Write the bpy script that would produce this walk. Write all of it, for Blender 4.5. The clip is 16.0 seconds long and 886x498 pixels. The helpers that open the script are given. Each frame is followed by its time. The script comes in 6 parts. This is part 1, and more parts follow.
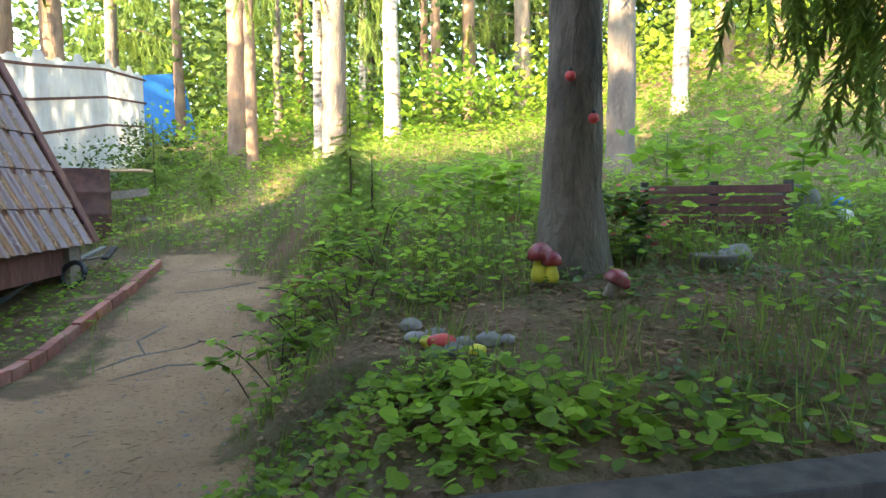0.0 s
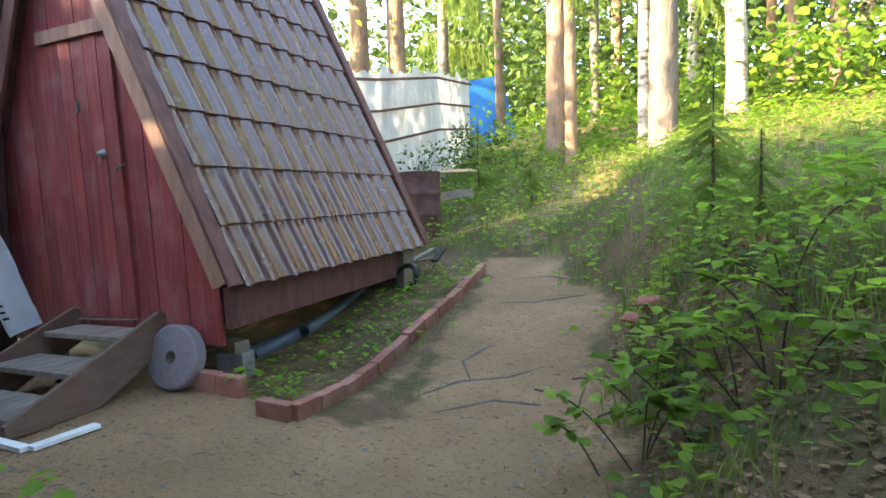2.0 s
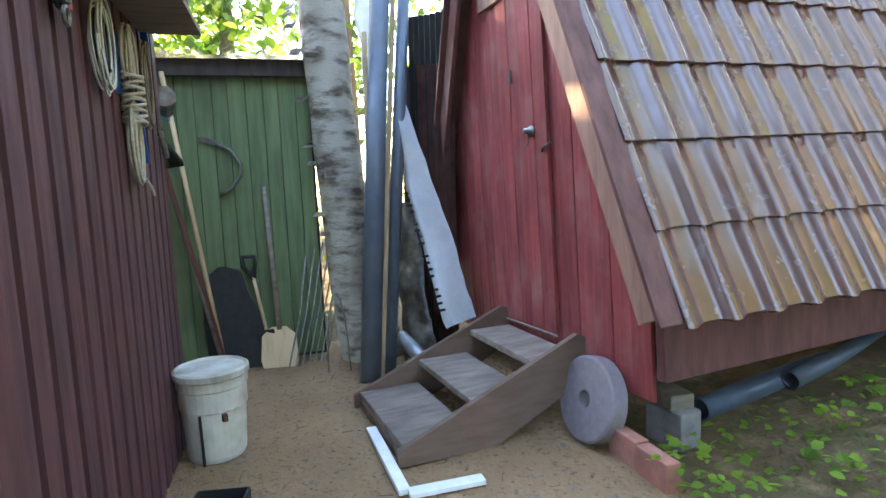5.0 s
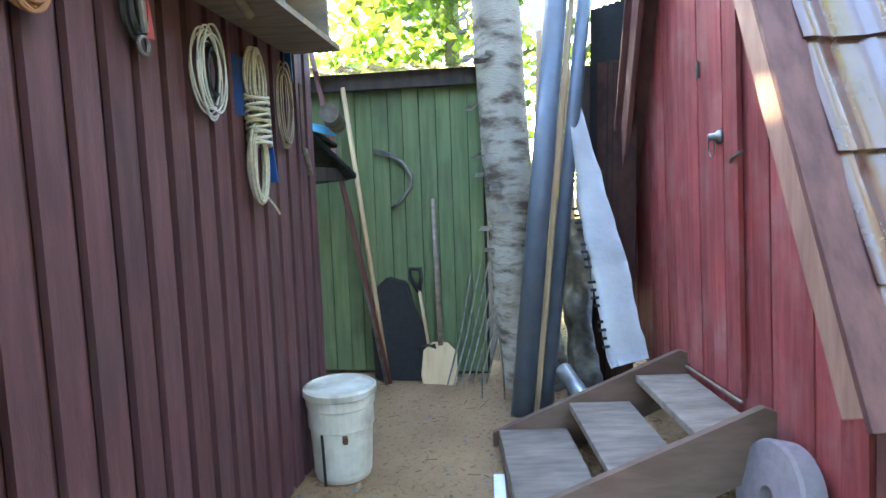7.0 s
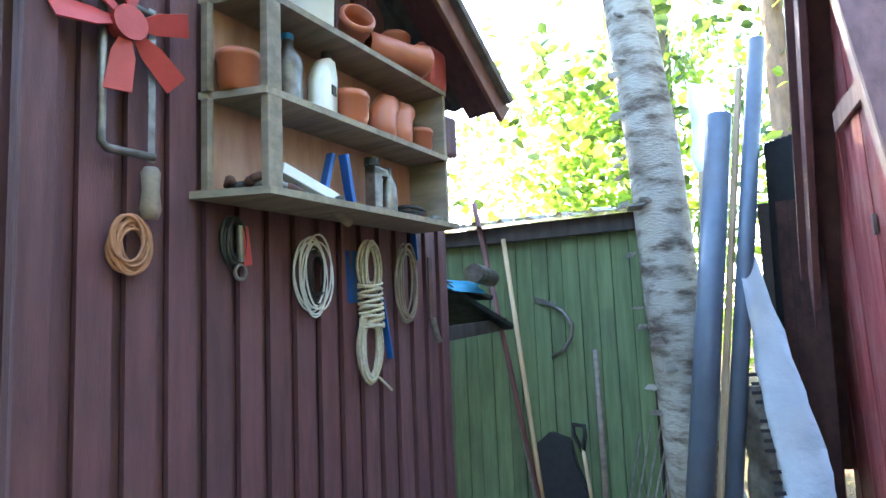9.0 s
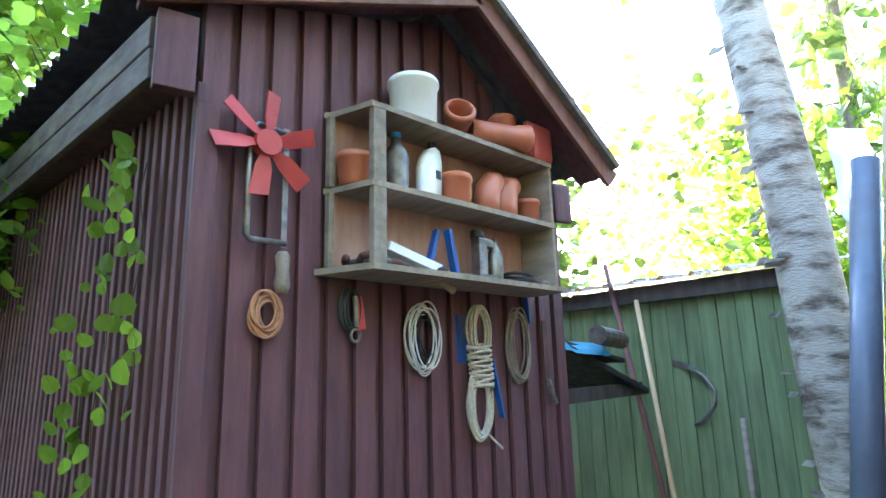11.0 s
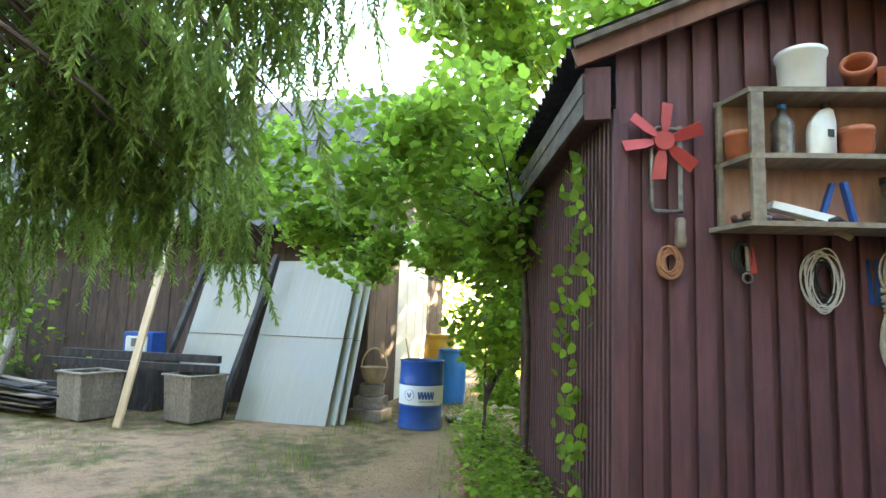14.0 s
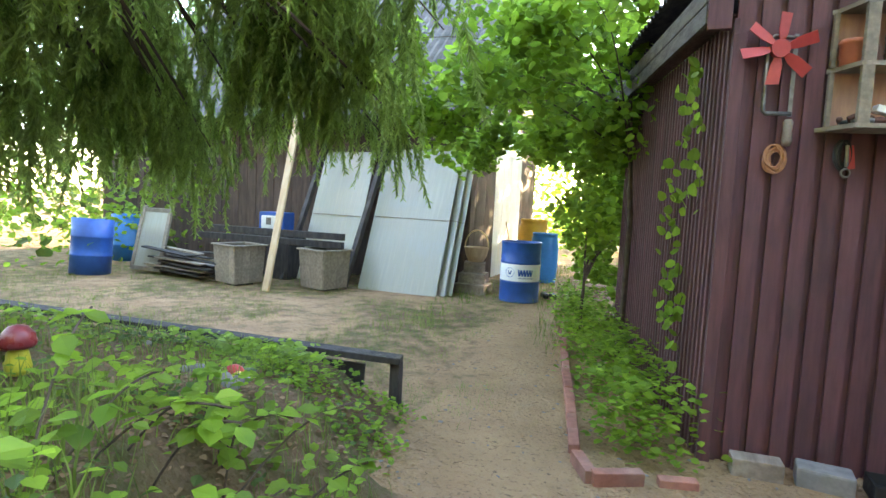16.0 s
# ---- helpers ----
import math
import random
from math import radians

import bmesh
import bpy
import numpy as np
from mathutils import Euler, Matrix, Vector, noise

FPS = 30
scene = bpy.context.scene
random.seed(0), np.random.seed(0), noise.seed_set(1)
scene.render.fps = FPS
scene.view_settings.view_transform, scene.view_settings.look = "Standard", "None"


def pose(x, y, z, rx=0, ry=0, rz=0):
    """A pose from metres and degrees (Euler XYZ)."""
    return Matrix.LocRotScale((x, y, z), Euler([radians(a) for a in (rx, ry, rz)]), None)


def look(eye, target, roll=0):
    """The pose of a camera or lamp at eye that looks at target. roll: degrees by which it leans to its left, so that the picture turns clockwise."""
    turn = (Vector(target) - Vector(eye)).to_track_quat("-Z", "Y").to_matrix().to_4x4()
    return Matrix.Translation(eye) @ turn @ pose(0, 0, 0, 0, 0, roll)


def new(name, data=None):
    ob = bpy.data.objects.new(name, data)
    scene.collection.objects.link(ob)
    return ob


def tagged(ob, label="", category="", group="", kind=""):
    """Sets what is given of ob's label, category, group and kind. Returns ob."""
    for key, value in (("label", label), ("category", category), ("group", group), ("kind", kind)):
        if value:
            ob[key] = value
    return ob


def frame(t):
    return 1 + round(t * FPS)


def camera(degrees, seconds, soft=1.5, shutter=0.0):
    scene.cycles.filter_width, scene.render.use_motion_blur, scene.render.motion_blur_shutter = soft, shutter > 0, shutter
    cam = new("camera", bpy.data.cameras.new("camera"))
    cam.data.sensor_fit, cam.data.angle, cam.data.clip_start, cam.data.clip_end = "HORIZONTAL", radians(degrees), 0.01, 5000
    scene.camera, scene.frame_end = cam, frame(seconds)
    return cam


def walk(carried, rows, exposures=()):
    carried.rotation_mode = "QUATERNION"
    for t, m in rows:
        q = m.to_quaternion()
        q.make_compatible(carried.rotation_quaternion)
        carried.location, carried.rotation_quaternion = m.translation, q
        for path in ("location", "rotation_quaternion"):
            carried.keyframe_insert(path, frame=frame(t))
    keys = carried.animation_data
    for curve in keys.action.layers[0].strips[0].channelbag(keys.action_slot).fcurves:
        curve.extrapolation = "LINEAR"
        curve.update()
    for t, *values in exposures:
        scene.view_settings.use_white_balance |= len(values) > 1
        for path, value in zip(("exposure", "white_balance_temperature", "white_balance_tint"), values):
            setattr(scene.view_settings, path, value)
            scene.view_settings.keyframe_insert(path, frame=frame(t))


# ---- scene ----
cam = camera(74.9, 16.0)
PATH = [
    (0, (0.283, 0.113, 1.012), (-0.012, 2.087, 0.879), -0.3),
    (0.5, (0.127, 0.257, 1.041), (-0.446, 2.168, 0.901), -0.9),
    (1, (-0.001, 0.447, 1.042), (-0.803, 2.274, 0.902), -1.3),
    (1.5, (-0.111, 0.721, 1.058), (-1.164, 2.417, 0.927), -1.9),
    (2, (-0.318, 0.915, 1.06), (-1.555, 2.481, 0.923), -1.6),
    (2.5, (-0.581, 1.099, 1.105), (-1.986, 2.516, 0.97), -1.9),
    (3, (-0.77, 1.283, 1.105), (-2.334, 2.523, 0.98), -2.1),
    (3.5, (-0.877, 1.474, 1.174), (-2.618, 2.452, 1.051), -2.3),
    (4, (-0.992, 1.566, 1.182), (-2.864, 2.253, 1.033), -2.3),
    (4.5, (-1.185, 1.695, 1.202), (-3.136, 2.092, 1.009), -2.5),
    (4.7, (-1.237, 1.702, 1.214), (-3.202, 2.012, 1.004), -2.4),
    (6.8, (-1.561, 2.085, 1.264), (-3.489, 1.6, 1.048), -2.0),
    (7, (-1.662, 2.117, 1.286), (-3.564, 1.532, 1.088), -1.9),
    (7.5, (-1.846, 2.219, 1.392), (-3.666, 1.402, 1.26), -1.7),
    (8, (-1.973, 2.38, 1.478), (-3.705, 1.382, 1.462), -1.9),
    (8.5, (-1.97, 2.459, 1.557), (-3.595, 1.297, 1.647), -1.7),
    (8.7, (-1.943, 2.516, 1.559), (-3.524, 1.299, 1.693), -2.0),
    (10.8, (-2.062, 2.82, 1.547), (-3.225, 1.245, 1.958), -1.9),
    (11, (-2.019, 2.906, 1.542), (-3.095, 1.274, 1.965), -1.6),
    (11.5, (-1.984, 3.096, 1.535), (-2.807, 1.331, 1.989), -1.2),
    (12, (-2.063, 3.257, 1.481), (-2.51, 1.371, 1.977), -0.6),
    (12.5, (-2.075, 3.387, 1.47), (-2.134, 1.45, 1.963), 0.4),
    (13, (-2.066, 3.577, 1.448), (-1.83, 1.646, 1.913), 1.8),
    (13.5, (-2.111, 3.789, 1.463), (-1.72, 1.863, 1.837), 2.1),
    (14, (-2.216, 3.891, 1.45), (-1.72, 1.968, 1.689), 2.1),
    (14.5, (-2.258, 4.006, 1.428), (-1.672, 2.095, 1.501), 2.2),
    (15, (-2.205, 4.187, 1.408), (-1.546, 2.3, 1.327), 2.5),
    (15.5, (-2.114, 4.45, 1.438), (-1.425, 2.577, 1.297), 2.8),
    (16, (-2.106, 4.631, 1.435), (-1.367, 2.78, 1.268), 2.9),
]
walk(cam, [(t, look(eye, target, roll)) for t, eye, target, roll in PATH],
     exposures=((0, 3.95, 7150, 13), (3.0, 4.0, 7150, 12), (4.5, 4.45, 7150, 14), (7, 5.1, 6800, 13), (8.5, 4.95, 6200, 11), (11, 5.05, 6300, 13), (12.5, 4.7, 6950, 13), (14, 4.8, 7500, 14), (16, 4.8, 7700, 14)))
# ---- world and sun ----
SUN_AZ, SUN_EL = radians(240), radians(17)          # direction towards the sun: azimuth counted from +x, counter-clockwise
world = bpy.data.worlds.new("sky")
scene.world = world
world.use_nodes = True
wn = world.node_tree
wn.nodes.clear()
w_out = wn.nodes.new("ShaderNodeOutputWorld")
w_bg = wn.nodes.new("ShaderNodeBackground")
w_sky = wn.nodes.new("ShaderNodeTexSky")
w_sky.sky_type = 'NISHITA'
w_sky.sun_disc = False
w_sky.sun_elevation = SUN_EL
w_sky.sun_rotation = math.pi / 2 - SUN_AZ
w_sky.air_density, w_sky.dust_density, w_sky.ozone_density = 1.0, 0.7, 1.7
w_bg.inputs["Strength"].default_value = 0.15
wn.links.new(w_sky.outputs[0], w_bg.inputs[0])
wn.links.new(w_bg.outputs[0], w_out.inputs[0])
sun = new("sun", bpy.data.lights.new("sun", 'SUN'))
sun.data.energy, sun.data.angle, sun.data.color = 3.0, radians(0.6), (1.0, 0.83, 0.55)
sun.matrix_world = look((0, 0, 0), (-math.cos(SUN_AZ) * math.cos(SUN_EL), -math.sin(SUN_AZ) * math.cos(SUN_EL), -math.sin(SUN_EL)))

# ---- materials ----


def mix_color(nt, fac, a, b, blend='MIX'):
    m = nt.nodes.new("ShaderNodeMix")
    m.data_type, m.blend_type = 'RGBA', blend
    for sock, v in ((m.inputs[0], fac), (m.inputs[6], a), (m.inputs[7], b)):
        if isinstance(v, (int, float)):
            sock.default_value = v
        elif isinstance(v, tuple):
            sock.default_value = (*v, 1)
        else:
            nt.links.new(v, sock)
    return m.outputs[2]


def noise_fac(nt, scale, detail=4, lo=0.35, hi=0.65, stretch=(1, 1, 1), rough=0.6, coords="Object", shift=None):
    tc = nt.nodes.new("ShaderNodeTexCoord")
    mp = nt.nodes.new("ShaderNodeMapping")
    mp.inputs["Scale"].default_value = stretch
    src = tc.outputs[coords]
    if shift is not None:
        add = nt.nodes.new("ShaderNodeVectorMath")
        nt.links.new(src, add.inputs[0])
        sc = nt.nodes.new("ShaderNodeMath")
        sc.operation = 'MULTIPLY'
        sc.inputs[1].default_value = 37.0
        nt.links.new(shift, sc.inputs[0])
        nt.links.new(sc.outputs[0], add.inputs[1])
        src = add.outputs[0]
    nt.links.new(src, mp.inputs[0])
    nz = nt.nodes.new("ShaderNodeTexNoise")
    nz.inputs["Scale"].default_value, nz.inputs["Detail"].default_value, nz.inputs["Roughness"].default_value = scale, detail, rough
    nt.links.new(mp.outputs[0], nz.inputs["Vector"])
    mr = nt.nodes.new("ShaderNodeMapRange")
    mr.inputs[1].default_value, mr.inputs[2].default_value = lo, hi
    nt.links.new(nz.outputs["Fac"], mr.inputs[0])
    return mr.outputs[0]


def material(name, base, second=None, scale=6.0, stretch=(1, 1, 1), fine=60.0, rough=0.7, metal=0.0, bump=0.3, dist=0.004,
             stain=None, stain_scale=2.0, stain_amount=0.5, vary=0.12, coords="Object", spec=0.4, translucent=0.0, island=False, lo=0.35, hi=0.65):
    """base and second colour blended by grain, stains at a larger scale, a little change from piece to piece, bump from fine grain."""
    m = bpy.data.materials.new(name)
    m.use_nodes = True
    nt = m.node_tree
    bsdf = nt.nodes["Principled BSDF"]
    second = second or tuple(c * 0.7 for c in base)
    info = nt.nodes.new("ShaderNodeObjectInfo")
    rnd = info.outputs["Random"]
    if island:
        geo = nt.nodes.new("ShaderNodeNewGeometry")
        rnd = geo.outputs["Random Per Island"]
    grain = noise_fac(nt, scale, 5, lo, hi, stretch, coords=coords, shift=rnd if not island else None)
    col = mix_color(nt, grain, base, second)
    if stain:
        st = noise_fac(nt, stain_scale, 3, 0.5, 0.72, coords=coords, shift=rnd if not island else None)
        mul = nt.nodes.new("ShaderNodeMath")
        mul.operation = 'MULTIPLY'
        mul.inputs[1].default_value = stain_amount
        nt.links.new(st, mul.inputs[0])
        col = mix_color(nt, mul.outputs[0], col, stain)
    hsv = nt.nodes.new("ShaderNodeHueSaturation")
    mr = nt.nodes.new("ShaderNodeMapRange")
    mr.inputs[3].default_value, mr.inputs[4].default_value = 1 - vary, 1 + vary
    nt.links.new(rnd, mr.inputs[0])
    nt.links.new(mr.outputs[0], hsv.inputs["Value"])
    nt.links.new(col, hsv.inputs["Color"])
    nt.links.new(hsv.outputs[0], bsdf.inputs["Base Color"])
    rr = nt.nodes.new("ShaderNodeMapRange")
    rr.inputs[3].default_value, rr.inputs[4].default_value = max(0.02, rough - 0.1), min(1, rough + 0.1)
    nt.links.new(grain, rr.inputs[0])
    nt.links.new(rr.outputs[0], bsdf.inputs["Roughness"])
    bsdf.inputs["Metallic"].default_value = metal
    bsdf.inputs["Specular IOR Level"].default_value = spec
    if bump:
        fn = noise_fac(nt, fine, 3, 0.2, 0.8, stretch, coords=coords)
        bp = nt.nodes.new("ShaderNodeBump")
        bp.inputs["Strength"].default_value, bp.inputs["Distance"].default_value = bump, dist
        nt.links.new(fn, bp.inputs["Height"])
        nt.links.new(bp.outputs[0], bsdf.inputs["Normal"])
    if translucent:
        tr = nt.nodes.new("ShaderNodeBsdfTranslucent")
        nt.links.new(hsv.outputs[0], tr.inputs[0])
        mx = nt.nodes.new("ShaderNodeMixShader")
        mx.inputs[0].default_value = translucent
        nt.links.new(bsdf.outputs[0], mx.inputs[1])
        nt.links.new(tr.outputs[0], mx.inputs[2])
        nt.links.new(mx.outputs[0], nt.nodes["Material Output"].inputs[0])
    return m


def leaf_material(name, a, b, translucent=0.45, rough=0.5):
    return material(name, a, b, scale=3.0, rough=rough, bump=0, vary=0.35, translucent=translucent, island=True, spec=0.35)


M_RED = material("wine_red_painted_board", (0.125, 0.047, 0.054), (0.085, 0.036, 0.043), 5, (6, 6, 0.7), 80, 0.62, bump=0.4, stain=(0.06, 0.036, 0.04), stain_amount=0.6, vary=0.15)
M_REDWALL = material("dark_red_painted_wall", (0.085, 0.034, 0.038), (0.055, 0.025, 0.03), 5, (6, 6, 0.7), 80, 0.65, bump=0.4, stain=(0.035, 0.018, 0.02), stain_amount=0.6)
M_DOORRED = material("worn_red_stained_board", (0.36, 0.065, 0.065), (0.23, 0.05, 0.052), 4, (7, 7, 0.6), 90, 0.5, bump=0.45, stain=(0.42, 0.24, 0.22), stain_scale=3.5, stain_amount=0.4, vary=0.15)
M_RAKE = material("bare_pinkish_pine_board", (0.42, 0.24, 0.17), (0.30, 0.16, 0.12), 4, (5, 5, 0.8), 70, 0.6, bump=0.3, stain=(0.22, 0.12, 0.1), stain_amount=0.5)
M_TRIM = material("brown_red_trim_board", (0.16, 0.06, 0.052), (0.10, 0.04, 0.038), 4, (5, 5, 1), 70, 0.6, bump=0.3)
M_BARGE = material("red_brown_barge_board", (0.20, 0.085, 0.06), (0.14, 0.06, 0.045), 4, (5, 5, 1), 70, 0.65, bump=0.3, stain=(0.10, 0.05, 0.04), stain_amount=0.5)
M_TILE = material("brown_coated_steel_roof", (0.125, 0.052, 0.038), (0.105, 0.043, 0.032), 8, rough=0.2, bump=0.02, spec=1.0, vary=0.05)
M_GREENB = material("faded_green_board", (0.15, 0.205, 0.095), (0.105, 0.15, 0.07), 4, (7, 7, 0.6), 80, 0.75, bump=0.4, stain=(0.06, 0.075, 0.045), stain_amount=0.55, vary=0.18)
M_GREYW = material("weathered_grey_wood", (0.29, 0.235, 0.175), (0.19, 0.155, 0.12), 4, (6, 1, 6), 70, 0.8, bump=0.4, stain=(0.12, 0.10, 0.08), vary=0.15)
M_STAIR = material("worn_brown_step_wood", (0.30, 0.24, 0.19), (0.19, 0.145, 0.115), 4, (5, 1, 5), 70, 0.7, bump=0.35, stain=(0.09, 0.06, 0.05), vary=0.15)
M_STRINGER = material("weathered_red_brown_stringer", (0.17, 0.10, 0.075), (0.12, 0.08, 0.055), 4, (5, 1, 5), 70, 0.75, bump=0.35, stain=(0.16, 0.055, 0.05), stain_scale=1.6, stain_amount=0.7)
M_SHINYBLACK = material("shiny_black_film", (0.015, 0.015, 0.017), (0.01, 0.01, 0.012), 12, rough=0.2, bump=0.3, fine=18, dist=0.01)
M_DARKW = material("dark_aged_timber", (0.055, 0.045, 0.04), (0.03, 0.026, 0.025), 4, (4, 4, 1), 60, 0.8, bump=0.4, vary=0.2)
M_EAVE = material("grey_brown_eave_board", (0.13, 0.10, 0.08), (0.08, 0.06, 0.05), 4, (5, 1, 5), 60, 0.8, bump=0.4, vary=0.2)
M_BROWNW = material("brown_barn_board", (0.085, 0.05, 0.037), (0.05, 0.032, 0.026), 4, (5, 5, 0.7), 60, 0.8, bump=0.4, vary=0.2)
M_FRESH = material("fresh_sawn_pine", (0.55, 0.40, 0.24), (0.45, 0.31, 0.18), 4, (5, 5, 0.8), 60, 0.7, bump=0.2)
M_BARK = material("grey_brown_bark", (0.21, 0.165, 0.13), (0.11, 0.09, 0.075), 9, (1, 1, 0.4), 22, 0.95, bump=1.0, dist=0.02, stain=(0.16, 0.16, 0.12), stain_amount=0.4, lo=0.3, hi=0.7)
M_SPRUCEBARK = material("dark_spruce_bark", (0.15, 0.115, 0.085), (0.07, 0.055, 0.042), 9, (1, 1, 0.4), 26, 0.95, bump=1.0, dist=0.02, stain=(0.11, 0.115, 0.08), stain_amount=0.5, lo=0.3, hi=0.7)
M_PINE = material("pine_bark", (0.27, 0.17, 0.105), (0.13, 0.085, 0.06), 7, (1, 1, 0.35), 20, 0.95, bump=1.0, dist=0.02, stain=(0.35, 0.20, 0.10), stain_amount=0.5, lo=0.3, hi=0.7)
M_BIRCH = material("birch_bark", (0.40, 0.36, 0.30), (0.10, 0.075, 0.055), 4.0, (1, 1, 3.0), 30, 0.85, bump=0.8, dist=0.008, stain=(0.16, 0.11, 0.075), stain_scale=3, stain_amount=0.6, lo=0.46, hi=0.64)
M_BRICK = material("red_brick", (0.36, 0.14, 0.10), (0.25, 0.10, 0.075), 12, rough=0.9, bump=0.6, stain=(0.30, 0.22, 0.18), vary=0.2)
M_CONC = material("grey_concrete", (0.25, 0.225, 0.215), (0.17, 0.155, 0.15), 12, rough=0.9, bump=0.6, stain=(0.16, 0.15, 0.13))
M_GRIND = material("mauve_grey_abrasive_stone", (0.23, 0.19, 0.205), (0.19, 0.155, 0.17), 25, rough=0.9, bump=0.3, stain=(0.26, 0.22, 0.2), stain_amount=0.5)
M_WHITEP = material("white_plastic", (0.76, 0.76, 0.74), (0.68, 0.68, 0.66), 8, rough=0.4, bump=0.05, stain=(0.5, 0.47, 0.4), stain_amount=0.35)
M_DIRTYW = material("dirty_white_plastic", (0.66, 0.64, 0.58), (0.5, 0.46, 0.38), 7, rough=0.5, bump=0.1, stain=(0.2, 0.15, 0.1), stain_scale=5, stain_amount=0.7)
M_ORANGEP = material("terracotta_pvc_pipe", (0.46, 0.14, 0.075), (0.38, 0.115, 0.065), 8, rough=0.4, bump=0.05, stain=(0.3, 0.13, 0.09), stain_amount=0.4)
M_REDP = material("faded_red_plastic", (0.45, 0.085, 0.07), (0.36, 0.07, 0.06), 8, rough=0.45, bump=0.05, stain=(0.3, 0.1, 0.08), stain_amount=0.4)
M_FAN = material("red_painted_fan_metal", (0.50, 0.06, 0.055), (0.38, 0.045, 0.045), 8, rough=0.5, bump=0.1, stain=(0.2, 0.06, 0.05), stain_amount=0.4)
M_STEEL = material("dull_steel", (0.25, 0.24, 0.23), (0.15, 0.14, 0.13), 20, rough=0.45, metal=0.8, bump=0.2, stain=(0.14, 0.08, 0.05), stain_amount=0.6)
M_GALV = material("galvanised_duct", (0.45, 0.46, 0.47), (0.36, 0.37, 0.38), 14, rough=0.4, metal=0.6, bump=0.1)
M_RUST = material("rusty_brown_steel", (0.11, 0.045, 0.035), (0.06, 0.03, 0.027), 9, rough=0.8, bump=0.4, stain=(0.16, 0.07, 0.04))
M_BLUED = material("blue_painted_drum", (0.012, 0.09, 0.36), (0.01, 0.075, 0.30), 8, rough=0.4, bump=0.08, stain=(0.03, 0.06, 0.13), stain_amount=0.4)
M_BLUEP = material("blue_plastic_barrel", (0.02, 0.19, 0.52), (0.015, 0.16, 0.45), 8, rough=0.4, bump=0.05)
M_YELP = material("orange_yellow_barrel", (0.72, 0.36, 0.03), (0.62, 0.30, 0.03), 8, rough=0.45, bump=0.05)
M_GREYPIPE = material("grey_plastic_pipe", (0.10, 0.125, 0.16), (0.08, 0.10, 0.13), 8, rough=0.4, bump=0.05, stain=(0.16, 0.15, 0.14), stain_amount=0.4)
M_ROPE = material("cream_rope", (0.52, 0.47, 0.38), (0.38, 0.34, 0.27), 60, rough=0.9, bump=0.3, stain=(0.3, 0.26, 0.2))
M_WIRE = material("white_cable", (0.68, 0.68, 0.66), (0.55, 0.55, 0.53), 30, rough=0.5, bump=0)
M_BLACK = material("black_plastic", (0.018, 0.018, 0.02), (0.012, 0.012, 0.014), 20, rough=0.5, bump=0.1)
M_SHEETW = material("white_film_wrap", (0.74, 0.76, 0.80), (0.64, 0.66, 0.70), 6, rough=0.35, bump=0.4, fine=14, dist=0.01)
M_FENCE = material("galvanised_fence_sheet", (0.60, 0.62, 0.64), (0.50, 0.52, 0.54), 3, rough=0.5, metal=0.2, bump=0.1, stain=(0.42, 0.43, 0.42))
M_SLATE = material("grey_slate_roofing", (0.24, 0.225, 0.21), (0.15, 0.14, 0.135), 4, rough=0.9, bump=0.5, stain=(0.12, 0.13, 0.09))
M_WHITEPL = material("white_painted_plank", (0.80, 0.79, 0.76), (0.70, 0.69, 0.66), 5, (5, 5, 0.8), rough=0.6, bump=0.2)
M_POLY = material("milky_polycarbonate", (0.50, 0.475, 0.38), (0.41, 0.395, 0.32), 2, (12, 1, 0.3), 30, 0.25, bump=0.1, spec=0.5, stain=(0.42, 0.44, 0.40), stain_amount=0.5, translucent=0.3)
M_LEAF = leaf_material("bright_green_leaf", (0.27, 0.41, 0.045), (0.15, 0.27, 0.035), 0.65)
M_LEAFD = leaf_material("deep_green_leaf", (0.105, 0.165, 0.035), (0.06, 0.105, 0.028), 0.4)
# warm sunlight is put into this yellower leaf colour
M_LEAFY = leaf_material("sunlit_yellow_green_leaf", (0.32, 0.40, 0.045), (0.2, 0.30, 0.035), 0.55)
M_NEEDLE = leaf_material("spruce_needle", (0.31, 0.41, 0.10), (0.19, 0.28, 0.07), 0.7, 0.6)
M_GRASS = leaf_material("grass_blade", (0.20, 0.265, 0.05), (0.13, 0.18, 0.04), 0.45)
M_DRY = leaf_material("dry_litter", (0.28, 0.165, 0.09), (0.17, 0.10, 0.06), 0.2, 0.8)
M_STEM = material("brown_twig", (0.09, 0.06, 0.04), (0.06, 0.04, 0.03), 12, rough=0.9, bump=0.3)

# ground: a mask attribute says where the bare sand is, noise frays its edge
M_GROUND = bpy.data.materials.new("sandy_ground_with_moss")
M_GROUND.use_nodes = True
gt = M_GROUND.node_tree
gb = gt.nodes["Principled BSDF"]
ga = gt.nodes.new("ShaderNodeAttribute")
ga.attribute_name = "bare"
sandc = mix_color(gt, noise_fac(gt, 1.6, 5, 0.35, 0.65), (0.44, 0.275, 0.155), (0.32, 0.195, 0.11))
sandc = mix_color(gt, noise_fac(gt, 34.0, 5, 0.56, 0.72), sandc, (0.13, 0.085, 0.055))
sandc = mix_color(gt, noise_fac(gt, 7.0, 4, 0.55, 0.75), sandc, (0.36, 0.235, 0.145))
soilc = mix_color(gt, noise_fac(gt, 3.0, 6, 0.40, 0.60), (0.19, 0.115, 0.07), (0.12, 0.11, 0.045))
soilc = mix_color(gt, noise_fac(gt, 24.0, 4, 0.5, 0.7), soilc, (0.17, 0.11, 0.07))
edge = gt.nodes.new("ShaderNodeMath")
edge.operation = 'ADD'
fray = noise_fac(gt, 4.5, 6, 0.2, 0.8)
gt.links.new(ga.outputs["Fac"], edge.inputs[0])
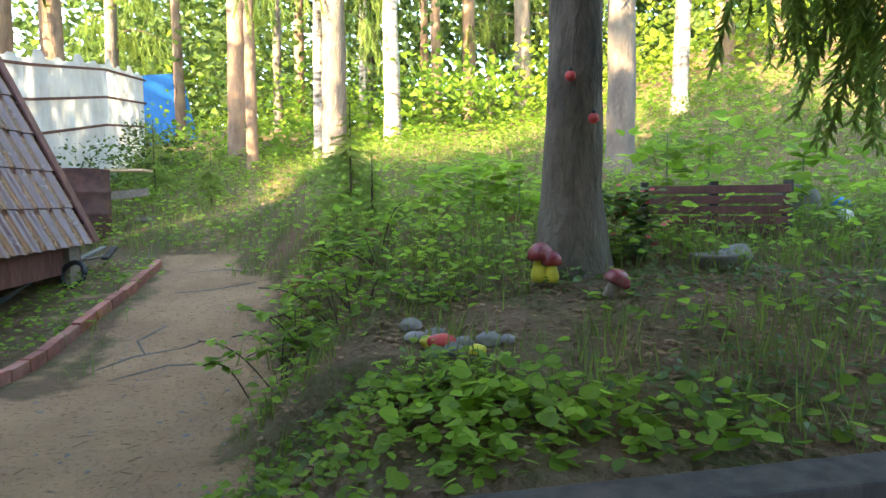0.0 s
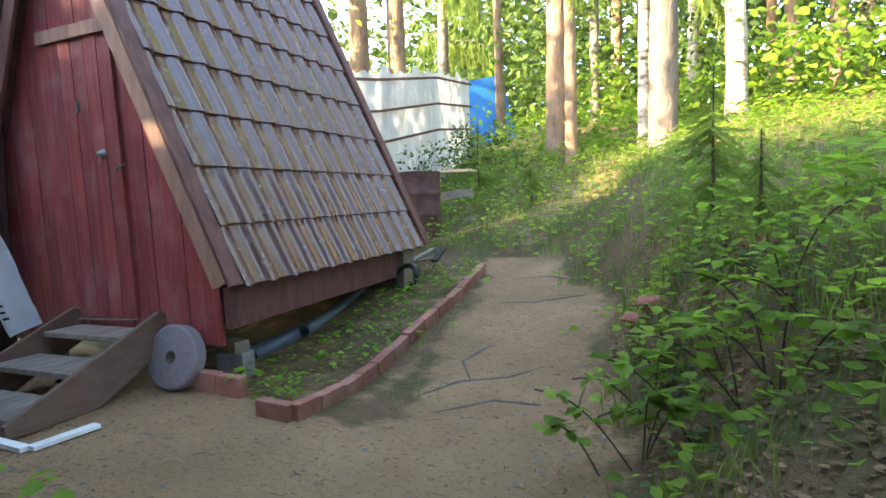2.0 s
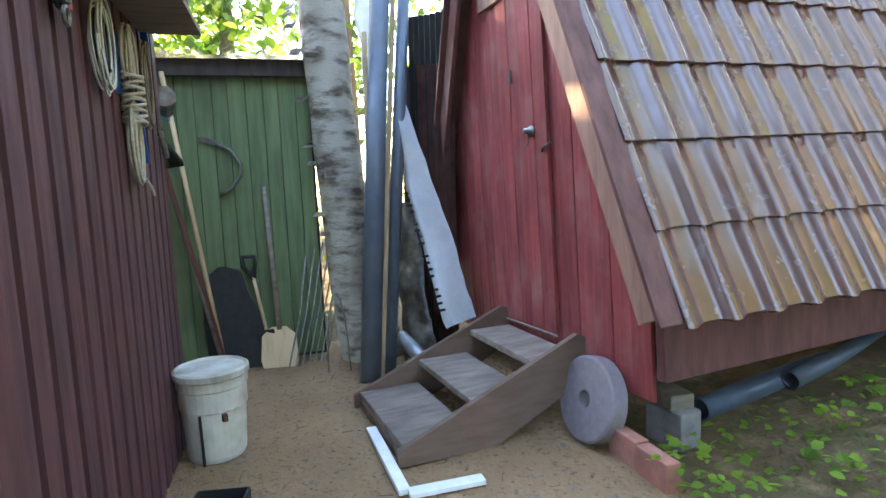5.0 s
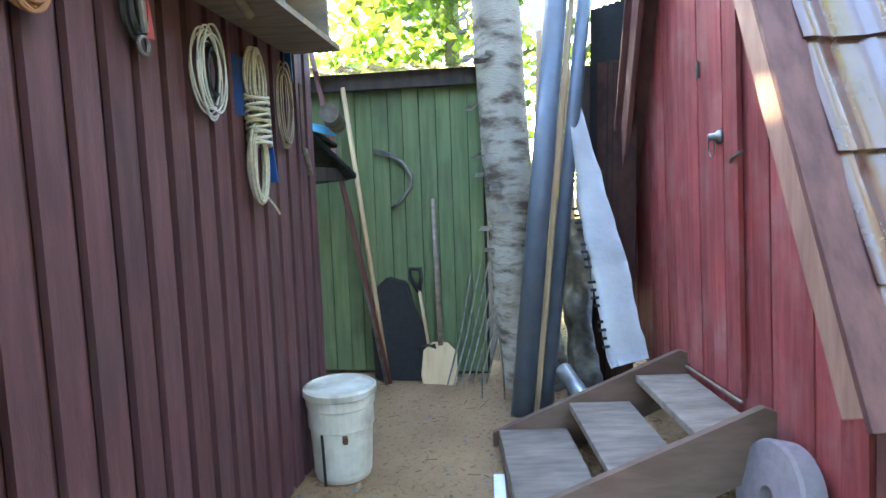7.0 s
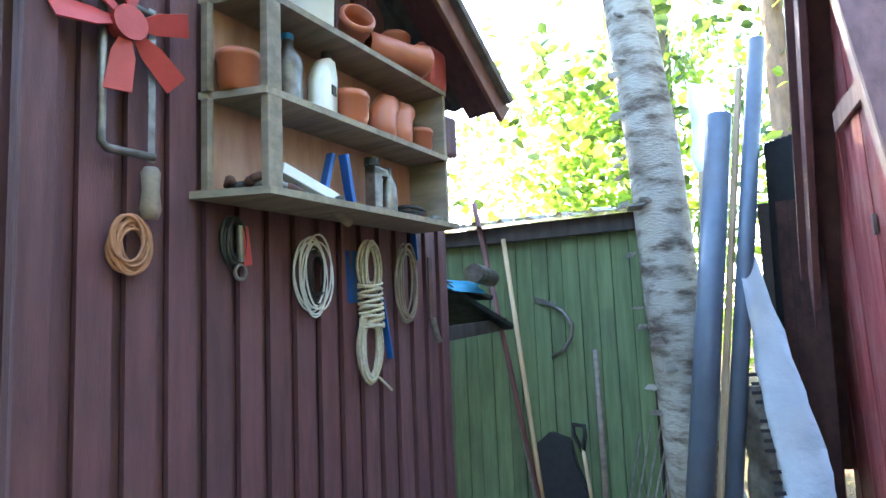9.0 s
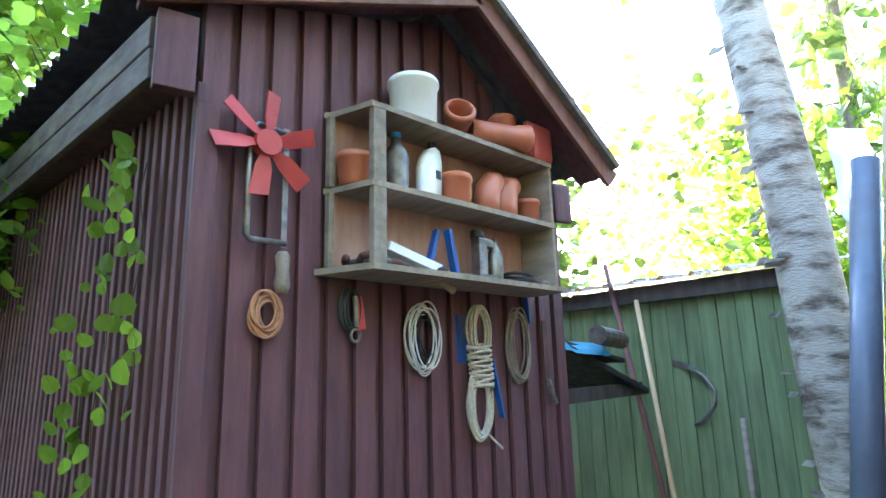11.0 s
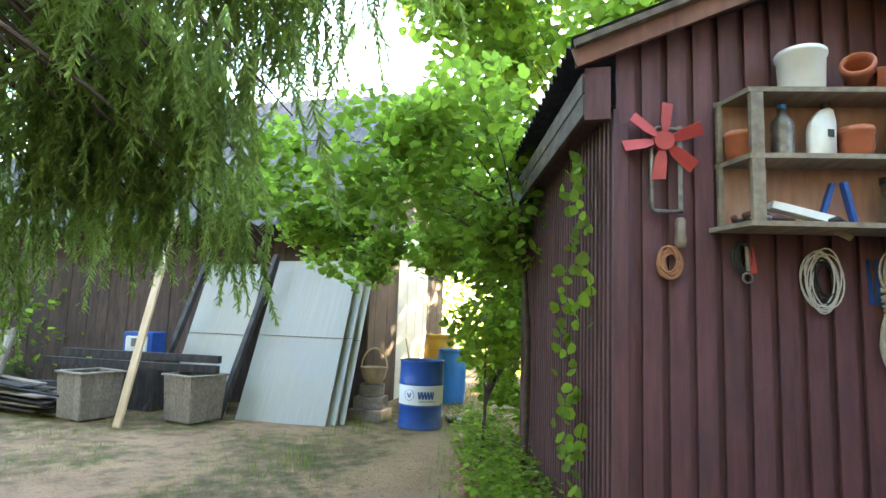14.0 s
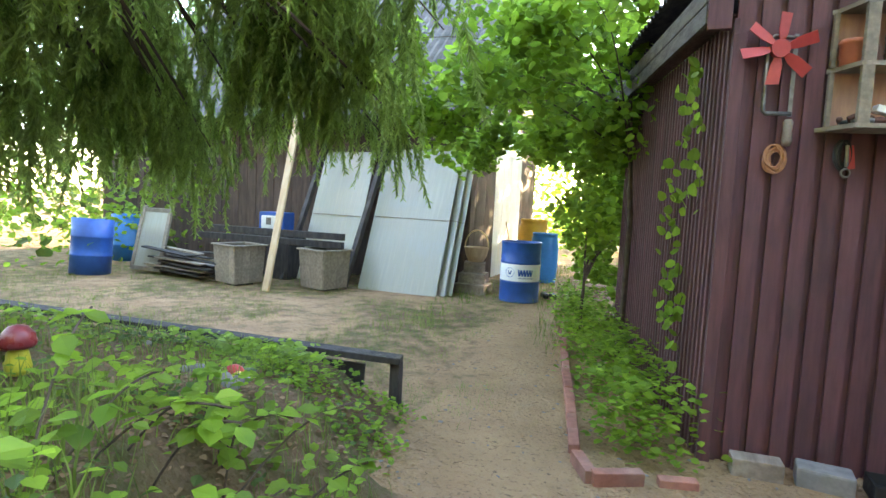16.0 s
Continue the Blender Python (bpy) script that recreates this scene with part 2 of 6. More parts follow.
gt.links.new(fray, edge.inputs[1])
er = gt.nodes.new("ShaderNodeMapRange")
er.inputs[1].default_value, er.inputs[2].default_value = 0.8, 1.15
gt.links.new(edge.outputs[0], er.inputs[0])
gt.links.new(mix_color(gt, er.outputs[0], soilc, sandc), gb.inputs["Base Color"])
gb.inputs["Roughness"].default_value = 0.95
gb.inputs["Specular IOR Level"].default_value = 0.2
gbump = gt.nodes.new("ShaderNodeBump")
gbump.inputs["Strength"].default_value, gbump.inputs["Distance"].default_value = 1.0, 0.05
gt.links.new(noise_fac(gt, 22.0, 6, 0.2, 0.8), gbump.inputs["Height"])
gt.links.new(gbump.outputs[0], gb.inputs["Normal"])

# ---- building helpers ----
UP = Vector((0, 0, 1))


def thing(name, label, category, m=None, group="", kind=""):
    ob = new(name)
    ob.empty_display_size = 0.1
    if m is not None:
        ob.matrix_basis = m
    return tagged(ob, label, category, group, kind)


def part(name, bm, mat, parent=None, label="", smooth=False):
    me = bpy.data.meshes.new(name)
    bm.to_mesh(me)
    bm.free()
    if smooth:
        for p in me.polygons:
            p.use_smooth = True
    me.materials.append(mat)
    ob = new(name, me)
    if parent is not None:
        ob.parent = parent
    if label:
        ob["label"] = label
    return ob


def solo(name, bm, mat, label, category, m=None, group="", kind="", smooth=False):
    ob = part(name, bm, mat, None, "", smooth)
    if m is not None:
        ob.matrix_basis = m
    return tagged(ob, label, category, group, kind)


def box(size, at=(0, 0, 0), turn=None, bevel=0.0, bm=None):
    """A box of that size round at, with bevelled edges, added to bm or new."""
    bm = bm or bmesh.new()
    t = Matrix.Translation(at) @ (turn or Matrix.Identity(4)) @ Matrix.Diagonal((*size, 1))
    r = bmesh.ops.create_cube(bm, size=1.0, matrix=t)
    if bevel:
        edges = list({e for v in r["verts"] for e in v.link_edges})
        bmesh.ops.bevel(bm, geom=edges, offset=bevel, segments=2, affect='EDGES', profile=0.6)
    return bm


def beam(a, b, wide, thick, bevel=0.003, bm=None, side=UP):
    """A board from a to b: wide across side's plane, thick along the rest."""
    a, b = Vector(a), Vector(b)
    d = (b - a)
    y = d.normalized()
    x = y.cross(Vector(side)).normalized()
    z = x.cross(y)
    rot = Matrix((x, y, z)).transposed().to_4x4()
    return box((wide, d.length, thick), (a + b) / 2, rot, bevel, bm)


def tube(points, radii, seg=8, bm=None, caps=True, hollow=False):
    """A round tube along the points; radii one number or one a point."""
    bm = bm or bmesh.new()
    pts = [Vector(p) for p in points]
    if isinstance(radii, (int, float)):
        radii = [radii] * len(pts)
    rings, ref = [], None
    for i, p in enumerate(pts):
        d = (pts[min(i + 1, len(pts) - 1)] - pts[max(i - 1, 0)]).normalized()
        if ref is None:
            ref = d.orthogonal().normalized()
        ref = (ref - d * ref.dot(d)).normalized()
        q = d.cross(ref)
        rings.append([bm.verts.new(p + (ref * math.cos(2 * math.pi * k / seg) + q * math.sin(2 * math.pi * k / seg)) * radii[i]) for k in range(seg)])
    for a, b in zip(rings, rings[1:]):
        for k in range(seg):
            bm.faces.new((a[k], a[(k + 1) % seg], b[(k + 1) % seg], b[k]))
    if caps:
        bm.faces.new(rings[0][::-1])
        bm.faces.new(rings[-1])
    return bm


def lathe(profile, seg=28, bm=None, at=(0, 0, 0)):
    """Turns (radius, height) pairs about the z axis; a profile that comes back down inside makes a hollow vessel."""
    bm = bm or bmesh.new()
    rings = []
    for r, h in profile:
        if r < 1e-5:
            rings.append([bm.verts.new((at[0], at[1], at[2] + h))])
        else:
            rings.append([bm.verts.new((at[0] + r * math.cos(2 * math.pi * k / seg), at[1] + r * math.sin(2 * math.pi * k / seg), at[2] + h)) for k in range(seg)])
    for a, b in zip(rings, rings[1:]):
        for k in range(seg):
            n = (k + 1) % seg
            if len(a) == 1 and len(b) == 1:
                continue
            if len(a) == 1:
                bm.faces.new((a[0], b[n], b[k]))
            elif len(b) == 1:
                bm.faces.new((a[k], a[n], b[0]))
            else:
                bm.faces.new((a[k], a[n], b[n], b[k]))
    return bm


def prism(outline, depth, bm=None, m=None):
    """An outline in the xz plane given a depth along y."""
    bm = bm or bmesh.new()
    m = m or Matrix.Identity(4)
    f = [bm.verts.new(m @ Vector((x, 0, z))) for x, z in outline]
    b = [bm.verts.new(m @ Vector((x, depth, z))) for x, z in outline]
    bm.faces.new(f)
    bm.faces.new(b[::-1])
    n = len(outline)
    for i in range(n):
        bm.faces.new((f[i], b[i], b[(i + 1) % n], f[(i + 1) % n]))
    bmesh.ops.recalc_face_normals(bm, faces=bm.faces)
    return bm


def scatter_mesh(name, template_v, template_f, places, mat, parent=None, label=""):
    """One mesh of many copies of a small template; places is an array of 4x4 matrices."""
    tv = np.array(template_v, float)
    tf = template_f
    n, k = len(places), len(tv)
    P = np.array(places)
    V = np.einsum('nij,kj->nki', P[:, :3, :3], tv) + P[:, None, :3, 3]
    F = []
    for i in range(n):
        o = i * k
        F.extend([tuple(o + j for j in f) for f in tf])
    me = bpy.data.meshes.new(name)
    me.from_pydata(V.reshape(-1, 3).tolist(), [], F)
    me.materials.append(mat)
    ob = new(name, me)
    if parent is not None:
        ob.parent = parent
    if label:
        ob["label"] = label
    return ob


def spin(yaw, pitch, roll, size, at):
    """4x4 from angles (radians), a size and a place, as an array."""
    m = Matrix.LocRotScale(at, Euler((pitch, roll, yaw)), (size, size, size) if isinstance(size, (int, float)) else size)
    return np.array(m)


LEAF_V = [(0, 0, 0), (0.32, 0.3, 0.06), (0.36, 0.62, 0.04), (0, 1.0, -0.1), (-0.36, 0.62, 0.04), (-0.32, 0.3, 0.06), (0, 0.5, -0.03)]
LEAF_F = [(0, 1, 6), (1, 2, 6), (2, 3, 6), (3, 4, 6), (4, 5, 6), (5, 0, 6)]
ROUND_V = [(0, 0, 0), (0.42, 0.12, 0.05), (0.5, 0.55, 0.02), (0.22, 0.9, -0.06), (0, 1.0, -0.12), (-0.22, 0.9, -0.06), (-0.5, 0.55, 0.02), (-0.42, 0.12, 0.05), (0, 0.5, -0.04)]
ROUND_F = [(i, i + 1, 8) for i in range(7)] + [(7, 0, 8)]
BLADE_V = [(-0.02, 0, 0), (0.02, 0, 0), (0.016, 0.1, 0.5), (-0.016, 0.1, 0.5), (0, 0.32, 0.95)]
BLADE_F = [(0, 1, 2, 3), (3, 2, 4)]


# ---- ground ----
def smooth01(t):
    t = min(1.0, max(0.0, t))
    return t * t * (3 - 2 * t)


def path_x(y):
    """The middle of the trodden path."""
    pts = ((-30, 1.9), (-16, 1.6), (-10, 0.75), (-6, -0.1), (-2, -0.75), (1.0, -1.4), (3, -1.75), (4.6, -2.45), (6.5, -3.5), (8, -4.1), (10, -4.3), (14, -3.8), (40, -3.0))
    for (a, xa), (b, xb) in zip(pts, pts[1:]):
        if y <= b:
            return xa + (xb - xa) * smooth01((y - a) / (b - a))
    return pts[-1][1]


def bed_edge(y):
    """x of the planted bank's foot, which rises to the right of the path."""
    return path_x(y) + 0.62 if y > 2.2 else -0.85 + (y - 2.2) * -0.25


def height(x, y):
    h = 0.0
    if y > 2.9:
        h = 0.14 * (min(y, 6.0) - 2.9)
        if y > 6.0:
            h += 0.27 * (min(y, 19.0) - 6.0)
        if y > 19.0:
            h += 0.04 * (y - 19.0)
        h = h * smooth01((y - 2.9) / 1.6) if y < 4.5 else h
    if y > 5:
        h += 0.026 * min(12.0, max(0.0, x + 0.5)) * (min(y, 17.0) - 5) * smooth01((y - 5) / 3)
    lip = 1.21 + 0.255 * (x + 0.44)
    if y > lip and x > bed_edge(y) - 0.05:
        rise = smooth01((x - bed_edge(y)) / 0.75)
        bank = 0.35 + 0.16 * (max(1.55, min(y, 3.3)) - 1.55) + 0.02 * max(0, min(x, 4))
        h += rise * max(0.0, bank - 0.045 * max(0, y - 5)) * smooth01((y - lip) / 0.08)
    h += 0.018 * noise.noise((x * 0.9, y * 0.9, 0)) + 0.010 * noise.noise((x * 3.1, y * 3.1, 5))
    return h


def bare(x, y):
    """How bare the sand is: the path, the yard by the steps, the drive by the barn."""
    d = abs(x - path_x(y))
    wide = 0.62 if y > 1.6 else 0.8
    if y > 5.5:
        wide = 0.35
    if y < -2:
        wide = 0.6
    v = 1 - smooth01((d - wide * 0.55) / 0.5)
    if y > 6.3:
        v *= 0.42
    if -6.0 < x < -0.6 and 0.2 < y < 2.9:
        v = max(v, min(smooth01((x + 6.0) / 0.3), smooth01((2.95 - y) / 0.25)))
        if y > 2.2 and x > -1.1:
            v = min(v, smooth01((bed_edge(y) + 0.2 - x) / 0.3))
    if y < 1.35 and x > -1.3:
        v = max(v, 0.52 + 0.3 * noise.noise((x * 0.8, y * 0.8, 9)))
    if x < -2.3 and y > 2.9 and x > -5.5 and y < 6:
        v = max(v, 0.3)
    if y > 1.5 and x > bed_edge(y) + 0.1:
        v = min(v, 0.15)
    return v


def grid_sheet():
    xs = np.concatenate([np.linspace(-70, -8, 16)[:-1], np.linspace(-8, -4, 21)[:-1], np.linspace(-4, 2.5, 109)[:-1], np.linspace(2.5, 8, 28)[:-1], np.linspace(8, 70, 16)])
    ys = np.concatenate([np.linspace(-70, -12, 14)[:-1], np.linspace(-12, -0.5, 58)[:-1], np.linspace(-0.5, 6.5, 117)[:-1], np.linspace(6.5, 18, 47)[:-1], np.linspace(18, 90, 16)])
    verts = [(x, y, height(x, y)) for y in ys for x in xs]
    nx = len(xs)
    faces = [(j * nx + i, j * nx + i + 1, (j + 1) * nx + i + 1, (j + 1) * nx + i) for j in range(len(ys) - 1) for i in range(nx - 1)]
    me = bpy.data.meshes.new("ground")
    me.from_pydata(verts, [], faces)
    at = me.attributes.new("bare", 'FLOAT', 'POINT')
    at.data.foreach_set("value", [bare(x, y) for y in ys for x in xs])
    for p in me.polygons:
        p.use_smooth = True
    me.materials.append(M_GROUND)
    return tagged(new("ground", me), "sandy path and yard rising into mossy forest floor", "ground", kind="structure")


ground = grid_sheet()

# ---- A-frame cabin ----
CABIN_TURN = radians(16.67)
CU = Vector((math.cos(CABIN_TURN), math.sin(CABIN_TURN), 0))
LEVEL_CABIN = Matrix.Translation((-3.338, 2.763, 0)) @ Matrix.Rotation(CABIN_TURN, 4, 'Z')
CABIN = LEVEL_CABIN @ Matrix.Rotation(radians(-1.6), 4, 'Y') @ Matrix.Rotation(radians(1.2), 4, 'X')   # it leans a little
EAVE, HALF, RISE, LONG = 0.70, 1.187, 2.82, 2.86
SLOPE = math.hypot(HALF, RISE)


def roof_line(x):
    """Height of the roof's outer face over local x, from the right eave (0) over the ridge to the left eave."""
    return EAVE + RISE * (1 - abs(x + HALF) / HALF)


def tile_sheet(parent):
    """Pressed steel tile sheet: waves across, a step at every course."""
    course, wave = 0.394, 0.231
    ns, rows = 180, 8
    bm = bmesh.new()
    up = Vector((-HALF, 0, RISE)).normalized()
    out = Vector((RISE, 0, HALF)).normalized()
    for r in range(rows):
        prev = None
        for k, f in enumerate((0.0, 0.0, 0.0, 0.5, 1.06)):
            dist = min((r + f) * course, SLOPE + 0.02)
            lift = 0.02 * (1 - f) + (0.0 if k else -0.03)
            ring = []
            for i in range(ns + 1):
                s = 0.055 + (LONG - 0.12) * i / ns
                ph = ((s - 0.07) / wave) % 1.0
                w = 0.5 + 0.5 * math.cos(math.pi * (ph / 0.5 if ph < 0.5 else min(1.0, (1 - ph) / 0.2)))
                scallop = -0.022 * w if k <= 2 else 0.0
                ring.append(bm.verts.new(Vector((0.035, s, EAVE - 0.06)) + up * (dist + scallop) + out * (lift + 0.04 * w)))
            if prev and k != 2:
                for i in range(ns):
                    bm.faces.new((prev[i], prev[i + 1], ring[i + 1], ring[i]))
            prev = ring
    ob = part("tile_sheet", bm, M_TILE, parent, "glossy brown pressed steel tiles", smooth=True)
    return ob


cabin = thing("a_frame_cabin", "small red A-frame cabin with glossy brown steel tile roof", "cabin", CABIN)
tile_sheet(cabin)
bm = bmesh.new()
box((SLOPE, LONG - 0.04, 0.02), (0, 0, 0), None, 0, bm)
deck = part("roof_deck", bm, M_DARKW, cabin)
deck.matrix_basis = Matrix.Translation((-HALF / 2 - 0.03, LONG / 2, EAVE + RISE / 2 - 0.04)) @ Matrix.Rotation(math.atan2(RISE, HALF), 4, 'Y')
deck2 = part("roof_deck", box((SLOPE, LONG - 0.04, 0.03)), M_RUST, cabin)
deck2.matrix_basis = Matrix.Translation((-HALF * 1.5 + 0.0, LONG / 2, EAVE + RISE / 2)) @ Matrix.Rotation(-math.atan2(RISE, HALF), 4, 'Y')
# rake boards at the front gable, trims over the verges, ridge
for sgn in (0, 1):
    x0, x1 = (0.0, -HALF) if sgn == 0 else (-2 * HALF, -HALF)
    a, b = Vector((x0 + (0.012 if sgn == 0 else -0.012), -0.015, EAVE - 0.045)), Vector((x1, -0.015, EAVE + RISE - 0.02))
    inward = Vector((-1 if sgn == 0 else 1, 0, 0)) * 0.05
    part("rake_board", beam(a + inward, b + inward, 0.03, 0.105, 0.004, side=(b - a).cross(Vector((0, 1, 0)))), M_RAKE if sgn == 0 else M_TRIM, cabin, "bare weathered rake board" if sgn == 0 else "")
    o = Vector((RISE, 0, HALF)).normalized() * 0.05
    if sgn:
        o.x = -o.x
    for yy in (0.005, LONG - 0.05):
        part("verge_trim", beam(a + o + Vector((0, yy + 0.015, -0.02)), b + o + Vector((0, yy + 0.015, 0)), 0.125, 0.022, 0.004, side=o), M_TRIM, cabin)
    part("rake_board", beam(a + inward + Vector((0, LONG + 0.01, 0)), b + inward + Vector((0, LONG + 0.01, 0)), 0.03, 0.12, 0.004, side=(b - a).cross(Vector((0, 1, 0)))), M_TRIM, cabin)
# gable boards, each cut under the roof line
FACE = 0.10
xs = [-0.16]
while xs[-1] > -2 * HALF + 0.2:
    xs.append(xs[-1] - 0.124)


def gable_board(name, xa, xb, lo, cap, y, mat, parent, thick=0.02):
    hi = [min(cap, roof_line(x) - 0.06) for x in (xa, xb)]
    pts = [(xb, lo), (xa, lo), (xa, max(lo + 0.01, hi[0]))]
    if xb < -HALF < xa and cap > roof_line(-HALF) - 0.07:
        pts.append((-HALF, roof_line(-HALF) - 0.06))
    pts.append((xb, max(lo + 0.01, hi[1])))
    return part(name, prism(pts, thick, m=Matrix.Translation((0, y, 0))), mat, parent)


DOOR = (-0.83, -1.41, 0.44, 2.24)
for i, (xa, xb) in enumerate(zip(xs, xs[1:])):
    gable_board("gable_board", xa - 0.002, xb + 0.002, 0.27, 9, FACE + 0.004 * (i % 2), M_DOORRED, cabin)
for k in range(5):
    step = (DOOR[0] - DOOR[1]) / 5
    gable_board("door_board", DOOR[0] - k * step - 0.0025, DOOR[0] - (k + 1) * step + 0.0025, DOOR[2], DOOR[3], FACE - 0.024 - 0.002 * (k % 2), M_DOORRED, cabin)
part("door_ledge", box((0.6, 0.012, 0.012), (-1.12, FACE - 0.03, DOOR[2] - 0.014), None, 0.004), M_STAIR, cabin)
part("lintel", beam((-0.72, FACE - 0.035, 2.29), (-1.475, FACE - 0.035, 2.29), 0.02, 0.085, 0.003), M_RAKE, cabin, "bare pinkish lintel board")
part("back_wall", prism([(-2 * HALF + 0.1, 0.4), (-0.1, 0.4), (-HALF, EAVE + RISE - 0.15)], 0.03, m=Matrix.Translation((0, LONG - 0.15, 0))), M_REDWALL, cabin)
part("floor_beam", beam((-0.11, 0.1, 0.50), (-0.11, LONG - 0.1, 0.50), 0.05, 0.25, 0.005), M_TRIM, cabin, "dark stained floor beam under the eave")
part("floor_beam", beam((-2 * HALF + 0.11, 0.1, 0.50), (-2 * HALF + 0.11, LONG - 0.1, 0.50), 0.05, 0.25, 0.005), M_TRIM, cabin)
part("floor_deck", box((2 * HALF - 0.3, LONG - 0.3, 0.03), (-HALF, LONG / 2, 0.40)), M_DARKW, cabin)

# ---- board shed with the gable and the shelf ----
SY = 0.993
SHED_L, SHED_R = -2.335, -4.27
SKEW = radians(9.5)
TURN_WALL = Matrix.Translation((SHED_L, SY, 0)) @ Matrix.Rotation(SKEW, 4, "Z") @ Matrix.Translation((-SHED_L, -SY, 0))
RIDGE_X, RIDGE_Z = -3.46, 3.24
shed = thing("board_shed", "dark wine-red wooden shed with a low gable roof", "shed", Matrix.Translation((0, 0, 0)))
SD = Vector((0.262, -0.965, 0)).normalized()         # the way its long wall runs
SHED_LEN = 2.9


def gable_z(x):
    left, right = (2.78, -2.10), (2.50, -4.24)
    if x > RIDGE_X:
        return RIDGE_Z - (RIDGE_Z - left[0]) * (x - RIDGE_X) / (left[1] - RIDGE_X)
    return RIDGE_Z - (RIDGE_Z - right[0]) * (RIDGE_X - x) / (RIDGE_X - right[1])


x = SHED_L
k = 0
while x > SHED_R + 0.02:
    wd = 0.088 if k % 2 == 0 else 0.036
    xb = max(SHED_R, x - wd)
    proud = 0.022 if k % 2 == 0 else 0.0
    pts = [(xb, -0.06), (x, -0.06), (x, gable_z(x) - 0.03)]
    if xb < RIDGE_X < x:
        pts.append((RIDGE_X, RIDGE_Z - 0.03))
    pts.append((xb, gable_z(max(xb, -4.22)) - 0.03))
    part("wall_board", prism(pts, 0.022, m=Matrix.Translation((0, SY - 0.022 + (0.0 if k % 2 == 0 else -0.026), 0))), M_RED, shed).matrix_basis = TURN_WALL
    x, k = xb, k + 1


def on_side(s, z, out=0.0):
    """A place on the long wall: s metres along it from the front corner, z high, out from its face."""
    n = Vector((-SD.y, SD.x, 0))
    return Vector((SHED_L, SY, z)) + SD * s + n * out


bpts = [(SHED_R, -0.06), (SHED_L - 0.01, -0.06), (SHED_L - 0.01, gable_z(SHED_L)), (RIDGE_X, RIDGE_Z), (-4.2, gable_z(-4.2) + 0.04), (SHED_R, gable_z(-4.2))]
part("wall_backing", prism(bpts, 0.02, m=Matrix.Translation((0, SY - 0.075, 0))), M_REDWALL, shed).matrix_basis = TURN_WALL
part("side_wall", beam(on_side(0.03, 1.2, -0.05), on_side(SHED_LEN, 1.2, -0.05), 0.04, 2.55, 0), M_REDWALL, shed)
s = 0.015
while s < SHED_LEN:
    part("side_batten", beam(on_side(s, -0.08, 0.0), on_side(s, 2.52, 0.0), 0.03, 0.035, 0.004, side=SD), M_RED, shed)
    s += 0.075
part("corner_post", box((0.07, 0.05, 2.5), (SHED_L - 0.02, SY + 0.012, 1.18), None, 0.004), M_RED, shed)
# roof: two slopes, fascias and barge boards
FRONT = SY + 0.10
for side in (0, 1):
    ex = -2.13 if side == 0 else -4.25
    e0 = Vector((ex, FRONT, gable_z(ex) + 0.03))
    r0 = Vector((RIDGE_X, FRONT, RIDGE_Z + 0.03))
    bm = bmesh.new()
    n = 34
    dirx = (r0 - e0)
    nrm = Vector((0, -1, 0)).cross(dirx).normalized()
    if nrm.z < 0:
        nrm = -nrm
    rows = []
    for j in range(0, 61):
        along = SD * (SHED_LEN + 0.5) * j / 60
        rows.append([bm.verts.new(e0 + dirx * i / 6 + along + nrm * (0.03 + 0.018 * math.cos(j * math.pi))) for i in range(7)])
    for a, b in zip(rows, rows[1:]):
        for i in range(6):
            bm.faces.new((a[i], a[i + 1], b[i + 1], b[i]))
    bmesh.ops.solidify(bm, geom=bm.faces[:], thickness=0.012)
    part("roof_slope", bm, M_DARKW, shed, "dark corrugated roofing")
    part("barge_board", beam(e0 + Vector((0, -0.02, -0.06)), r0 + Vector((0, -0.02, -0.06)), 0.025, 0.10, 0.004, side=nrm), M_BARGE, shed)
    part("verge_batten", beam(e0 + Vector((0, 0.012, 0.0)), r0 + Vector((0, 0.012, 0.0)), 0.04, 0.035, 0.004, side=nrm), M_EAVE, shed)
    part("soffit", beam(e0 + Vector((0, -0.13, -0.02)), r0 + Vector((0, -0.13, -0.02)), 0.2, 0.015, 0, side=nrm), M_RED, shed)
part("ridge_cap", beam((RIDGE_X, FRONT + 0.03, RIDGE_Z + 0.10), Vector((RIDGE_X, FRONT, RIDGE_Z + 0.10)) + SD * SHED_LEN, 0.22, 0.05, 0.02), M_DARKW, shed, "dark ridge cap")
e0 = Vector((-2.185, FRONT - 0.13, 2.50))
for k in range(2):
    lo_ = e0 + Vector((0.004 * k, 0, 0.06 + 0.115 * k))
    part("eave_fascia", beam(lo_, lo_ + SD * (SHED_LEN + 0.3), 0.028, 0.11, 0.005), M_EAVE, shed, "weathered grey-brown eave board")
part("eave_soffit", beam(e0 + Vector((-0.08, 0, 0.05)), e0 + Vector((-0.08, 0, 0.05)) + SD * (SHED_LEN + 0.3), 0.14, 0.018, 0.002), M_REDWALL, shed)
part("eave_block", box((0.125, 0.05, 0.27), (-2.243, SY + 0.03, 2.585), None, 0.005), M_RED, shed)
part("eave_block", box((0.13, 0.05, 0.22), (-4.275, SY - 0.31, 2.45), None, 0.02), M_RED, shed)
RC = TURN_WALL @ Vector((SHED_R + 0.02, SY - 0.03, 1.25))
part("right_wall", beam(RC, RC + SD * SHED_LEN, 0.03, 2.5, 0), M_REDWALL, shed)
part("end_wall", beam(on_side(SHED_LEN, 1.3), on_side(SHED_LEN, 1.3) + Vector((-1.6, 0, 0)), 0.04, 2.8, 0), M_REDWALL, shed)

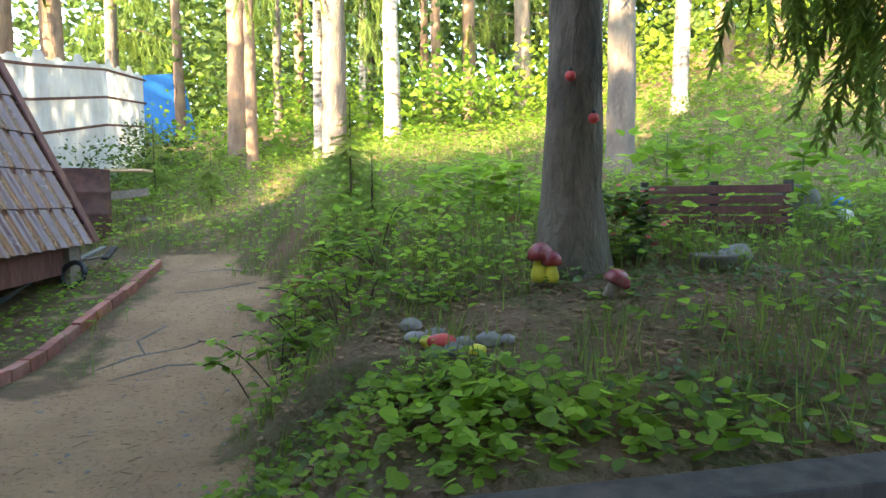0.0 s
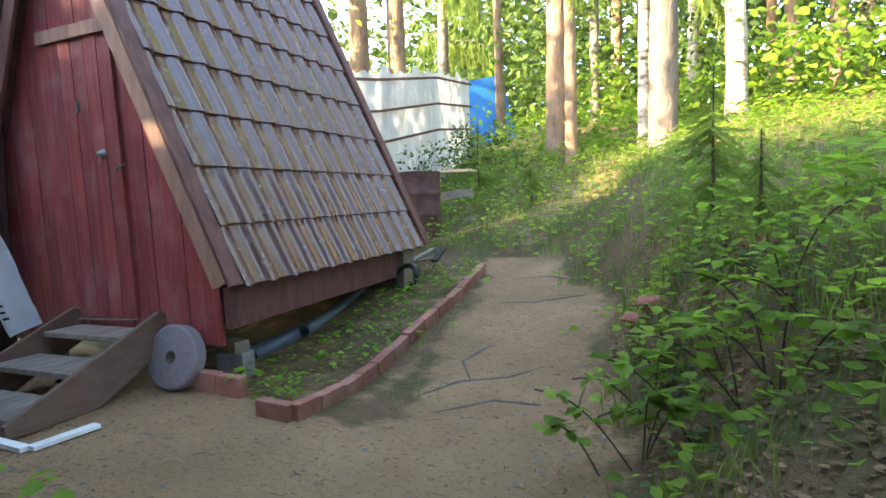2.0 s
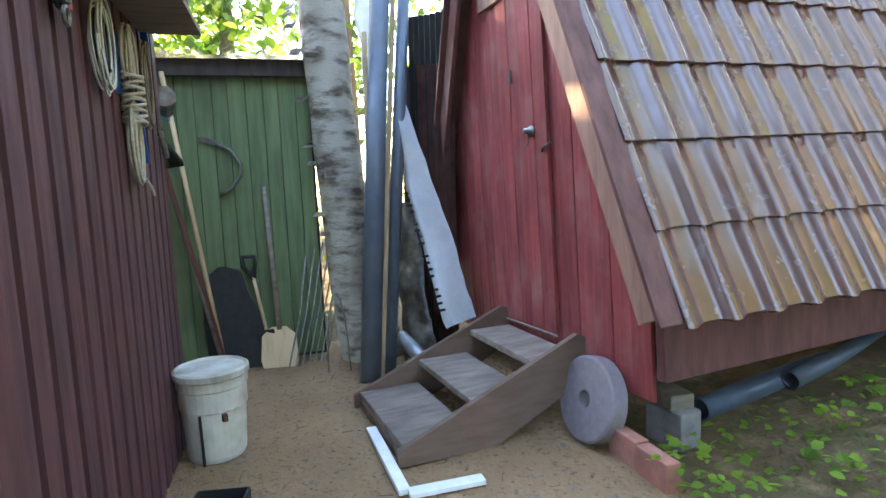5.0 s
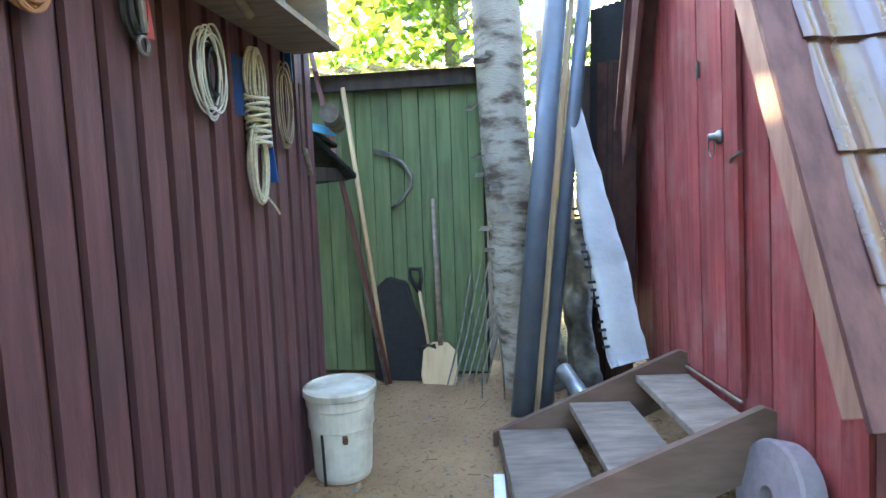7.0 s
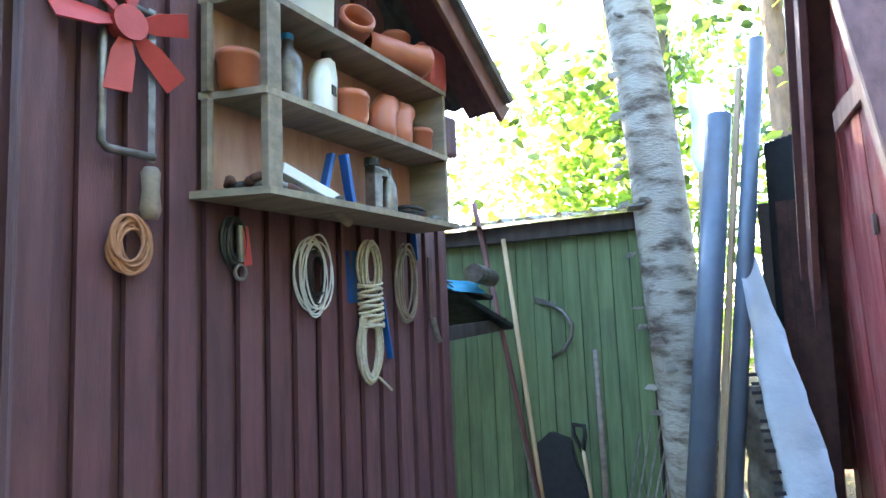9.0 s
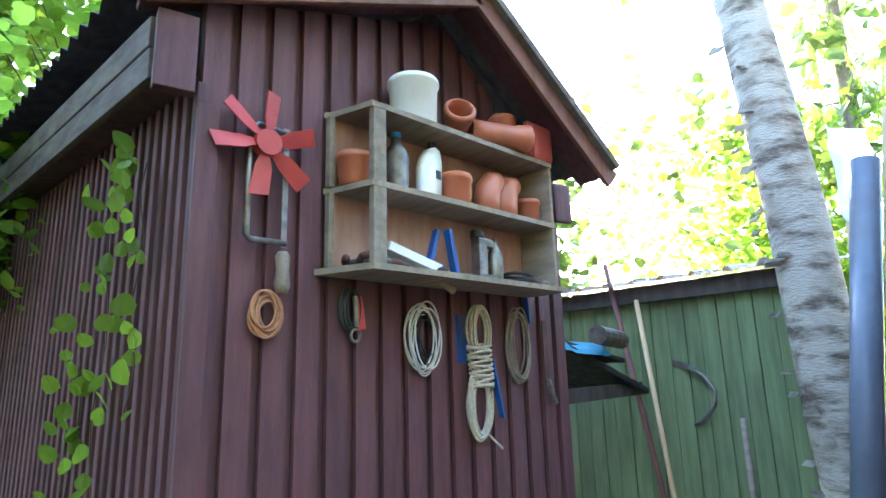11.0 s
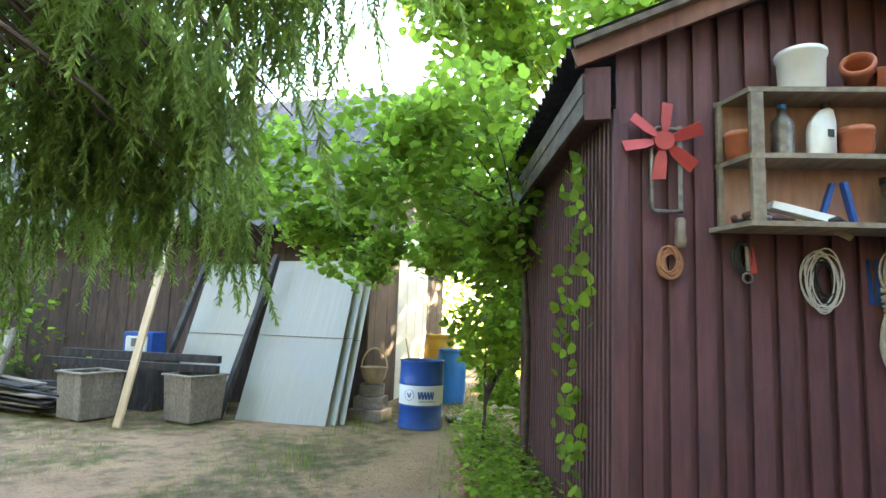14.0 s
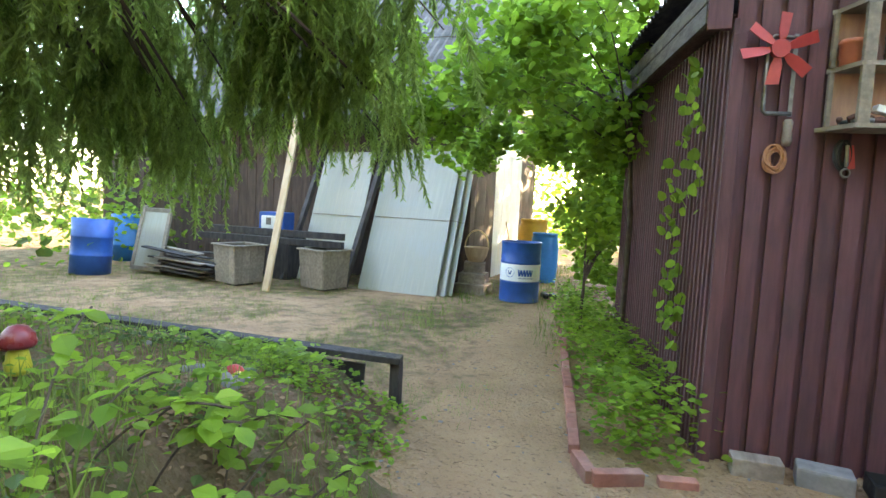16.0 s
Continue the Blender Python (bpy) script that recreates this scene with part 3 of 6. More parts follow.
# ---- green shed ----
gshed = thing("green_shed", "faded green plank shed with dark corrugated roof edge", "shed")
GA, GB = Vector((-5.20, -0.7, 0)), Vector((-5.505, 1.235, 0))
gd = (GB - GA)
glen = gd.length
gd.normalize()
gn = Vector((gd.y, -gd.x, 0))
k = 0
s = 0.0
while s < glen - 0.02:
    w = 0.115 if k % 3 else 0.10
    e = min(glen, s + w)
    part("plank", beam(GA + gd * (s + e) / 2 + gn * (0.004 * (k % 2)) + Vector((0, 0, 0.03)), GA + gd * (s + e) / 2 + gn * (0.004 * (k % 2)) + Vector((0, 0, 2.0)), e - s - 0.004, 0.022, 0.003, side=gn), M_GREENB, gshed)
    s, k = e, k + 1
part("backing", beam(GA - gn * 0.04 + Vector((0, 0, 1)), GB - gn * 0.04 + Vector((0, 0, 1)), 0.03, 2.0, 0), M_DARKW, gshed)
part("side_wall", beam(GB - gn * 0.03 + Vector((0, 0, 1)), GB - gn * 1.6 + Vector((0, 0, 1)), 0.03, 2.0, 0), M_DARKW, gshed)
bm = bmesh.new()
rows = []
for j in range(0, 121):
    sj = -0.1 + (glen + 0.2) * j / 120
    ridge = max(0, math.cos(2 * math.pi * sj / 0.21)) ** 6 * 0.035
    rows.append([bm.verts.new(GA + gd * sj + gn * (0.16 - 1.9 * i) + Vector((0, 0, 2.10 + 0.25 * i + ridge))) for i in range(2)])
for a, b in zip(rows, rows[1:]):
    bm.faces.new((a[0], a[1], b[1], b[0]))
bmesh.ops.solidify(bm, geom=bm.faces[:], thickness=0.01)
part("roof", bm, M_TILE, gshed, "dark ribbed metal roof")
part("eave_board", beam(GA + gn * 0.06 + Vector((0, 0, 2.035)), GB + gn * 0.06 + Vector((0, 0, 2.035)), 0.03, 0.11, 0.004), M_DARKW, gshed)

# ---- metal sheet fence up the slope ----
fence = thing("sheet_fence", "pale grey metal sheet fence with rusty brown rails", "fence")
FPTS = [(-6.6, 4.4), (-7.25, 8.0), (-7.85, 10.35), (-8.5, 12.45)]
FTOPS = [2.75, 3.35, 3.85, 4.12]
for (ax, ay), (bx, by), ta, tb in zip(FPTS, FPTS[1:], FTOPS, FTOPS[1:]):
    d = Vector((bx - ax, by - ay, 0))
    n = max(2, round(d.length / 1.3))
    for i in range(n):
        a, b = Vector((ax, ay, 0)) + d * i / n, Vector((ax, ay, 0)) + d * (i + 1) / n
        za, zb = height(a.x, a.y), height(b.x, b.y)
        la, lb = ta + (tb - ta) * i / n, ta + (tb - ta) * (i + 1) / n
        bm = bmesh.new()
        cols = 12
        vs = []
        for c in range(cols + 1):
            p = a + (b - a) * c / cols
            z = za + (zb - za) * c / cols
            o = Vector((d.y, -d.x, 0)).normalized() * (0.012 if c % 2 else 0)
            top = la + (lb - la) * c / cols - z + (0.14 if c in (2, 3, 4) else 0.05 if c in (8, 9) else 0)
            vs.append((bm.verts.new(p + o + Vector((0, 0, z - 0.1))), bm.verts.new(p + o + Vector((0, 0, z + top)))))
        for p, q in zip(vs, vs[1:]):
            bm.faces.new((p[0], q[0], q[1], p[1]))
        bmesh.ops.solidify(bm, geom=bm.faces[:], thickness=0.004)
        part("sheet", bm, M_FENCE, fence)
        f = Vector((d.y, -d.x, 0)).normalized() * 0.05
        for hz in (0.10, 0.62, 1.15):
            part("rail", beam(a + f + Vector((0, 0, la - hz)), b + f + Vector((0, 0, lb - hz)), 0.03, 0.045, 0.003), M_RUST, fence)
        part("post", beam((a.x + f.x, a.y + f.y, za - 0.15), (a.x + f.x, a.y + f.y, la + 0.03), 0.07, 0.07, 0.004), M_RUST, fence)

# ---- barn beyond the yard ----
barn = thing("barn", "old brown wooden barn with grey slate roof and white door planks", "barn")
BX, BY = 1.1, -4.5
BE = Vector((1.15, -9.2, 0))
k = 0
x = BX
while x < 9.6:
    part("wall_board", box((0.205, 0.03, 3.1), (x + 0.105, BY + 0.004 * (k % 2), 1.5), None, 0.004), M_BROWNW, barn)
    x, k = x + 0.21, k + 1
sd = (BE - Vector((BX, BY, 0)))
slen = sd.length
sd.normalize()
s = 0.0
k = 0
while s < slen:
    c = Vector((BX, BY, 0)) + sd * (s + 0.14)
    white = 1.4 < s < 3.3
    part("door_plank" if white else "wall_board", beam(c + Vector((0, 0, 0.02)), c + Vector((0, 0, 2.95)), 0.27, 0.03 + 0.006 * (k % 2), 0.004, side=Vector((1, 0, 0))), M_WHITEPL if white else M_BROWNW, barn)
    s, k = s + 0.28, k + 1
bm = bmesh.new()
rows = []
for j in range(0, 241):
    xj = 0.6 + 9.6 * j / 240
    w = 0.02 * math.cos(2 * math.pi * xj / 0.16)
    rows.append([bm.verts.new((xj, BY + 0.75 - 4.0 * f, 2.75 + 3.6 * f + w)) for f in (0, 0.25, 0.5, 0.75, 1)])
for a, b in zip(rows, rows[1:]):
    for i in range(4):
        bm.faces.new((a[i], a[i + 1], b[i + 1], b[i]))
bmesh.ops.solidify(bm, geom=bm.faces[:], thickness=0.012)
part("roof", bm, M_SLATE, barn, "grey corrugated slate roof")
bm = bmesh.new()
box((9.6, 4.6, 0.03), (0, 0, 0), None, 0, bm)
bk = part("roof_back", bm, M_SLATE, barn)
bk.matrix_basis = Matrix.Translation((5.4, BY - 5.3, 4.6)) @ Matrix.Rotation(radians(42), 4, 'X')
part("gable", prism([(0, 2.9), (4.7, 2.9), (3.2, 6.0)], 0.03, m=Matrix.Translation((BX, BY, 0)) @ Matrix.Rotation(math.atan2(sd.y, sd.x), 4, 'Z')), M_BROWNW, barn)

# ---- raised bed's timber edge ----
kerb = thing("timber_bed_edge", "black weathered timber edging on short posts round a planted bed", "edging")
K0, K1 = Vector((-0.44, 1.12, 0.335)), Vector((3.4, 2.1, 0.54))
part("top_rail", beam(K0, K1, 0.13, 0.045, 0.008), M_DARKW, kerb)
for f in (0.0, 0.28, 0.6, 0.9):
    c = K0.lerp(K1, f)
    part("post", box((0.07, 0.07, c.z), (c.x + 0.04, c.y - 0.01, c.z / 2 - 0.02), None, 0.006), M_DARKW, kerb)
part("retaining_board", beam(K0 + Vector((0.25, 0.06, -0.13)), K1 + Vector((0, 0.05, -0.13)), 0.03, 0.16, 0.005), M_DARKW, kerb)

def crumpled(pts_a, pts_b, thick, rough, seed, n=26, m=10):
    """A folded sheet between two edge polylines, with creases and thickness."""
    bm = bmesh.new()

    def along(pts, t):
        f = t * (len(pts) - 1)
        k = min(int(f), len(pts) - 2)
        return Vector(pts[k]).lerp(Vector(pts[k + 1]), f - k)
    rows = []
    for i in range(n + 1):
        a, b = along(pts_a, i / n), along(pts_b, i / n)
        row = []
        for j in range(m + 1):
            p = a.lerp(b, j / m)
            w = rough * (noise.noise((p.x * 6 + seed, p.y * 6, p.z * 4)) + 0.5 * noise.noise((p.x * 15, p.y * 15 + seed, p.z * 12)))
            bulge = 0.05 * math.sin(math.pi * j / m)
            row.append(bm.verts.new(p + Vector((w + bulge, -w * 0.6 - bulge, 0))))
        rows.append(row)
    for r0, r1 in zip(rows, rows[1:]):
        for j in range(m):
            bm.faces.new((r0[j], r0[j + 1], r1[j + 1], r1[j]))
    bmesh.ops.solidify(bm, geom=bm.faces[:], thickness=thick)
    return bm


# ---- by the cabin: steps, grindstone, edging, pipes ----
def in_cabin(x, y, z):
    return LEVEL_CABIN @ Vector((x, y, z))


steps = thing("wooden_steps", "worn wooden entrance steps with three treads and side stringers", "steps", LEVEL_CABIN)
for x in (-0.64, -1.40):
    out = [(-0.90, 0.005), (-0.42, 0.005), (0.075, 0.24), (0.075, 0.45), (0.03, 0.47), (-0.90, 0.075)]
    bm = bmesh.new()
    f = [bm.verts.new((x, y, z)) for y, z in out]
    g = [bm.verts.new((x + 0.032, y, z)) for y, z in out]
    bm.faces.new(f)
    bm.faces.new(g[::-1])
    for i in range(6):
        bm.faces.new((f[i], g[i], g[(i + 1) % 6], f[(i + 1) % 6]))
    bmesh.ops.recalc_face_normals(bm, faces=bm.faces)
    part("stringer", bm, M_STRINGER, steps)
for y0, y1, z in ((-0.87, -0.53, 0.075), (-0.52, -0.22, 0.205), (-0.19, 0.07, 0.335)):
    part("tread", box((0.728, y1 - y0, 0.034), (-1.004, (y0 + y1) / 2, z), None, 0.005), M_STAIR, steps)
part("sill_board", box((0.70, 0.03, 0.05), (-0.99, -0.86, 0.03), None, 0.004), M_STRINGER, steps)
solo("black_bag", crumpled([(-0.28, -0.02, 0.03), (-0.1, 0.0, 0.12), (0.12, 0.02, 0.04)], [(-0.26, 0.2, 0.04), (-0.08, 0.22, 0.14), (0.14, 0.2, 0.05)], 0.02, 0.05, 4.0), M_SHINYBLACK, "crumpled black plastic bag lying under the steps", "bag", Matrix.Translation(in_cabin(-0.95, -0.30, 0.02)), smooth=True)
frame_l = thing("white_wood_frame", "two white painted battens lying on sand before the steps", "frame")
part("batten", beam((-4.08, 1.60, 0.014), (-3.45, 1.745, 0.014), 0.05, 0.025, 0.004), M_WHITEPL, frame_l)
part("batten", beam((-3.44, 1.76, 0.014), (-3.50, 2.07, 0.014), 0.06, 0.022, 0.004), M_WHITEPL, frame_l)

wheel = bmesh.new()
lathe([(0.04, -0.045), (0.186, -0.045), (0.198, -0.036), (0.198, 0.036), (0.186, 0.045), (0.04, 0.045), (0.04, -0.045)], 48, wheel)
solo("grindstone", wheel, M_GRIND, "round grey grindstone with centre hole leaning on the steps", "grindstone",
     Matrix.Translation(in_cabin(-0.46, 0.0, 0.203)) @ Matrix.Rotation(math.atan2(CU.y, CU.x), 4, 'Z') @ Matrix.Rotation(radians(78), 4, 'X'))
for px, py, pz, s, t in ((-0.27, 0.30, 0.085, (0.20, 0.13, 0.17), 6), (-0.30, 0.31, 0.205, (0.19, 0.12, 0.07), -8), (-0.17, 2.5, 0.2, (0.25, 0.2, 0.4), 0), (-2.1, 0.3, 0.18, (0.25, 0.2, 0.36), 0), (-2.1, 2.6, 0.2, (0.25, 0.2, 0.4), 0)):
    p = in_cabin(px, py, pz)
    solo("concrete_block", box(s, (0, 0, 0), None, 0.01), M_CONC if pz < 0.19 else M_GREYW, "rough grey block propping the cabin's floor beam", "block",
         Matrix.Translation(p + Vector((0, 0, height(p.x, p.y)))) @ Matrix.Rotation(radians(t + 16), 4, 'Z'), "cabin supports")

# bricks laid on edge along the path
edging = thing("brick_edging", "curved row of weathered red bricks beside the path", "edging")
EDGE_START = [(-3.66, 2.69), (-3.28, 2.77)]
EDGE = [(-2.97, 2.66), (-2.74, 2.70), (-2.765, 2.88), (-2.82, 3.10), (-2.93, 3.48), (-3.06, 3.93), (-3.16, 4.40), (-3.33, 4.95), (-3.53, 5.45), (-3.75, 5.92)]


def brick_row(pts, parent, first=0.0, mat=M_BRICK, sink=0.03, high=0.115):
    mesh = None
    for i, (a, b) in enumerate(zip(pts, pts[1:])):
        a, b = Vector((*a, 0)), Vector((*b, 0))
        n = max(1, round((b - a).length / 0.255))
        for k in range(n):
            p = a.lerp(b, (k + 0.5) / n)
            L = (b - a).length / n - 0.006
            bm = box((L, 0.068, high), (0, 0, 0), None, 0.007)
            ob = part("brick", bm, mat, parent)
            ob.matrix_basis = Matrix.Translation((p.x, p.y, height(p.x, p.y) + high / 2 - sink + random.uniform(-0.005, 0.005))) @ Matrix.Rotation(math.atan2(b.y - a.y, b.x - a.x) + random.uniform(-0.025, 0.025), 4, 'Z') @ Matrix.Rotation(-math.atan2(height(b.x, b.y) - height(a.x, a.y), (b - a).length), 4, 'Y') @ Matrix.Rotation(random.uniform(-0.05, 0.05), 4, 'X')


brick_row(EDGE_START, edging, sink=0.02, high=0.14)
brick_row(EDGE, edging)
for a, b, r in (((-3.86, 3.20, 0.06), (-4.75, 5.3, 0.14), 0.058), ((-4.0, 3.78, 0.055), (-4.62, 5.25, 0.22), 0.048)):
    d = (Vector(b) - Vector(a)).normalized()
    bm = bmesh.new()
    L = (Vector(b) - Vector(a)).length
    lathe([(r - 0.006, 0.0), (r, 0.0), (r, L), (r - 0.006, L), (r - 0.006, 0.0)], 24, bm)
    solo("drain_pipe", bm, M_GREYPIPE, "grey-blue plastic drain pipe lying under the cabin eave", "pipe", Matrix.Translation(Vector(a) + Vector((0, 0, height(a[0], a[1])))) @ d.to_track_quat('Z', 'X').to_matrix().to_4x4(), "pipes under the eave", smooth=True)
# scrap behind the cabin's far corner
scrap = thing("scrap_heap", "pile of old metal parts and boards under the far eave", "scrap")
for i in range(9):
    p = Vector((-4.05 - random.random() * 0.5, 5.2 + random.random() * 0.55, 0))
    p.z = height(p.x, p.y) + 0.06 + 0.05 * (i // 3)
    part("scrap_board", beam(p, p + Vector((random.uniform(-0.4, 0.2), random.uniform(0.1, 0.4), random.uniform(0, 0.12))), 0.07, 0.025, 0.003), random.choice((M_DARKW, M_STEEL, M_GREYW)), scrap)
ring = bmesh.new()
bmesh.ops.create_circle(ring, segments=8, radius=0.02)
ring.clear()
tube([(0.12 * math.cos(a * math.pi / 8), 0.12 * math.sin(a * math.pi / 8), 0) for a in range(17)], 0.025, 8, ring)
solo("rubber_ring", ring, M_BLACK, "black rubber ring under the far cabin eave", "ring", Matrix.Translation((-4.0, 5.0, height(-4, 5.0) + 0.12)) @ Matrix.Rotation(radians(70), 4, 'X'), smooth=True)

# rusty barrel and sawhorse bench behind the cabin
bm = lathe([(0.0, 0.0), (0.28, 0.0), (0.285, 0.02), (0.28, 0.28), (0.29, 0.30), (0.28, 0.32), (0.28, 0.56), (0.29, 0.58), (0.28, 0.60), (0.28, 0.86), (0.29, 0.88), (0.27, 0.88), (0.265, 0.1), (0.0, 0.1)], 30)
solo("rusty_barrel", bm, M_RUST, "rusty brown open steel barrel behind the cabin", "barrel", Matrix.Translation((-5.5, 7.0, height(-5.5, 7.0))), smooth=True)
bench = thing("wooden_trestle", "pale raw wood trestle table beside a rusty barrel", "trestle")
b0, b1 = Vector((-6.05, 7.5, 0)), Vector((-5.12, 7.75, 0))
gz = height(-5.15, 7.7)
part("top_board", beam(b0 + Vector((0, 0, gz + 0.72)), b1 + Vector((0, 0, gz + 0.72)), 0.3, 0.035, 0.004), M_FRESH, bench)
part("crosspiece", beam(b0 + Vector((0, 0.05, gz + 0.32)), b1 + Vector((-0.05, 0.05, gz + 0.42)), 0.03, 0.12, 0.004), M_GREYW, bench)
for c in (b0, b1):
    part("leg", beam(c + Vector((-0.04, 0, gz - 0.03)), c + Vector((-0.04, 0, gz + 0.71)), 0.09, 0.05, 0.004), M_FRESH, bench)
part("foot", beam(b1 + Vector((-0.05, -0.2, gz + 0.03)), b1 + Vector((-0.05, 0.25, gz + 0.03)), 0.06, 0.06, 0.004), M_GREYW, bench)

# cabin door fittings
fit_lock = thing("door_knob_plate", "round dark steel keyhole knob with ring on red door", "door hardware", CABIN)
bm = lathe([(0.0, 0.0), (0.03, 0.0), (0.03, 0.012), (0.018, 0.018), (0.014, 0.05), (0.0, 0.052)], 20)
kn = part("knob", bm, M_STEEL, fit_lock, smooth=True)
kn.matrix_basis = Matrix.Translation((-0.965, FACE - 0.026, 1.50)) @ Matrix.Rotation(radians(90), 4, 'X')
part("pull_ring", tube([(-0.985 + 0.028 * math.cos(a * math.pi / 8), FACE - 0.055, 1.46 + 0.04 * math.sin(a * math.pi / 8)) for a in range(17)], 0.003, 6), M_STEEL, fit_lock)
hasp = thing("door_bolt", "small steel hook bolt on red cabin door", "door hardware", CABIN)
part("bolt", tube([(-0.775, FACE - 0.035, 1.425), (-0.86, FACE - 0.035, 1.40), (-0.87, FACE - 0.035, 1.385)], 0.007, 8), M_STEEL, hasp)
latch = thing("small_latch", "small steel latch plate on red cabin door", "door hardware", CABIN)
part("plate", box((0.022, 0.012, 0.075), (-1.155, FACE - 0.034, 1.815), None, 0.002), M_STEEL, latch)

# ---- corner between the sheds: birch, pipes, tarpaulin, tools ----
def tapered(points, radii, seg, bumpy, seed, bm=None):
    """A trunk along points with an uneven surface."""
    pts = []
    rr = []
    n = len(points) - 1
    for i in range(n * 8 + 1):
        f = i / 8
        k = min(int(f), n - 1)
        t = f - k
        pts.append(Vector(points[k]).lerp(Vector(points[k + 1]), t))
        rr.append(radii[k] + (radii[k + 1] - radii[k]) * t)
    bm = tube(pts, rr, seg, bm)
    for v in bm.verts:
        d = bumpy * noise.noise((v.co.x * 9 + seed, v.co.y * 9, v.co.z * 2.5))
        v.co.x += d
        v.co.y += d * 0.7
    return bm


birch = thing("birch_tree", "leaning birch trunk with rough peeling bark between the sheds", "tree")
part("trunk", tapered([(-5.42, 1.60, -0.05), (-5.42, 1.49, 0.6), (-5.42, 1.41, 1.5), (-5.42, 1.365, 2.4), (-5.41, 1.30, 3.15), (-5.39, 1.20, 4.2), (-5.3, 1.1, 6.5), (-5.2, 1.0, 9.0)], [0.24, 0.18, 0.158, 0.15, 0.145, 0.13, 0.10, 0.05], 22, 0.018, 3), M_BIRCH, birch, smooth=True)
curls = random.Random(21)
for k in range(34):
    a, z_ = curls.uniform(-2.6, 0.6), curls.uniform(0.7, 3.6)
    cy = 1.49 - 0.085 * z_ + 0.03
    m_ = Matrix.Translation((-5.42, cy, z_)) @ Matrix.Rotation(a, 4, 'Z')
    w_, h_ = curls.uniform(0.012, 0.03), curls.uniform(0.008, 0.025)
    part("bark_curl", crumpled([(0.138, -w_, h_), (0.148, -w_, 0), (0.158, -w_, -h_)], [(0.138, w_, h_), (0.148, w_, 0), (0.162, w_, -h_)], 0.003, 0.012, k * 1.7, 6, 5), M_BIRCH, birch).matrix_basis = m_


def pipe_at(a, b, r, mat, label, category="pipe", hollow=True):
    a, b = Vector(a), Vector(b)
    L = (b - a).length
    prof = [(r - 0.004, 0.0), (r, 0.0), (r, L), (r - 0.004, L), (r - 0.004, 0.0)] if hollow else [(0, 0), (r, 0), (r, L), (0, L)]
    return solo(category.replace(" ", "_"), lathe(prof, 22), mat, label, category, Matrix.Translation(a) @ (b - a).to_track_quat('Z', 'X').to_matrix().to_4x4(), smooth=True)


pipe_at((-4.835, 1.58, 0.0), (-5.35, 1.765, 2.54), 0.066, M_GREYPIPE, "thick grey-blue plastic pipe standing against the birch", "plastic pipe")
pipe_at((-4.93, 1.70, 0.0), (-5.45, 1.965, 2.95), 0.042, M_GREYPIPE, "slim grey-blue plastic pipe leaning beside thick pipe", "plastic pipe")
pipe_at((-5.10, 1.79, 0.20), (-4.84, 1.97, 0.06), 0.048, M_GALV, "short pale pipe piece lying by the steps", "pipe piece")
solo("wood_lath", beam((-4.90, 1.655, 0.0), (-5.41, 1.875, 2.80), 0.03, 0.02, 0.002), M_FRESH, "thin pale wooden lath between the plastic pipes", "lath")
solo("wood_lath", beam((-5.12, 1.60, 0.0), (-5.36, 1.645, 2.25), 0.03, 0.02, 0.002), M_FRESH, "thin pale wooden lath leaning on birch trunk", "lath")


film_bag = thing("film_roll", "white plastic film wrap with faint dark print leaning in the corner", "plastic film")
part("wrap", crumpled([(-5.27, 1.865, 1.76), (-5.19, 1.865, 1.25), (-5.0, 1.955, 0.8), (-4.79, 2.06, 0.31)], [(-5.25, 1.90, 1.76), (-5.14, 2.06, 1.2), (-4.99, 2.17, 0.8), (-4.83, 2.26, 0.37)], 0.012, 0.03, 2.0), M_SHEETW, film_bag, smooth=True)
for i in range(20):
    if i % 5 == 4:
        continue
    c = Vector((-5.165, 1.90, 1.16)).lerp(Vector((-4.80, 2.085, 0.40)), i / 19)
    part("print_bar", box((0.005, 0.036 if i % 2 else 0.05, 0.016), c + Vector((0.052, -0.03, 0)), Matrix.Rotation(radians(38), 4, 'Z') @ Matrix.Rotation(radians(-24), 4, 'Y'), 0.001), M_BLACK, film_bag)
solo("film_sheet", crumpled([(-5.50, 1.58, 2.85), (-5.47, 1.60, 2.4), (-5.44, 1.64, 1.9)], [(-5.46, 1.74, 2.75), (-5.45, 1.74, 2.35), (-5.42, 1.70, 1.85)], 0.01, 0.06, 7.0), M_SHEETW, "crumpled white film hanging high by the birch", "plastic film", smooth=True)
solo("grey_tarpaulin", crumpled([(-5.30, 1.80, 1.1), (-5.26, 1.79, 0.55), (-5.20, 1.80, 0.02)], [(-5.18, 1.92, 1.1), (-5.10, 1.98, 0.55), (-5.02, 2.02, 0.02)], 0.012, 0.05, 11.0), M_STEEL, "crumpled grey tarpaulin behind the white film", "tarpaulin", smooth=True)
def ribbed_sheet(a, b, z0, z1, lean):
    """A standing corrugated sheet between two ground points, leaning back."""
    a, b, n = Vector((*a, 0)), Vector((*b, 0)), 28
    off = (b - a).cross(UP).normalized()
    bm = bmesh.new()
    low, high = [], []
    for i in range(n + 1):
        p = a.lerp(b, i / n) + off * 0.012 * math.cos(i * math.pi / 2)
        low.append(bm.verts.new(p + Vector((0, 0, z0))))
        high.append(bm.verts.new(p - off * lean + Vector((0, 0, z1 - 0.03 * i / n))))
    for i in range(n):
        bm.faces.new((low[i], low[i + 1], high[i + 1], high[i]))
    bmesh.ops.solidify(bm, geom=bm.faces[:], thickness=0.004)
    return bm


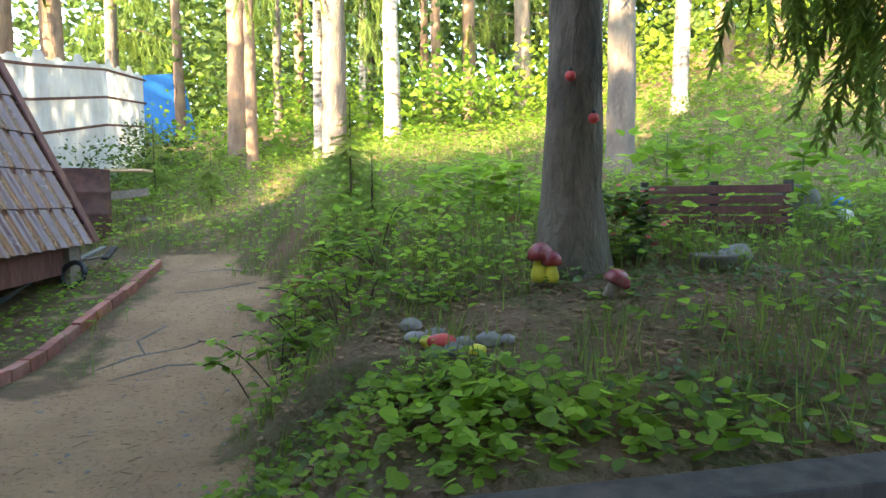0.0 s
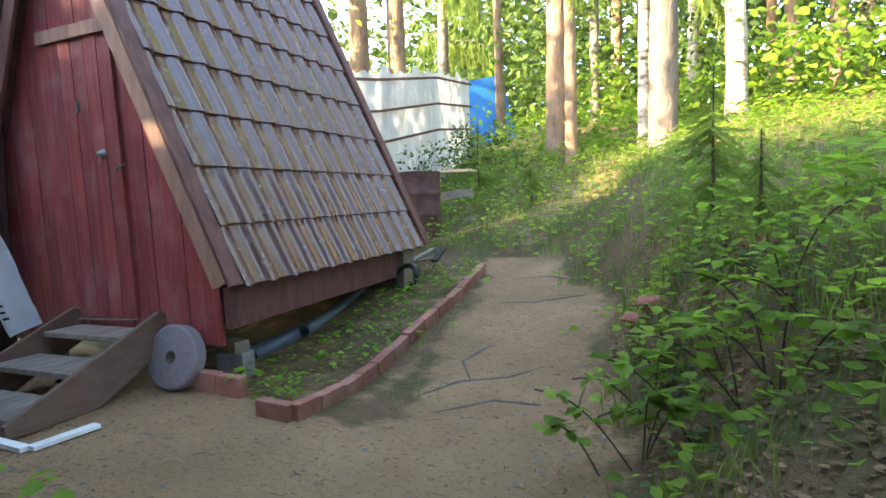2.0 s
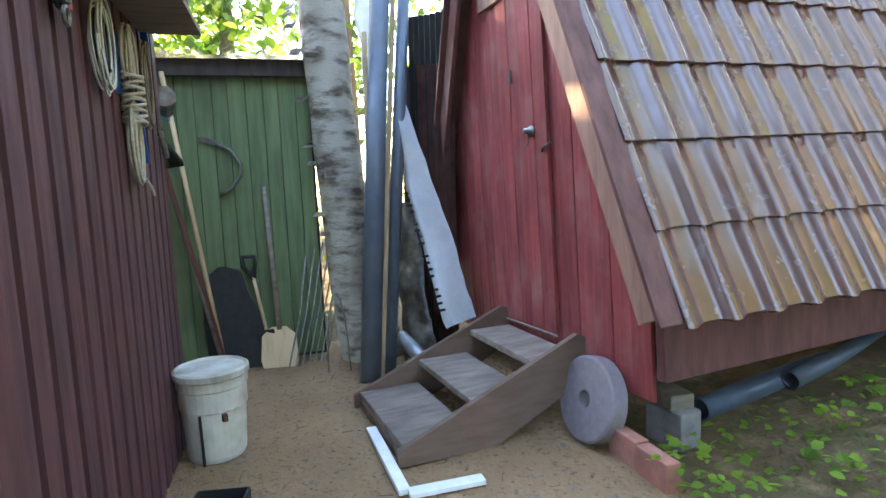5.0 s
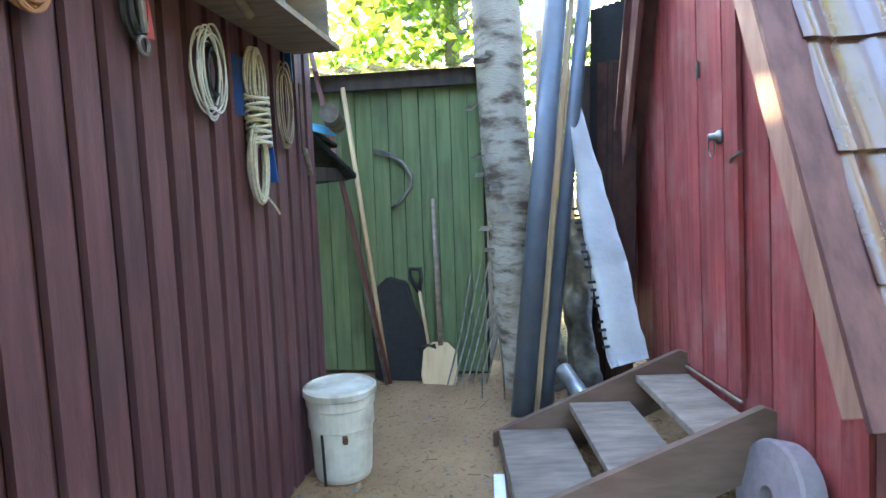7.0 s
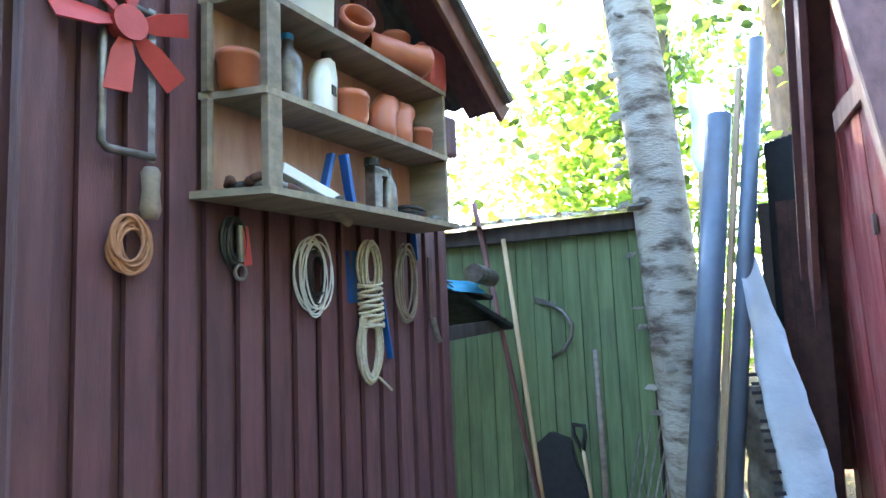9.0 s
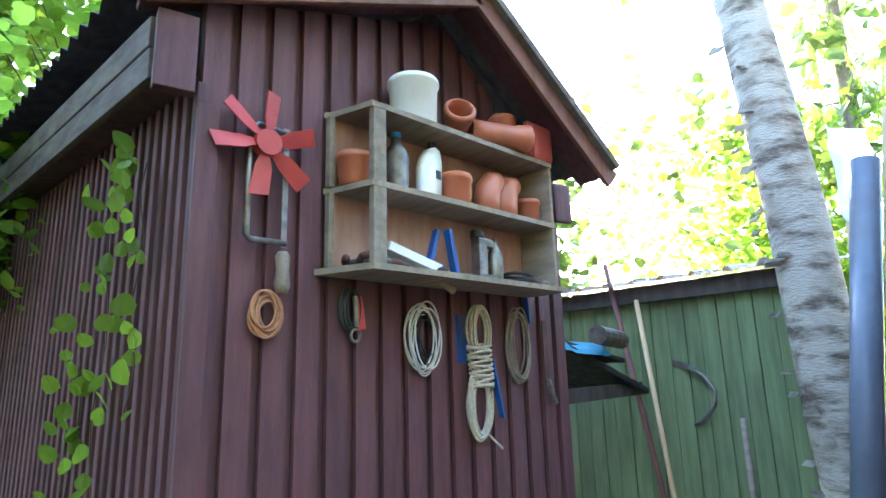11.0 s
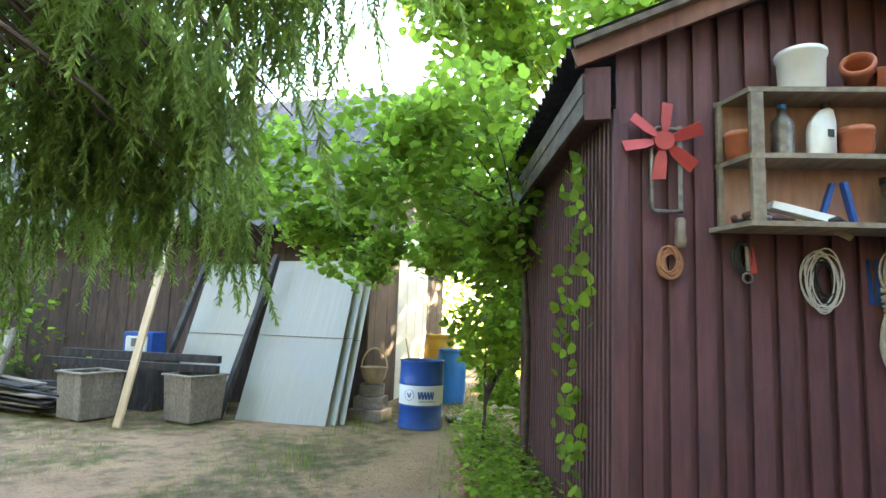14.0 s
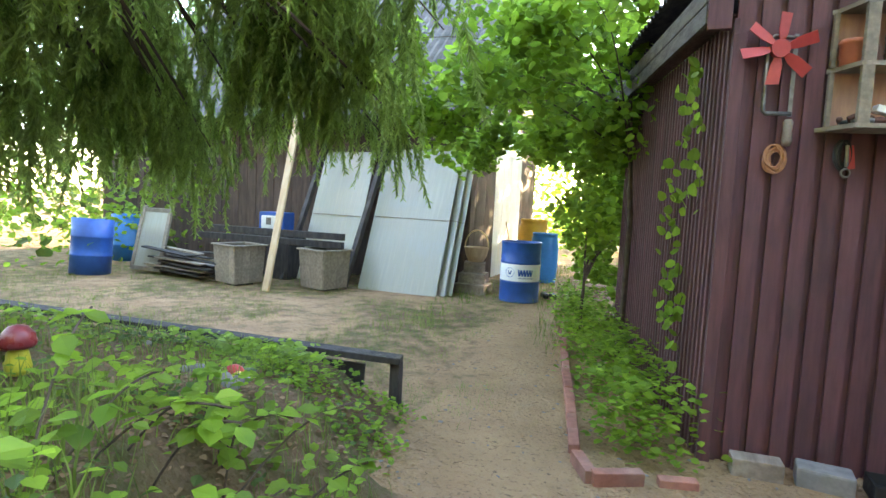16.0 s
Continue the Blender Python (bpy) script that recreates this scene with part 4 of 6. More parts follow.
black = thing("dark_boards", "dark tarred sheet and boards stacked between cabin and birch", "boards")
part("tarred_sheet", ribbed_sheet((-5.44, 1.92), (-5.16, 2.165), 0.0, 2.37, 0.05), M_BLACK, black)
part("rusty_sheet", ribbed_sheet((-5.36, 1.97), (-5.12, 2.195), 0.0, 2.03, 0.04), M_RUST, black, "rusty red corrugated sheet")
part("board", beam((-5.50, 1.97, 0), (-5.56, 1.97, 2.05), 0.2, 0.02, 0.003, side=Vector((1, 0.2, 0))), M_DARKW, black)

# tools leaning on the green shed
GX = -5.27


def leaning(a, b, r, mat, name, label, cat):
    return solo(name, tube([a, Vector(a).lerp(Vector(b), 0.5), b], r, 10), mat, label, cat, smooth=True)


leaning((-5.23, 0.60, 0.0), (-5.28, 0.335, 2.0), 0.016, M_FRESH, "wooden_pole", "long pale wooden pole leaning on the green shed", "pole")
leaning((-5.20, 0.62, 0.0), (-5.24, 0.125, 2.28), 0.018, M_TRIM, "wooden_pole", "long red-brown pole leaning on the green shed", "pole")
leaning((-5.17, 0.61, 0.0), (-5.25, 0.30, 1.45), 0.012, M_STEEL, "metal_rod", "thin metal rod leaning on the green shed", "rod")
shovel = thing("shovel", "long wooden-handled shovel with pale worn blade leaning on green planks", "shovel")
part("handle", tube([(-5.32, 0.955, 0.25), (-5.38, 0.925, 0.75), (-5.43, 0.895, 1.24)], [0.019, 0.018, 0.016], 10), M_STAIR, shovel, smooth=True)
bm = bmesh.new()
out = [(-0.11, 0.0), (0.11, 0.0), (0.125, 0.05), (0.115, 0.22), (0.05, 0.28), (-0.05, 0.28), (-0.115, 0.22), (-0.125, 0.05)]
prism(out, 0.006, bm)
bl = part("blade", bm, M_FRESH, shovel, "dusty tan shovel blade")
bl.matrix_basis = Matrix.Translation((-5.25, 0.955, 0.0)) @ Matrix.Rotation(radians(94), 4, 'Z') @ Matrix.Rotation(radians(-14), 4, 'X')
small = thing("short_spade", "short spade with black D-handle leaning on green planks", "spade")
part("shaft", tube([(-5.34, 0.86, 0.25), (-5.38, 0.79, 0.62)], 0.012, 8), M_FRESH, small, smooth=True)
part("grip", tube([(-5.38, 0.79, 0.6), (-5.39, 0.725, 0.70), (-5.39, 0.725, 0.76), (-5.39, 0.805, 0.76), (-5.39, 0.805, 0.70), (-5.38, 0.79, 0.6)], 0.014, 8), M_BLACK, small, smooth=True)
part("blade", box((0.012, 0.13, 0.24), (-5.31, 0.88, 0.13), Matrix.Rotation(radians(12), 4, 'X'), 0.004), M_BLACK, small)
tray = bmesh.new()
prism([(-0.17, 0.0), (0.20, 0.0), (0.21, 0.3), (0.10, 0.52), (0.06, 0.68), (-0.08, 0.72), (-0.19, 0.62), (-0.20, 0.35)], 0.05, tray)
bmesh.ops.bevel(tray, geom=tray.edges[:], offset=0.012, segments=2, affect='EDGES')
solo("black_tub_lid", tray, M_BLACK, "black plastic wheelbarrow tray standing against the green shed", "tray", Matrix.Translation((-5.27, 0.66, 0.0)) @ Matrix.Rotation(radians(97), 4, 'Z') @ Matrix.Rotation(radians(-9), 4, 'X'))
sickle = thing("scythe_blade", "bent steel pipe hook hanging on green planks", "hook")
part("bow", tube([(-5.385, 0.61, 1.19), (-5.375, 0.69, 1.23), (-5.38, 0.76, 1.32), (-5.39, 0.765, 1.40), (-5.375, 0.71, 1.49), (-5.37, 0.62, 1.54)], 0.013, 8), M_STEEL, sickle, smooth=True)
part("blade", box((0.006, 0.16, 0.035), (-5.365, 0.58, 1.555), Matrix.Rotation(radians(-16), 4, 'X'), 0.002), M_STEEL, sickle)
wires = thing("wire_bundle", "loose bent steel wires standing by the birch foot", "wire")
for i in range(7):
    a = Vector((-5.22 - 0.02 * i, 1.02 + 0.04 * i, 0))
    part("wire", tube([a, a + Vector((-0.1, 0.08, 0.35)), a + Vector((-0.22, 0.13 + 0.02 * i, 0.75 + 0.04 * i))], 0.006, 6), M_STEEL, wires)
part("loop", tube([(-5.0, 1.38 + 0.07 * math.cos(t * math.pi / 8), 0.02 + 0.52 * math.sin(t * math.pi / 8)) for t in range(9)], 0.005, 6), M_STEEL, wires)

# bucket with lid, rags
bucket = thing("paint_bucket", "dirty white plastic bucket with lid standing on sand", "bucket", Matrix.Translation((-3.985, 0.885, 0.0)) @ Matrix.Scale(1.08, 4))
pail = part("body", lathe([(0, 0), (0.115, 0.0), (0.122, 0.02), (0.132, 0.22), (0.139, 0.225), (0.139, 0.31), (0.145, 0.315), (0.147, 0.36), (0.0, 0.36)], 32), M_DIRTYW, bucket, smooth=False)
part("lid", lathe([(0.148, 0.355), (0.155, 0.36), (0.155, 0.385), (0.145, 0.392), (0.138, 0.382), (0.0, 0.382)], 32), M_DIRTYW, bucket, "dusty white lid")
part("strap", tube([(0.128, -0.02, 0.0), (0.133, -0.02, 0.15), (0.138, -0.02, 0.22)], 0.006, 6), M_BLACK, pail)
part("lug", box((0.025, 0.02, 0.03), (0.118, 0.075, 0.20), Matrix.Rotation(radians(35), 4, 'Z'), 0.004), M_RUST, pail)
solo("rag_heap", crumpled([(-4.95, 0.35, 0.05), (-4.8, 0.32, 0.10), (-4.62, 0.38, 0.04)], [(-4.92, 0.60, 0.03), (-4.78, 0.62, 0.07), (-4.6, 0.6, 0.03)], 0.03, 0.06, 5.0), M_WIRE, "crumpled pale rags on the ground by the shed", "rags", smooth=True)
leanto = thing("covered_stack", "stack under dark cover with turquoise tarp beside the shed", "stack")
part("cover", box((0.75, 0.5, 0.04), (-4.80, 0.22, 1.52), Matrix.Rotation(radians(-22), 4, 'Y') @ Matrix.Rotation(radians(6), 4, 'X'), 0.012), M_BLACK, leanto, "dark sloping cover sheet")
part("cover", box((0.62, 0.42, 0.03), (-4.72, 0.20, 1.66), Matrix.Rotation(radians(-12), 4, 'Y'), 0.01), M_DARKW, leanto)
part("shelf_beam", beam((-4.34, 0.50, 1.40), (-5.20, 0.36, 1.42), 0.05, 0.08, 0.004), M_DARKW, leanto)
part("support", beam((-4.38, 0.46, 0.0), (-4.38, 0.46, 1.38), 0.06, 0.06, 0.004), M_DARKW, leanto)
part("support", beam((-5.16, 0.22, 0.0), (-5.16, 0.22, 1.40), 0.06, 0.06, 0.004), M_GREENB, leanto)
M_TURQ = material("turquoise_tarp", (0.005, 0.34, 0.48), (0.005, 0.25, 0.38), 6, rough=0.7, bump=0.4, fine=14, dist=0.01)
part("tarp", crumpled([(-4.45, 0.10, 1.72), (-4.42, 0.4, 1.74), (-4.36, 0.56, 1.66)], [(-4.95, 0.2, 1.68), (-4.8, 0.45, 1.70), (-4.7, 0.56, 1.62)], 0.02, 0.06, 9.0), M_TURQ, leanto, "turquoise tarp", smooth=True)
part("roll", tube([(-4.6, 0.58, 1.74), (-4.95, 0.45, 1.72)], 0.055, 14), M_STEEL, leanto, "dull metal roll end")

# ---- shelf on the gable wall ----
WY = SY
shelf = thing("wall_shelf", "weathered three-board wall shelf with canted end holding pipes and bottles", "shelf")
LX, RX, DEEP = -2.745, -3.86, 0.20
for z in (1.905, 2.205, 2.50):
    bm = bmesh.new()
    out = [(LX, WY), (LX - 0.02, WY + 0.02), (LX - 0.075, WY + DEEP), (RX, WY + DEEP), (RX, WY)]
    if z < 2.0:
        out = [(LX + 0.03, WY), (LX + 0.02, WY + 0.03), (LX - 0.06, WY + DEEP + 0.03), (RX - 0.02, WY + DEEP + 0.03), (RX - 0.02, WY)]
    lo = [bm.verts.new((x, y, z)) for x, y in out]
    hi = [bm.verts.new((x, y, z + 0.022)) for x, y in out]
    bm.faces.new(lo[::-1])
    bm.faces.new(hi)
    for i in range(5):
        bm.faces.new((lo[i], lo[(i + 1) % 5], hi[(i + 1) % 5], hi[i]))
    bmesh.ops.recalc_face_normals(bm, faces=bm.faces)
    part("shelf_board", bm, M_GREYW, shelf)
for za, zb in ((1.927, 2.205), (2.227, 2.50)):
    part("end_post", box((0.022, 0.03, zb - za), (LX - 0.016, WY + 0.02, (za + zb) / 2), None, 0.002), M_GREYW, shelf)
    part("front_post", box((0.055, 0.03, zb - za), (LX - 0.11, WY + DEEP - 0.016, (za + zb) / 2), None, 0.003), M_GREYW, shelf)
    part("end_board", box((0.02, DEEP - 0.01, zb - za), (RX + 0.012, WY + DEEP / 2, (za + zb) / 2), None, 0.002), M_GREYW, shelf)
    part("back_panel", box((RX * -1 + LX - 0.06, 0.008, zb - za), ((LX + RX) / 2, WY + 0.006, (za + zb) / 2)), M_RAKE, shelf, "bare plywood back")


def vessel(name, prof, mat, label, cat, x, y, z, seg=26, tilt=None, group=""):
    m = Matrix.Translation((x, y, z)) @ (tilt or Matrix.Identity(4))
    return solo(name, lathe(prof, seg), mat, label, cat, m, group, smooth=True)


T3, T2, T1 = 2.523, 2.228, 1.928
SM = WY + 0.105
vessel("white_bucket", [(0, 0), (0.085, 0), (0.092, 0.008), (0.098, 0.165), (0.106, 0.17), (0.106, 0.187), (0.10, 0.195), (0, 0.195)], M_WHITEP, "white plastic tub with lid on the top shelf", "tub", -3.09, SM, T3)


def socket_pipe(L, r):
    return [(r - 0.004, 0.0), (r, 0.0), (r, L - 0.07), (r + 0.008, L - 0.06), (r + 0.008, L - 0.03), (r + 0.014, L - 0.025), (r + 0.014, L - 0.008), (r + 0.006, L), (r, L), (r, L - 0.05), (r - 0.004, L - 0.07), (r - 0.004, 0.0)]


vessel("sewer_pipe", socket_pipe(0.30, 0.052), M_ORANGEP, "terracotta plastic pipe piece lying on the shelf", "pipe fitting", -3.39, WY + 0.12, T3 + 0.066, tilt=Matrix.Rotation(radians(-90), 4, 'Y') @ Matrix.Rotation(radians(-18), 4, 'X'), group="orange pipe fittings")
vessel("sewer_pipe", socket_pipe(0.14, 0.055), M_ORANGEP, "short dark-mouthed terracotta pipe elbow on the shelf", "pipe fitting", -3.36, WY + 0.06, T3 + 0.066, tilt=Matrix.Rotation(radians(-62), 4, 'X') @ Matrix.Rotation(radians(28), 4, 'Y'), group="orange pipe fittings")
vessel("sewer_pipe", socket_pipe(0.235, 0.054), M_ORANGEP, "terracotta pipe standing upright on the shelf", "pipe fitting", -3.69, WY + 0.055, T3, group="orange pipe fittings")
can = thing("red_canister", "faded red plastic jerrycan on the top shelf", "canister", Matrix.Translation((-3.815, SM + 0.03, T3)))
tank = part("body", box((0.15, 0.13, 0.185), (0, 0, 0.0925), None, 0.03), M_REDP, can)
part("grip", box((0.09, 0.03, 0.03), (0.01, 0, 0.2), None, 0.012), M_REDP, tank)
part("cap", lathe([(0, 0), (0.022, 0), (0.022, 0.03), (0, 0.03)], 14, at=(-0.05, 0, 0.185)), M_REDP, tank)
cup = lambda r, h: [(r - 0.004, 0.0), (r, 0.0), (r, h * 0.25), (r + 0.006, h * 0.3), (r + 0.006, h * 0.78), (r + 0.011, h * 0.8), (r + 0.011, h * 0.93), (r + 0.005, h), (r - 0.004, h), (r - 0.006, 0.01), (0, 0.01), (0, 0), (r - 0.004, 0)]
vessel("pipe_coupling", cup(0.056, 0.125), M_ORANGEP, "terracotta pipe coupling on the middle shelf", "pipe fitting", -2.83, WY + 0.075, T2, group="orange pipe fittings")
vessel("pipe_coupling", cup(0.062, 0.14), M_ORANGEP, "glossy terracotta pipe coupling with white sticker", "pipe fitting", -3.31, SM, T2, group="orange pipe fittings")
vessel("pipe_coupling", cup(0.052, 0.115), M_ORANGEP, "terracotta pipe coupling by the shelf's end", "pipe fitting", -3.775, SM, T2, group="orange pipe fittings")
for x in (-3.50, -3.615):
    b = tube([(0, 0, 0), (0, 0, 0.07), (-0.01, 0.0, 0.12), (-0.035, 0.0, 0.155), (-0.075, 0, 0.17)], [0.058, 0.06, 0.058, 0.054, 0.04], 18)
    solo("pipe_elbow", b, M_ORANGEP, "terracotta pipe elbow on the middle shelf", "pipe fitting", Matrix.Translation((x, SM, T2)), "orange pipe fittings", smooth=True)
bottle = thing("ribbed_bottle", "translucent grey ribbed plastic bottle on the middle shelf", "bottle", Matrix.Translation((-3.0, SM, T2)))
part("body", lathe([(0, 0), (0.045, 0)] + [(0.048 if i % 2 else 0.044, 0.008 + 0.012 * i) for i in range(9)] + [(0.05, 0.13), (0.045, 0.165), (0.02, 0.2), (0.018, 0.225), (0, 0.225)], 24), M_STEEL, bottle, smooth=True)
part("cap", lathe([(0, 0.225), (0.02, 0.225), (0.02, 0.245), (0, 0.245)], 16), M_BLUEP, bottle, "blue cap")
oil = thing("oil_bottle", "flat white oil bottle with side handle and dark cap", "bottle", Matrix.Translation((-3.165, SM, T2)) @ Matrix.Rotation(radians(12), 4, 'Z'))
bm = bmesh.new()
prism([(-0.055, 0.0), (0.055, 0.0), (0.06, 0.02), (0.058, 0.14), (0.035, 0.19), (-0.005, 0.23), (-0.045, 0.23), (-0.06, 0.17)], 0.06, bm, Matrix.Translation((0, -0.03, 0)))
bmesh.ops.bevel(bm, geom=bm.edges[:], offset=0.01, segments=2, affect='EDGES')
flask = part("body", bm, M_WHITEP, oil, smooth=True)
part("cap", lathe([(0, 0.228), (0.018, 0.228), (0.018, 0.255), (0, 0.255)], 14, at=(-0.025, 0, 0)), M_BLACK, flask)
part("label", box((0.03, 0.004, 0.035), (-0.02, 0.033, 0.11), None, 0.001), M_BLACK, flask)
# lower shelf: level, stand, bottles, cables
lev = thing("steel_trowel", "white-faced steel trowel lying on the lower shelf", "trowel", Matrix.Translation((-3.04, SM + 0.02, T1)) @ Matrix.Rotation(radians(-14), 4, 'Y'))
part("plate", box((0.26, 0.06, 0.035), (0, 0, 0.055), None, 0.004), M_WHITEP, lev)
part("grip", tube([(-0.1, 0, 0.03), (-0.22, 0.01, 0.0)], 0.016, 10), M_STAIR, lev)
stand = thing("blue_clamp", "dark blue two-legged clamp on the lower shelf", "clamp", Matrix.Translation((-3.20, SM, T1)))
part("arm", beam((0.06, 0, 0.0), (0.0, 0, 0.19), 0.03, 0.02, 0.003), M_BLUED, stand)
part("arm", beam((-0.07, 0.03, 0.0), (-0.03, 0.03, 0.19), 0.035, 0.02, 0.003), M_BLUED, stand)
vise = thing("meter_stand", "grey metal bench gauge standing on the lower shelf", "gauge", Matrix.Translation((-3.45, SM, T1)))
part("base", box((0.11, 0.08, 0.03), (0, 0, 0.015), None, 0.004), M_STEEL, vise)
part("column", box((0.05, 0.05, 0.16), (0.01, 0, 0.11), None, 0.006), M_STEEL, vise)
part("jaw", box((0.09, 0.05, 0.035), (-0.01, 0, 0.17), None, 0.006), M_STEEL, vise)
part("dial", lathe([(0, 0), (0.03, 0), (0.03, 0.03), (0, 0.03)], 16, at=(0.02, 0, 0.19)), M_BLACK, vise)
jar = vessel("glass_bottle", [(0, 0), (0.03, 0), (0.034, 0.01), (0.034, 0.12), (0.015, 0.17), (0.014, 0.2), (0, 0.2)], M_STEEL, "clear bottle with dull contents on the lower shelf", "bottle", -3.535, SM, T1)
for i in range(16):
    x = random.choice((random.uniform(-2.8, -3.0), random.uniform(-3.1, -3.45), random.uniform(-3.62, -3.83)))
    y = WY + random.uniform(0.04, 0.17)
    a = random.uniform(0, math.pi)
    L = random.uniform(0.04, 0.1)
    d = Vector((math.cos(a) * L, math.sin(a) * 0.03, 0.0))
    z = T1 + 0.012 + random.uniform(0, 0.02)
    solo("hand_tool", tube([Vector((x, y, z)) - d, Vector((x, y, z + 0.01)), Vector((x, y, z)) + d], [0.012, 0.016, 0.009], 8), random.choice((M_BLACK, M_RUST, M_STEEL)), "dark rusty hand tool lying on the lower shelf", "tool", group="tools on the shelf", smooth=True)
cable = bmesh.new()
for i in range(4):
    tube([(-3.70 + 0.08 * math.cos(t * 0.5 + i), WY + 0.09 + 0.055 * math.sin(t * 0.5 + i), T1 + 0.012 + 0.014 * i + 0.004 * math.sin(t)) for t in range(14)], 0.008, 6, cable)
solo("black_cable", cable, M_BLACK, "tangled black cable on the lower shelf", "cable", smooth=True)

# red fan wheel and bow saw
fan = thing("fan_wheel", "red painted six-blade fan wheel hanging on the wall", "fan wheel", Matrix.Translation((-2.502, WY + 0.05, 2.32)))
part("hub", lathe([(0, -0.02), (0.045, -0.02), (0.045, 0.02), (0.02, 0.03), (0, 0.03)], 18), M_FAN, fan).matrix_basis = Matrix.Rotation(radians(90), 4, 'X')
for a in (84, 140, 188, 262, 318, 20):
    bm = bmesh.new()
    prism([(-0.014, 0.04), (0.014, 0.04), (0.030, 0.09), (0.034, 0.18), (-0.03, 0.185), (-0.026, 0.08)], 0.005, bm)
    bd = part("blade", bm, M_FAN, fan)
    bd.matrix_basis = Matrix.Rotation(radians(90 - a) * -1, 4, 'Y') @ Matrix.Rotation(radians(25), 4, 'Z')
saw = thing("bow_saw", "rusty steel bow saw with wooden handle hanging on the wall", "saw")
part("bow", tube([(-2.58, WY + 0.03, 2.38), (-2.48, WY + 0.03, 2.39), (-2.452, WY + 0.03, 2.37), (-2.452, WY + 0.03, 2.01), (-2.466, WY + 0.03, 1.995), (-2.59, WY + 0.03, 1.995)], 0.011, 8), M_STEEL, saw, smooth=True)
part("blade", box((0.02, 0.003, 0.42), (-2.582, WY + 0.03, 2.19)), M_STEEL, saw)
part("grip", lathe([(0, 0), (0.02, 0.004), (0.027, 0.03), (0.021, 0.08), (0.025, 0.125), (0.016, 0.14), (0, 0.14)], 16, at=(-2.578, WY + 0.035, 1.825)), M_STAIR, saw, smooth=True)


def coil(name, cx, cz, rx, rz, r, turns, mat, label, cat, seed, sag=0.0, wobble=0.02):
    rnd = random.Random(seed)
    keys = [(rnd.uniform(-wobble, wobble), rnd.uniform(-wobble, wobble), rnd.uniform(0.82, 1.06), rnd.uniform(0.9, 1.05), 0.012 + rnd.uniform(0, 0.03)) for _ in range(turns + 1)]
    pts = []
    for k in range(turns):
        for t in range(24):
            ox, oz, fx, fz, dy = (a + (b - a) * t / 24 for a, b in zip(keys[k], keys[k + 1]))
            pts.append((cx + ox + rx * fx * math.cos(t * math.pi / 12), WY + dy, cz + oz + rz * fz * math.sin(t * math.pi / 12)))
    return tube(pts, r, 6)


solo("orange_cord", coil("", -2.535, 1.76, 0.045, 0.06, 0.0045, 11, M_ORANGEP, "", "", 1), material("faded_orange_cord", (0.42, 0.19, 0.10), (0.32, 0.15, 0.09), 40, rough=0.8), "coil of faded orange cord hanging on a nail", "cord", smooth=True)
solo("white_cable_coil", coil("", -3.19, 1.695, 0.072, 0.125, 0.0034, 8, M_WIRE, "", "", 2, wobble=0.026), M_WIRE, "coil of thin white cable hanging on the wall", "cable", smooth=True)
solo("dark_wire_coil", coil("", -3.19, 1.70, 0.05, 0.09, 0.004, 7, M_BLACK, "", "", 8, wobble=0.02), M_BLACK, "small dark wire coil inside the white cable coil", "wire", smooth=True)
solo("brown_cord_coil", coil("", -3.755, 1.675, 0.07, 0.155, 0.0045, 7, M_STAIR, "", "", 3, wobble=0.022), M_GREYW, "coil of brown cord hanging on the wall", "cord", smooth=True)
rope = thing("rope_bundle", "bundle of cream rope wrapped at its middle", "rope")
part("upper_loop", coil("", -3.505, 1.73, 0.055, 0.10, 0.0055, 11, None, "", "", 4), M_ROPE, rope, smooth=True)
part("lower_loop", coil("", -3.495, 1.435, 0.062, 0.13, 0.0055, 12, None, "", "", 5), M_ROPE, rope, smooth=True)
bm = tube([(-3.50 + (0.06 + 0.005 * math.sin(t * 0.37)) * math.cos(t * math.pi / 8), WY + 0.028 + 0.035 * math.sin(t * math.pi / 8), 1.50 + 0.0008 * t + 0.007 * math.sin(t * 0.53)) for t in range(16 * 14)], 0.0065, 6)
part("wrapping", bm, M_ROPE, rope, smooth=True)
part("loose_end", tube([(-3.52, WY + 0.04, 1.31), (-3.55, WY + 0.05, 1.28), (-3.59, WY + 0.05, 1.25)], 0.005, 6), M_ROPE, rope)
strap = thing("blue_strap", "blue lashing strap hanging behind the rope", "strap")
part("strap", crumpled([(-3.40, WY + 0.012, 1.80), (-3.41, WY + 0.014, 1.6)], [(-3.45, WY + 0.012, 1.80), (-3.45, WY + 0.014, 1.6)], 0.006, 0.008, 3.0, 8, 3), M_BLUED, strap)
part("strap", beam((-3.575, WY + 0.02, 1.62), (-3.63, WY + 0.02, 1.37), 0.03, 0.008, 0.002), M_BLUED, strap)
part("strap", beam((-3.83, WY + 0.02, 1.90), (-3.84, WY + 0.02, 1.78), 0.03, 0.008, 0.002), M_BLUED, strap)
hookset = thing("pulley_hook", "small pulley with red cord and steel ring on the wall", "pulley")
part("cord", coil("", -2.855, 1.79, 0.03, 0.07, 0.006, 5, None, "", "", 6), M_BLACK, hookset)
part("red_tag", box((0.035, 0.012, 0.12), (-2.885, WY + 0.03, 1.78), Matrix.Rotation(radians(8), 4, 'Y'), 0.004), M_FAN, hookset)
part("shackle", tube([(-2.865, WY + 0.03, 1.84), (-2.868, WY + 0.035, 1.73)], 0.010, 8), M_STEEL, hookset)
part("ring", tube([(-2.868 + 0.02 * math.cos(t * math.pi / 8), WY + 0.03, 1.70 + 0.022 * math.sin(t * math.pi / 8)) for t in range(17)], 0.006, 6, caps=False), M_STEEL, hookset)
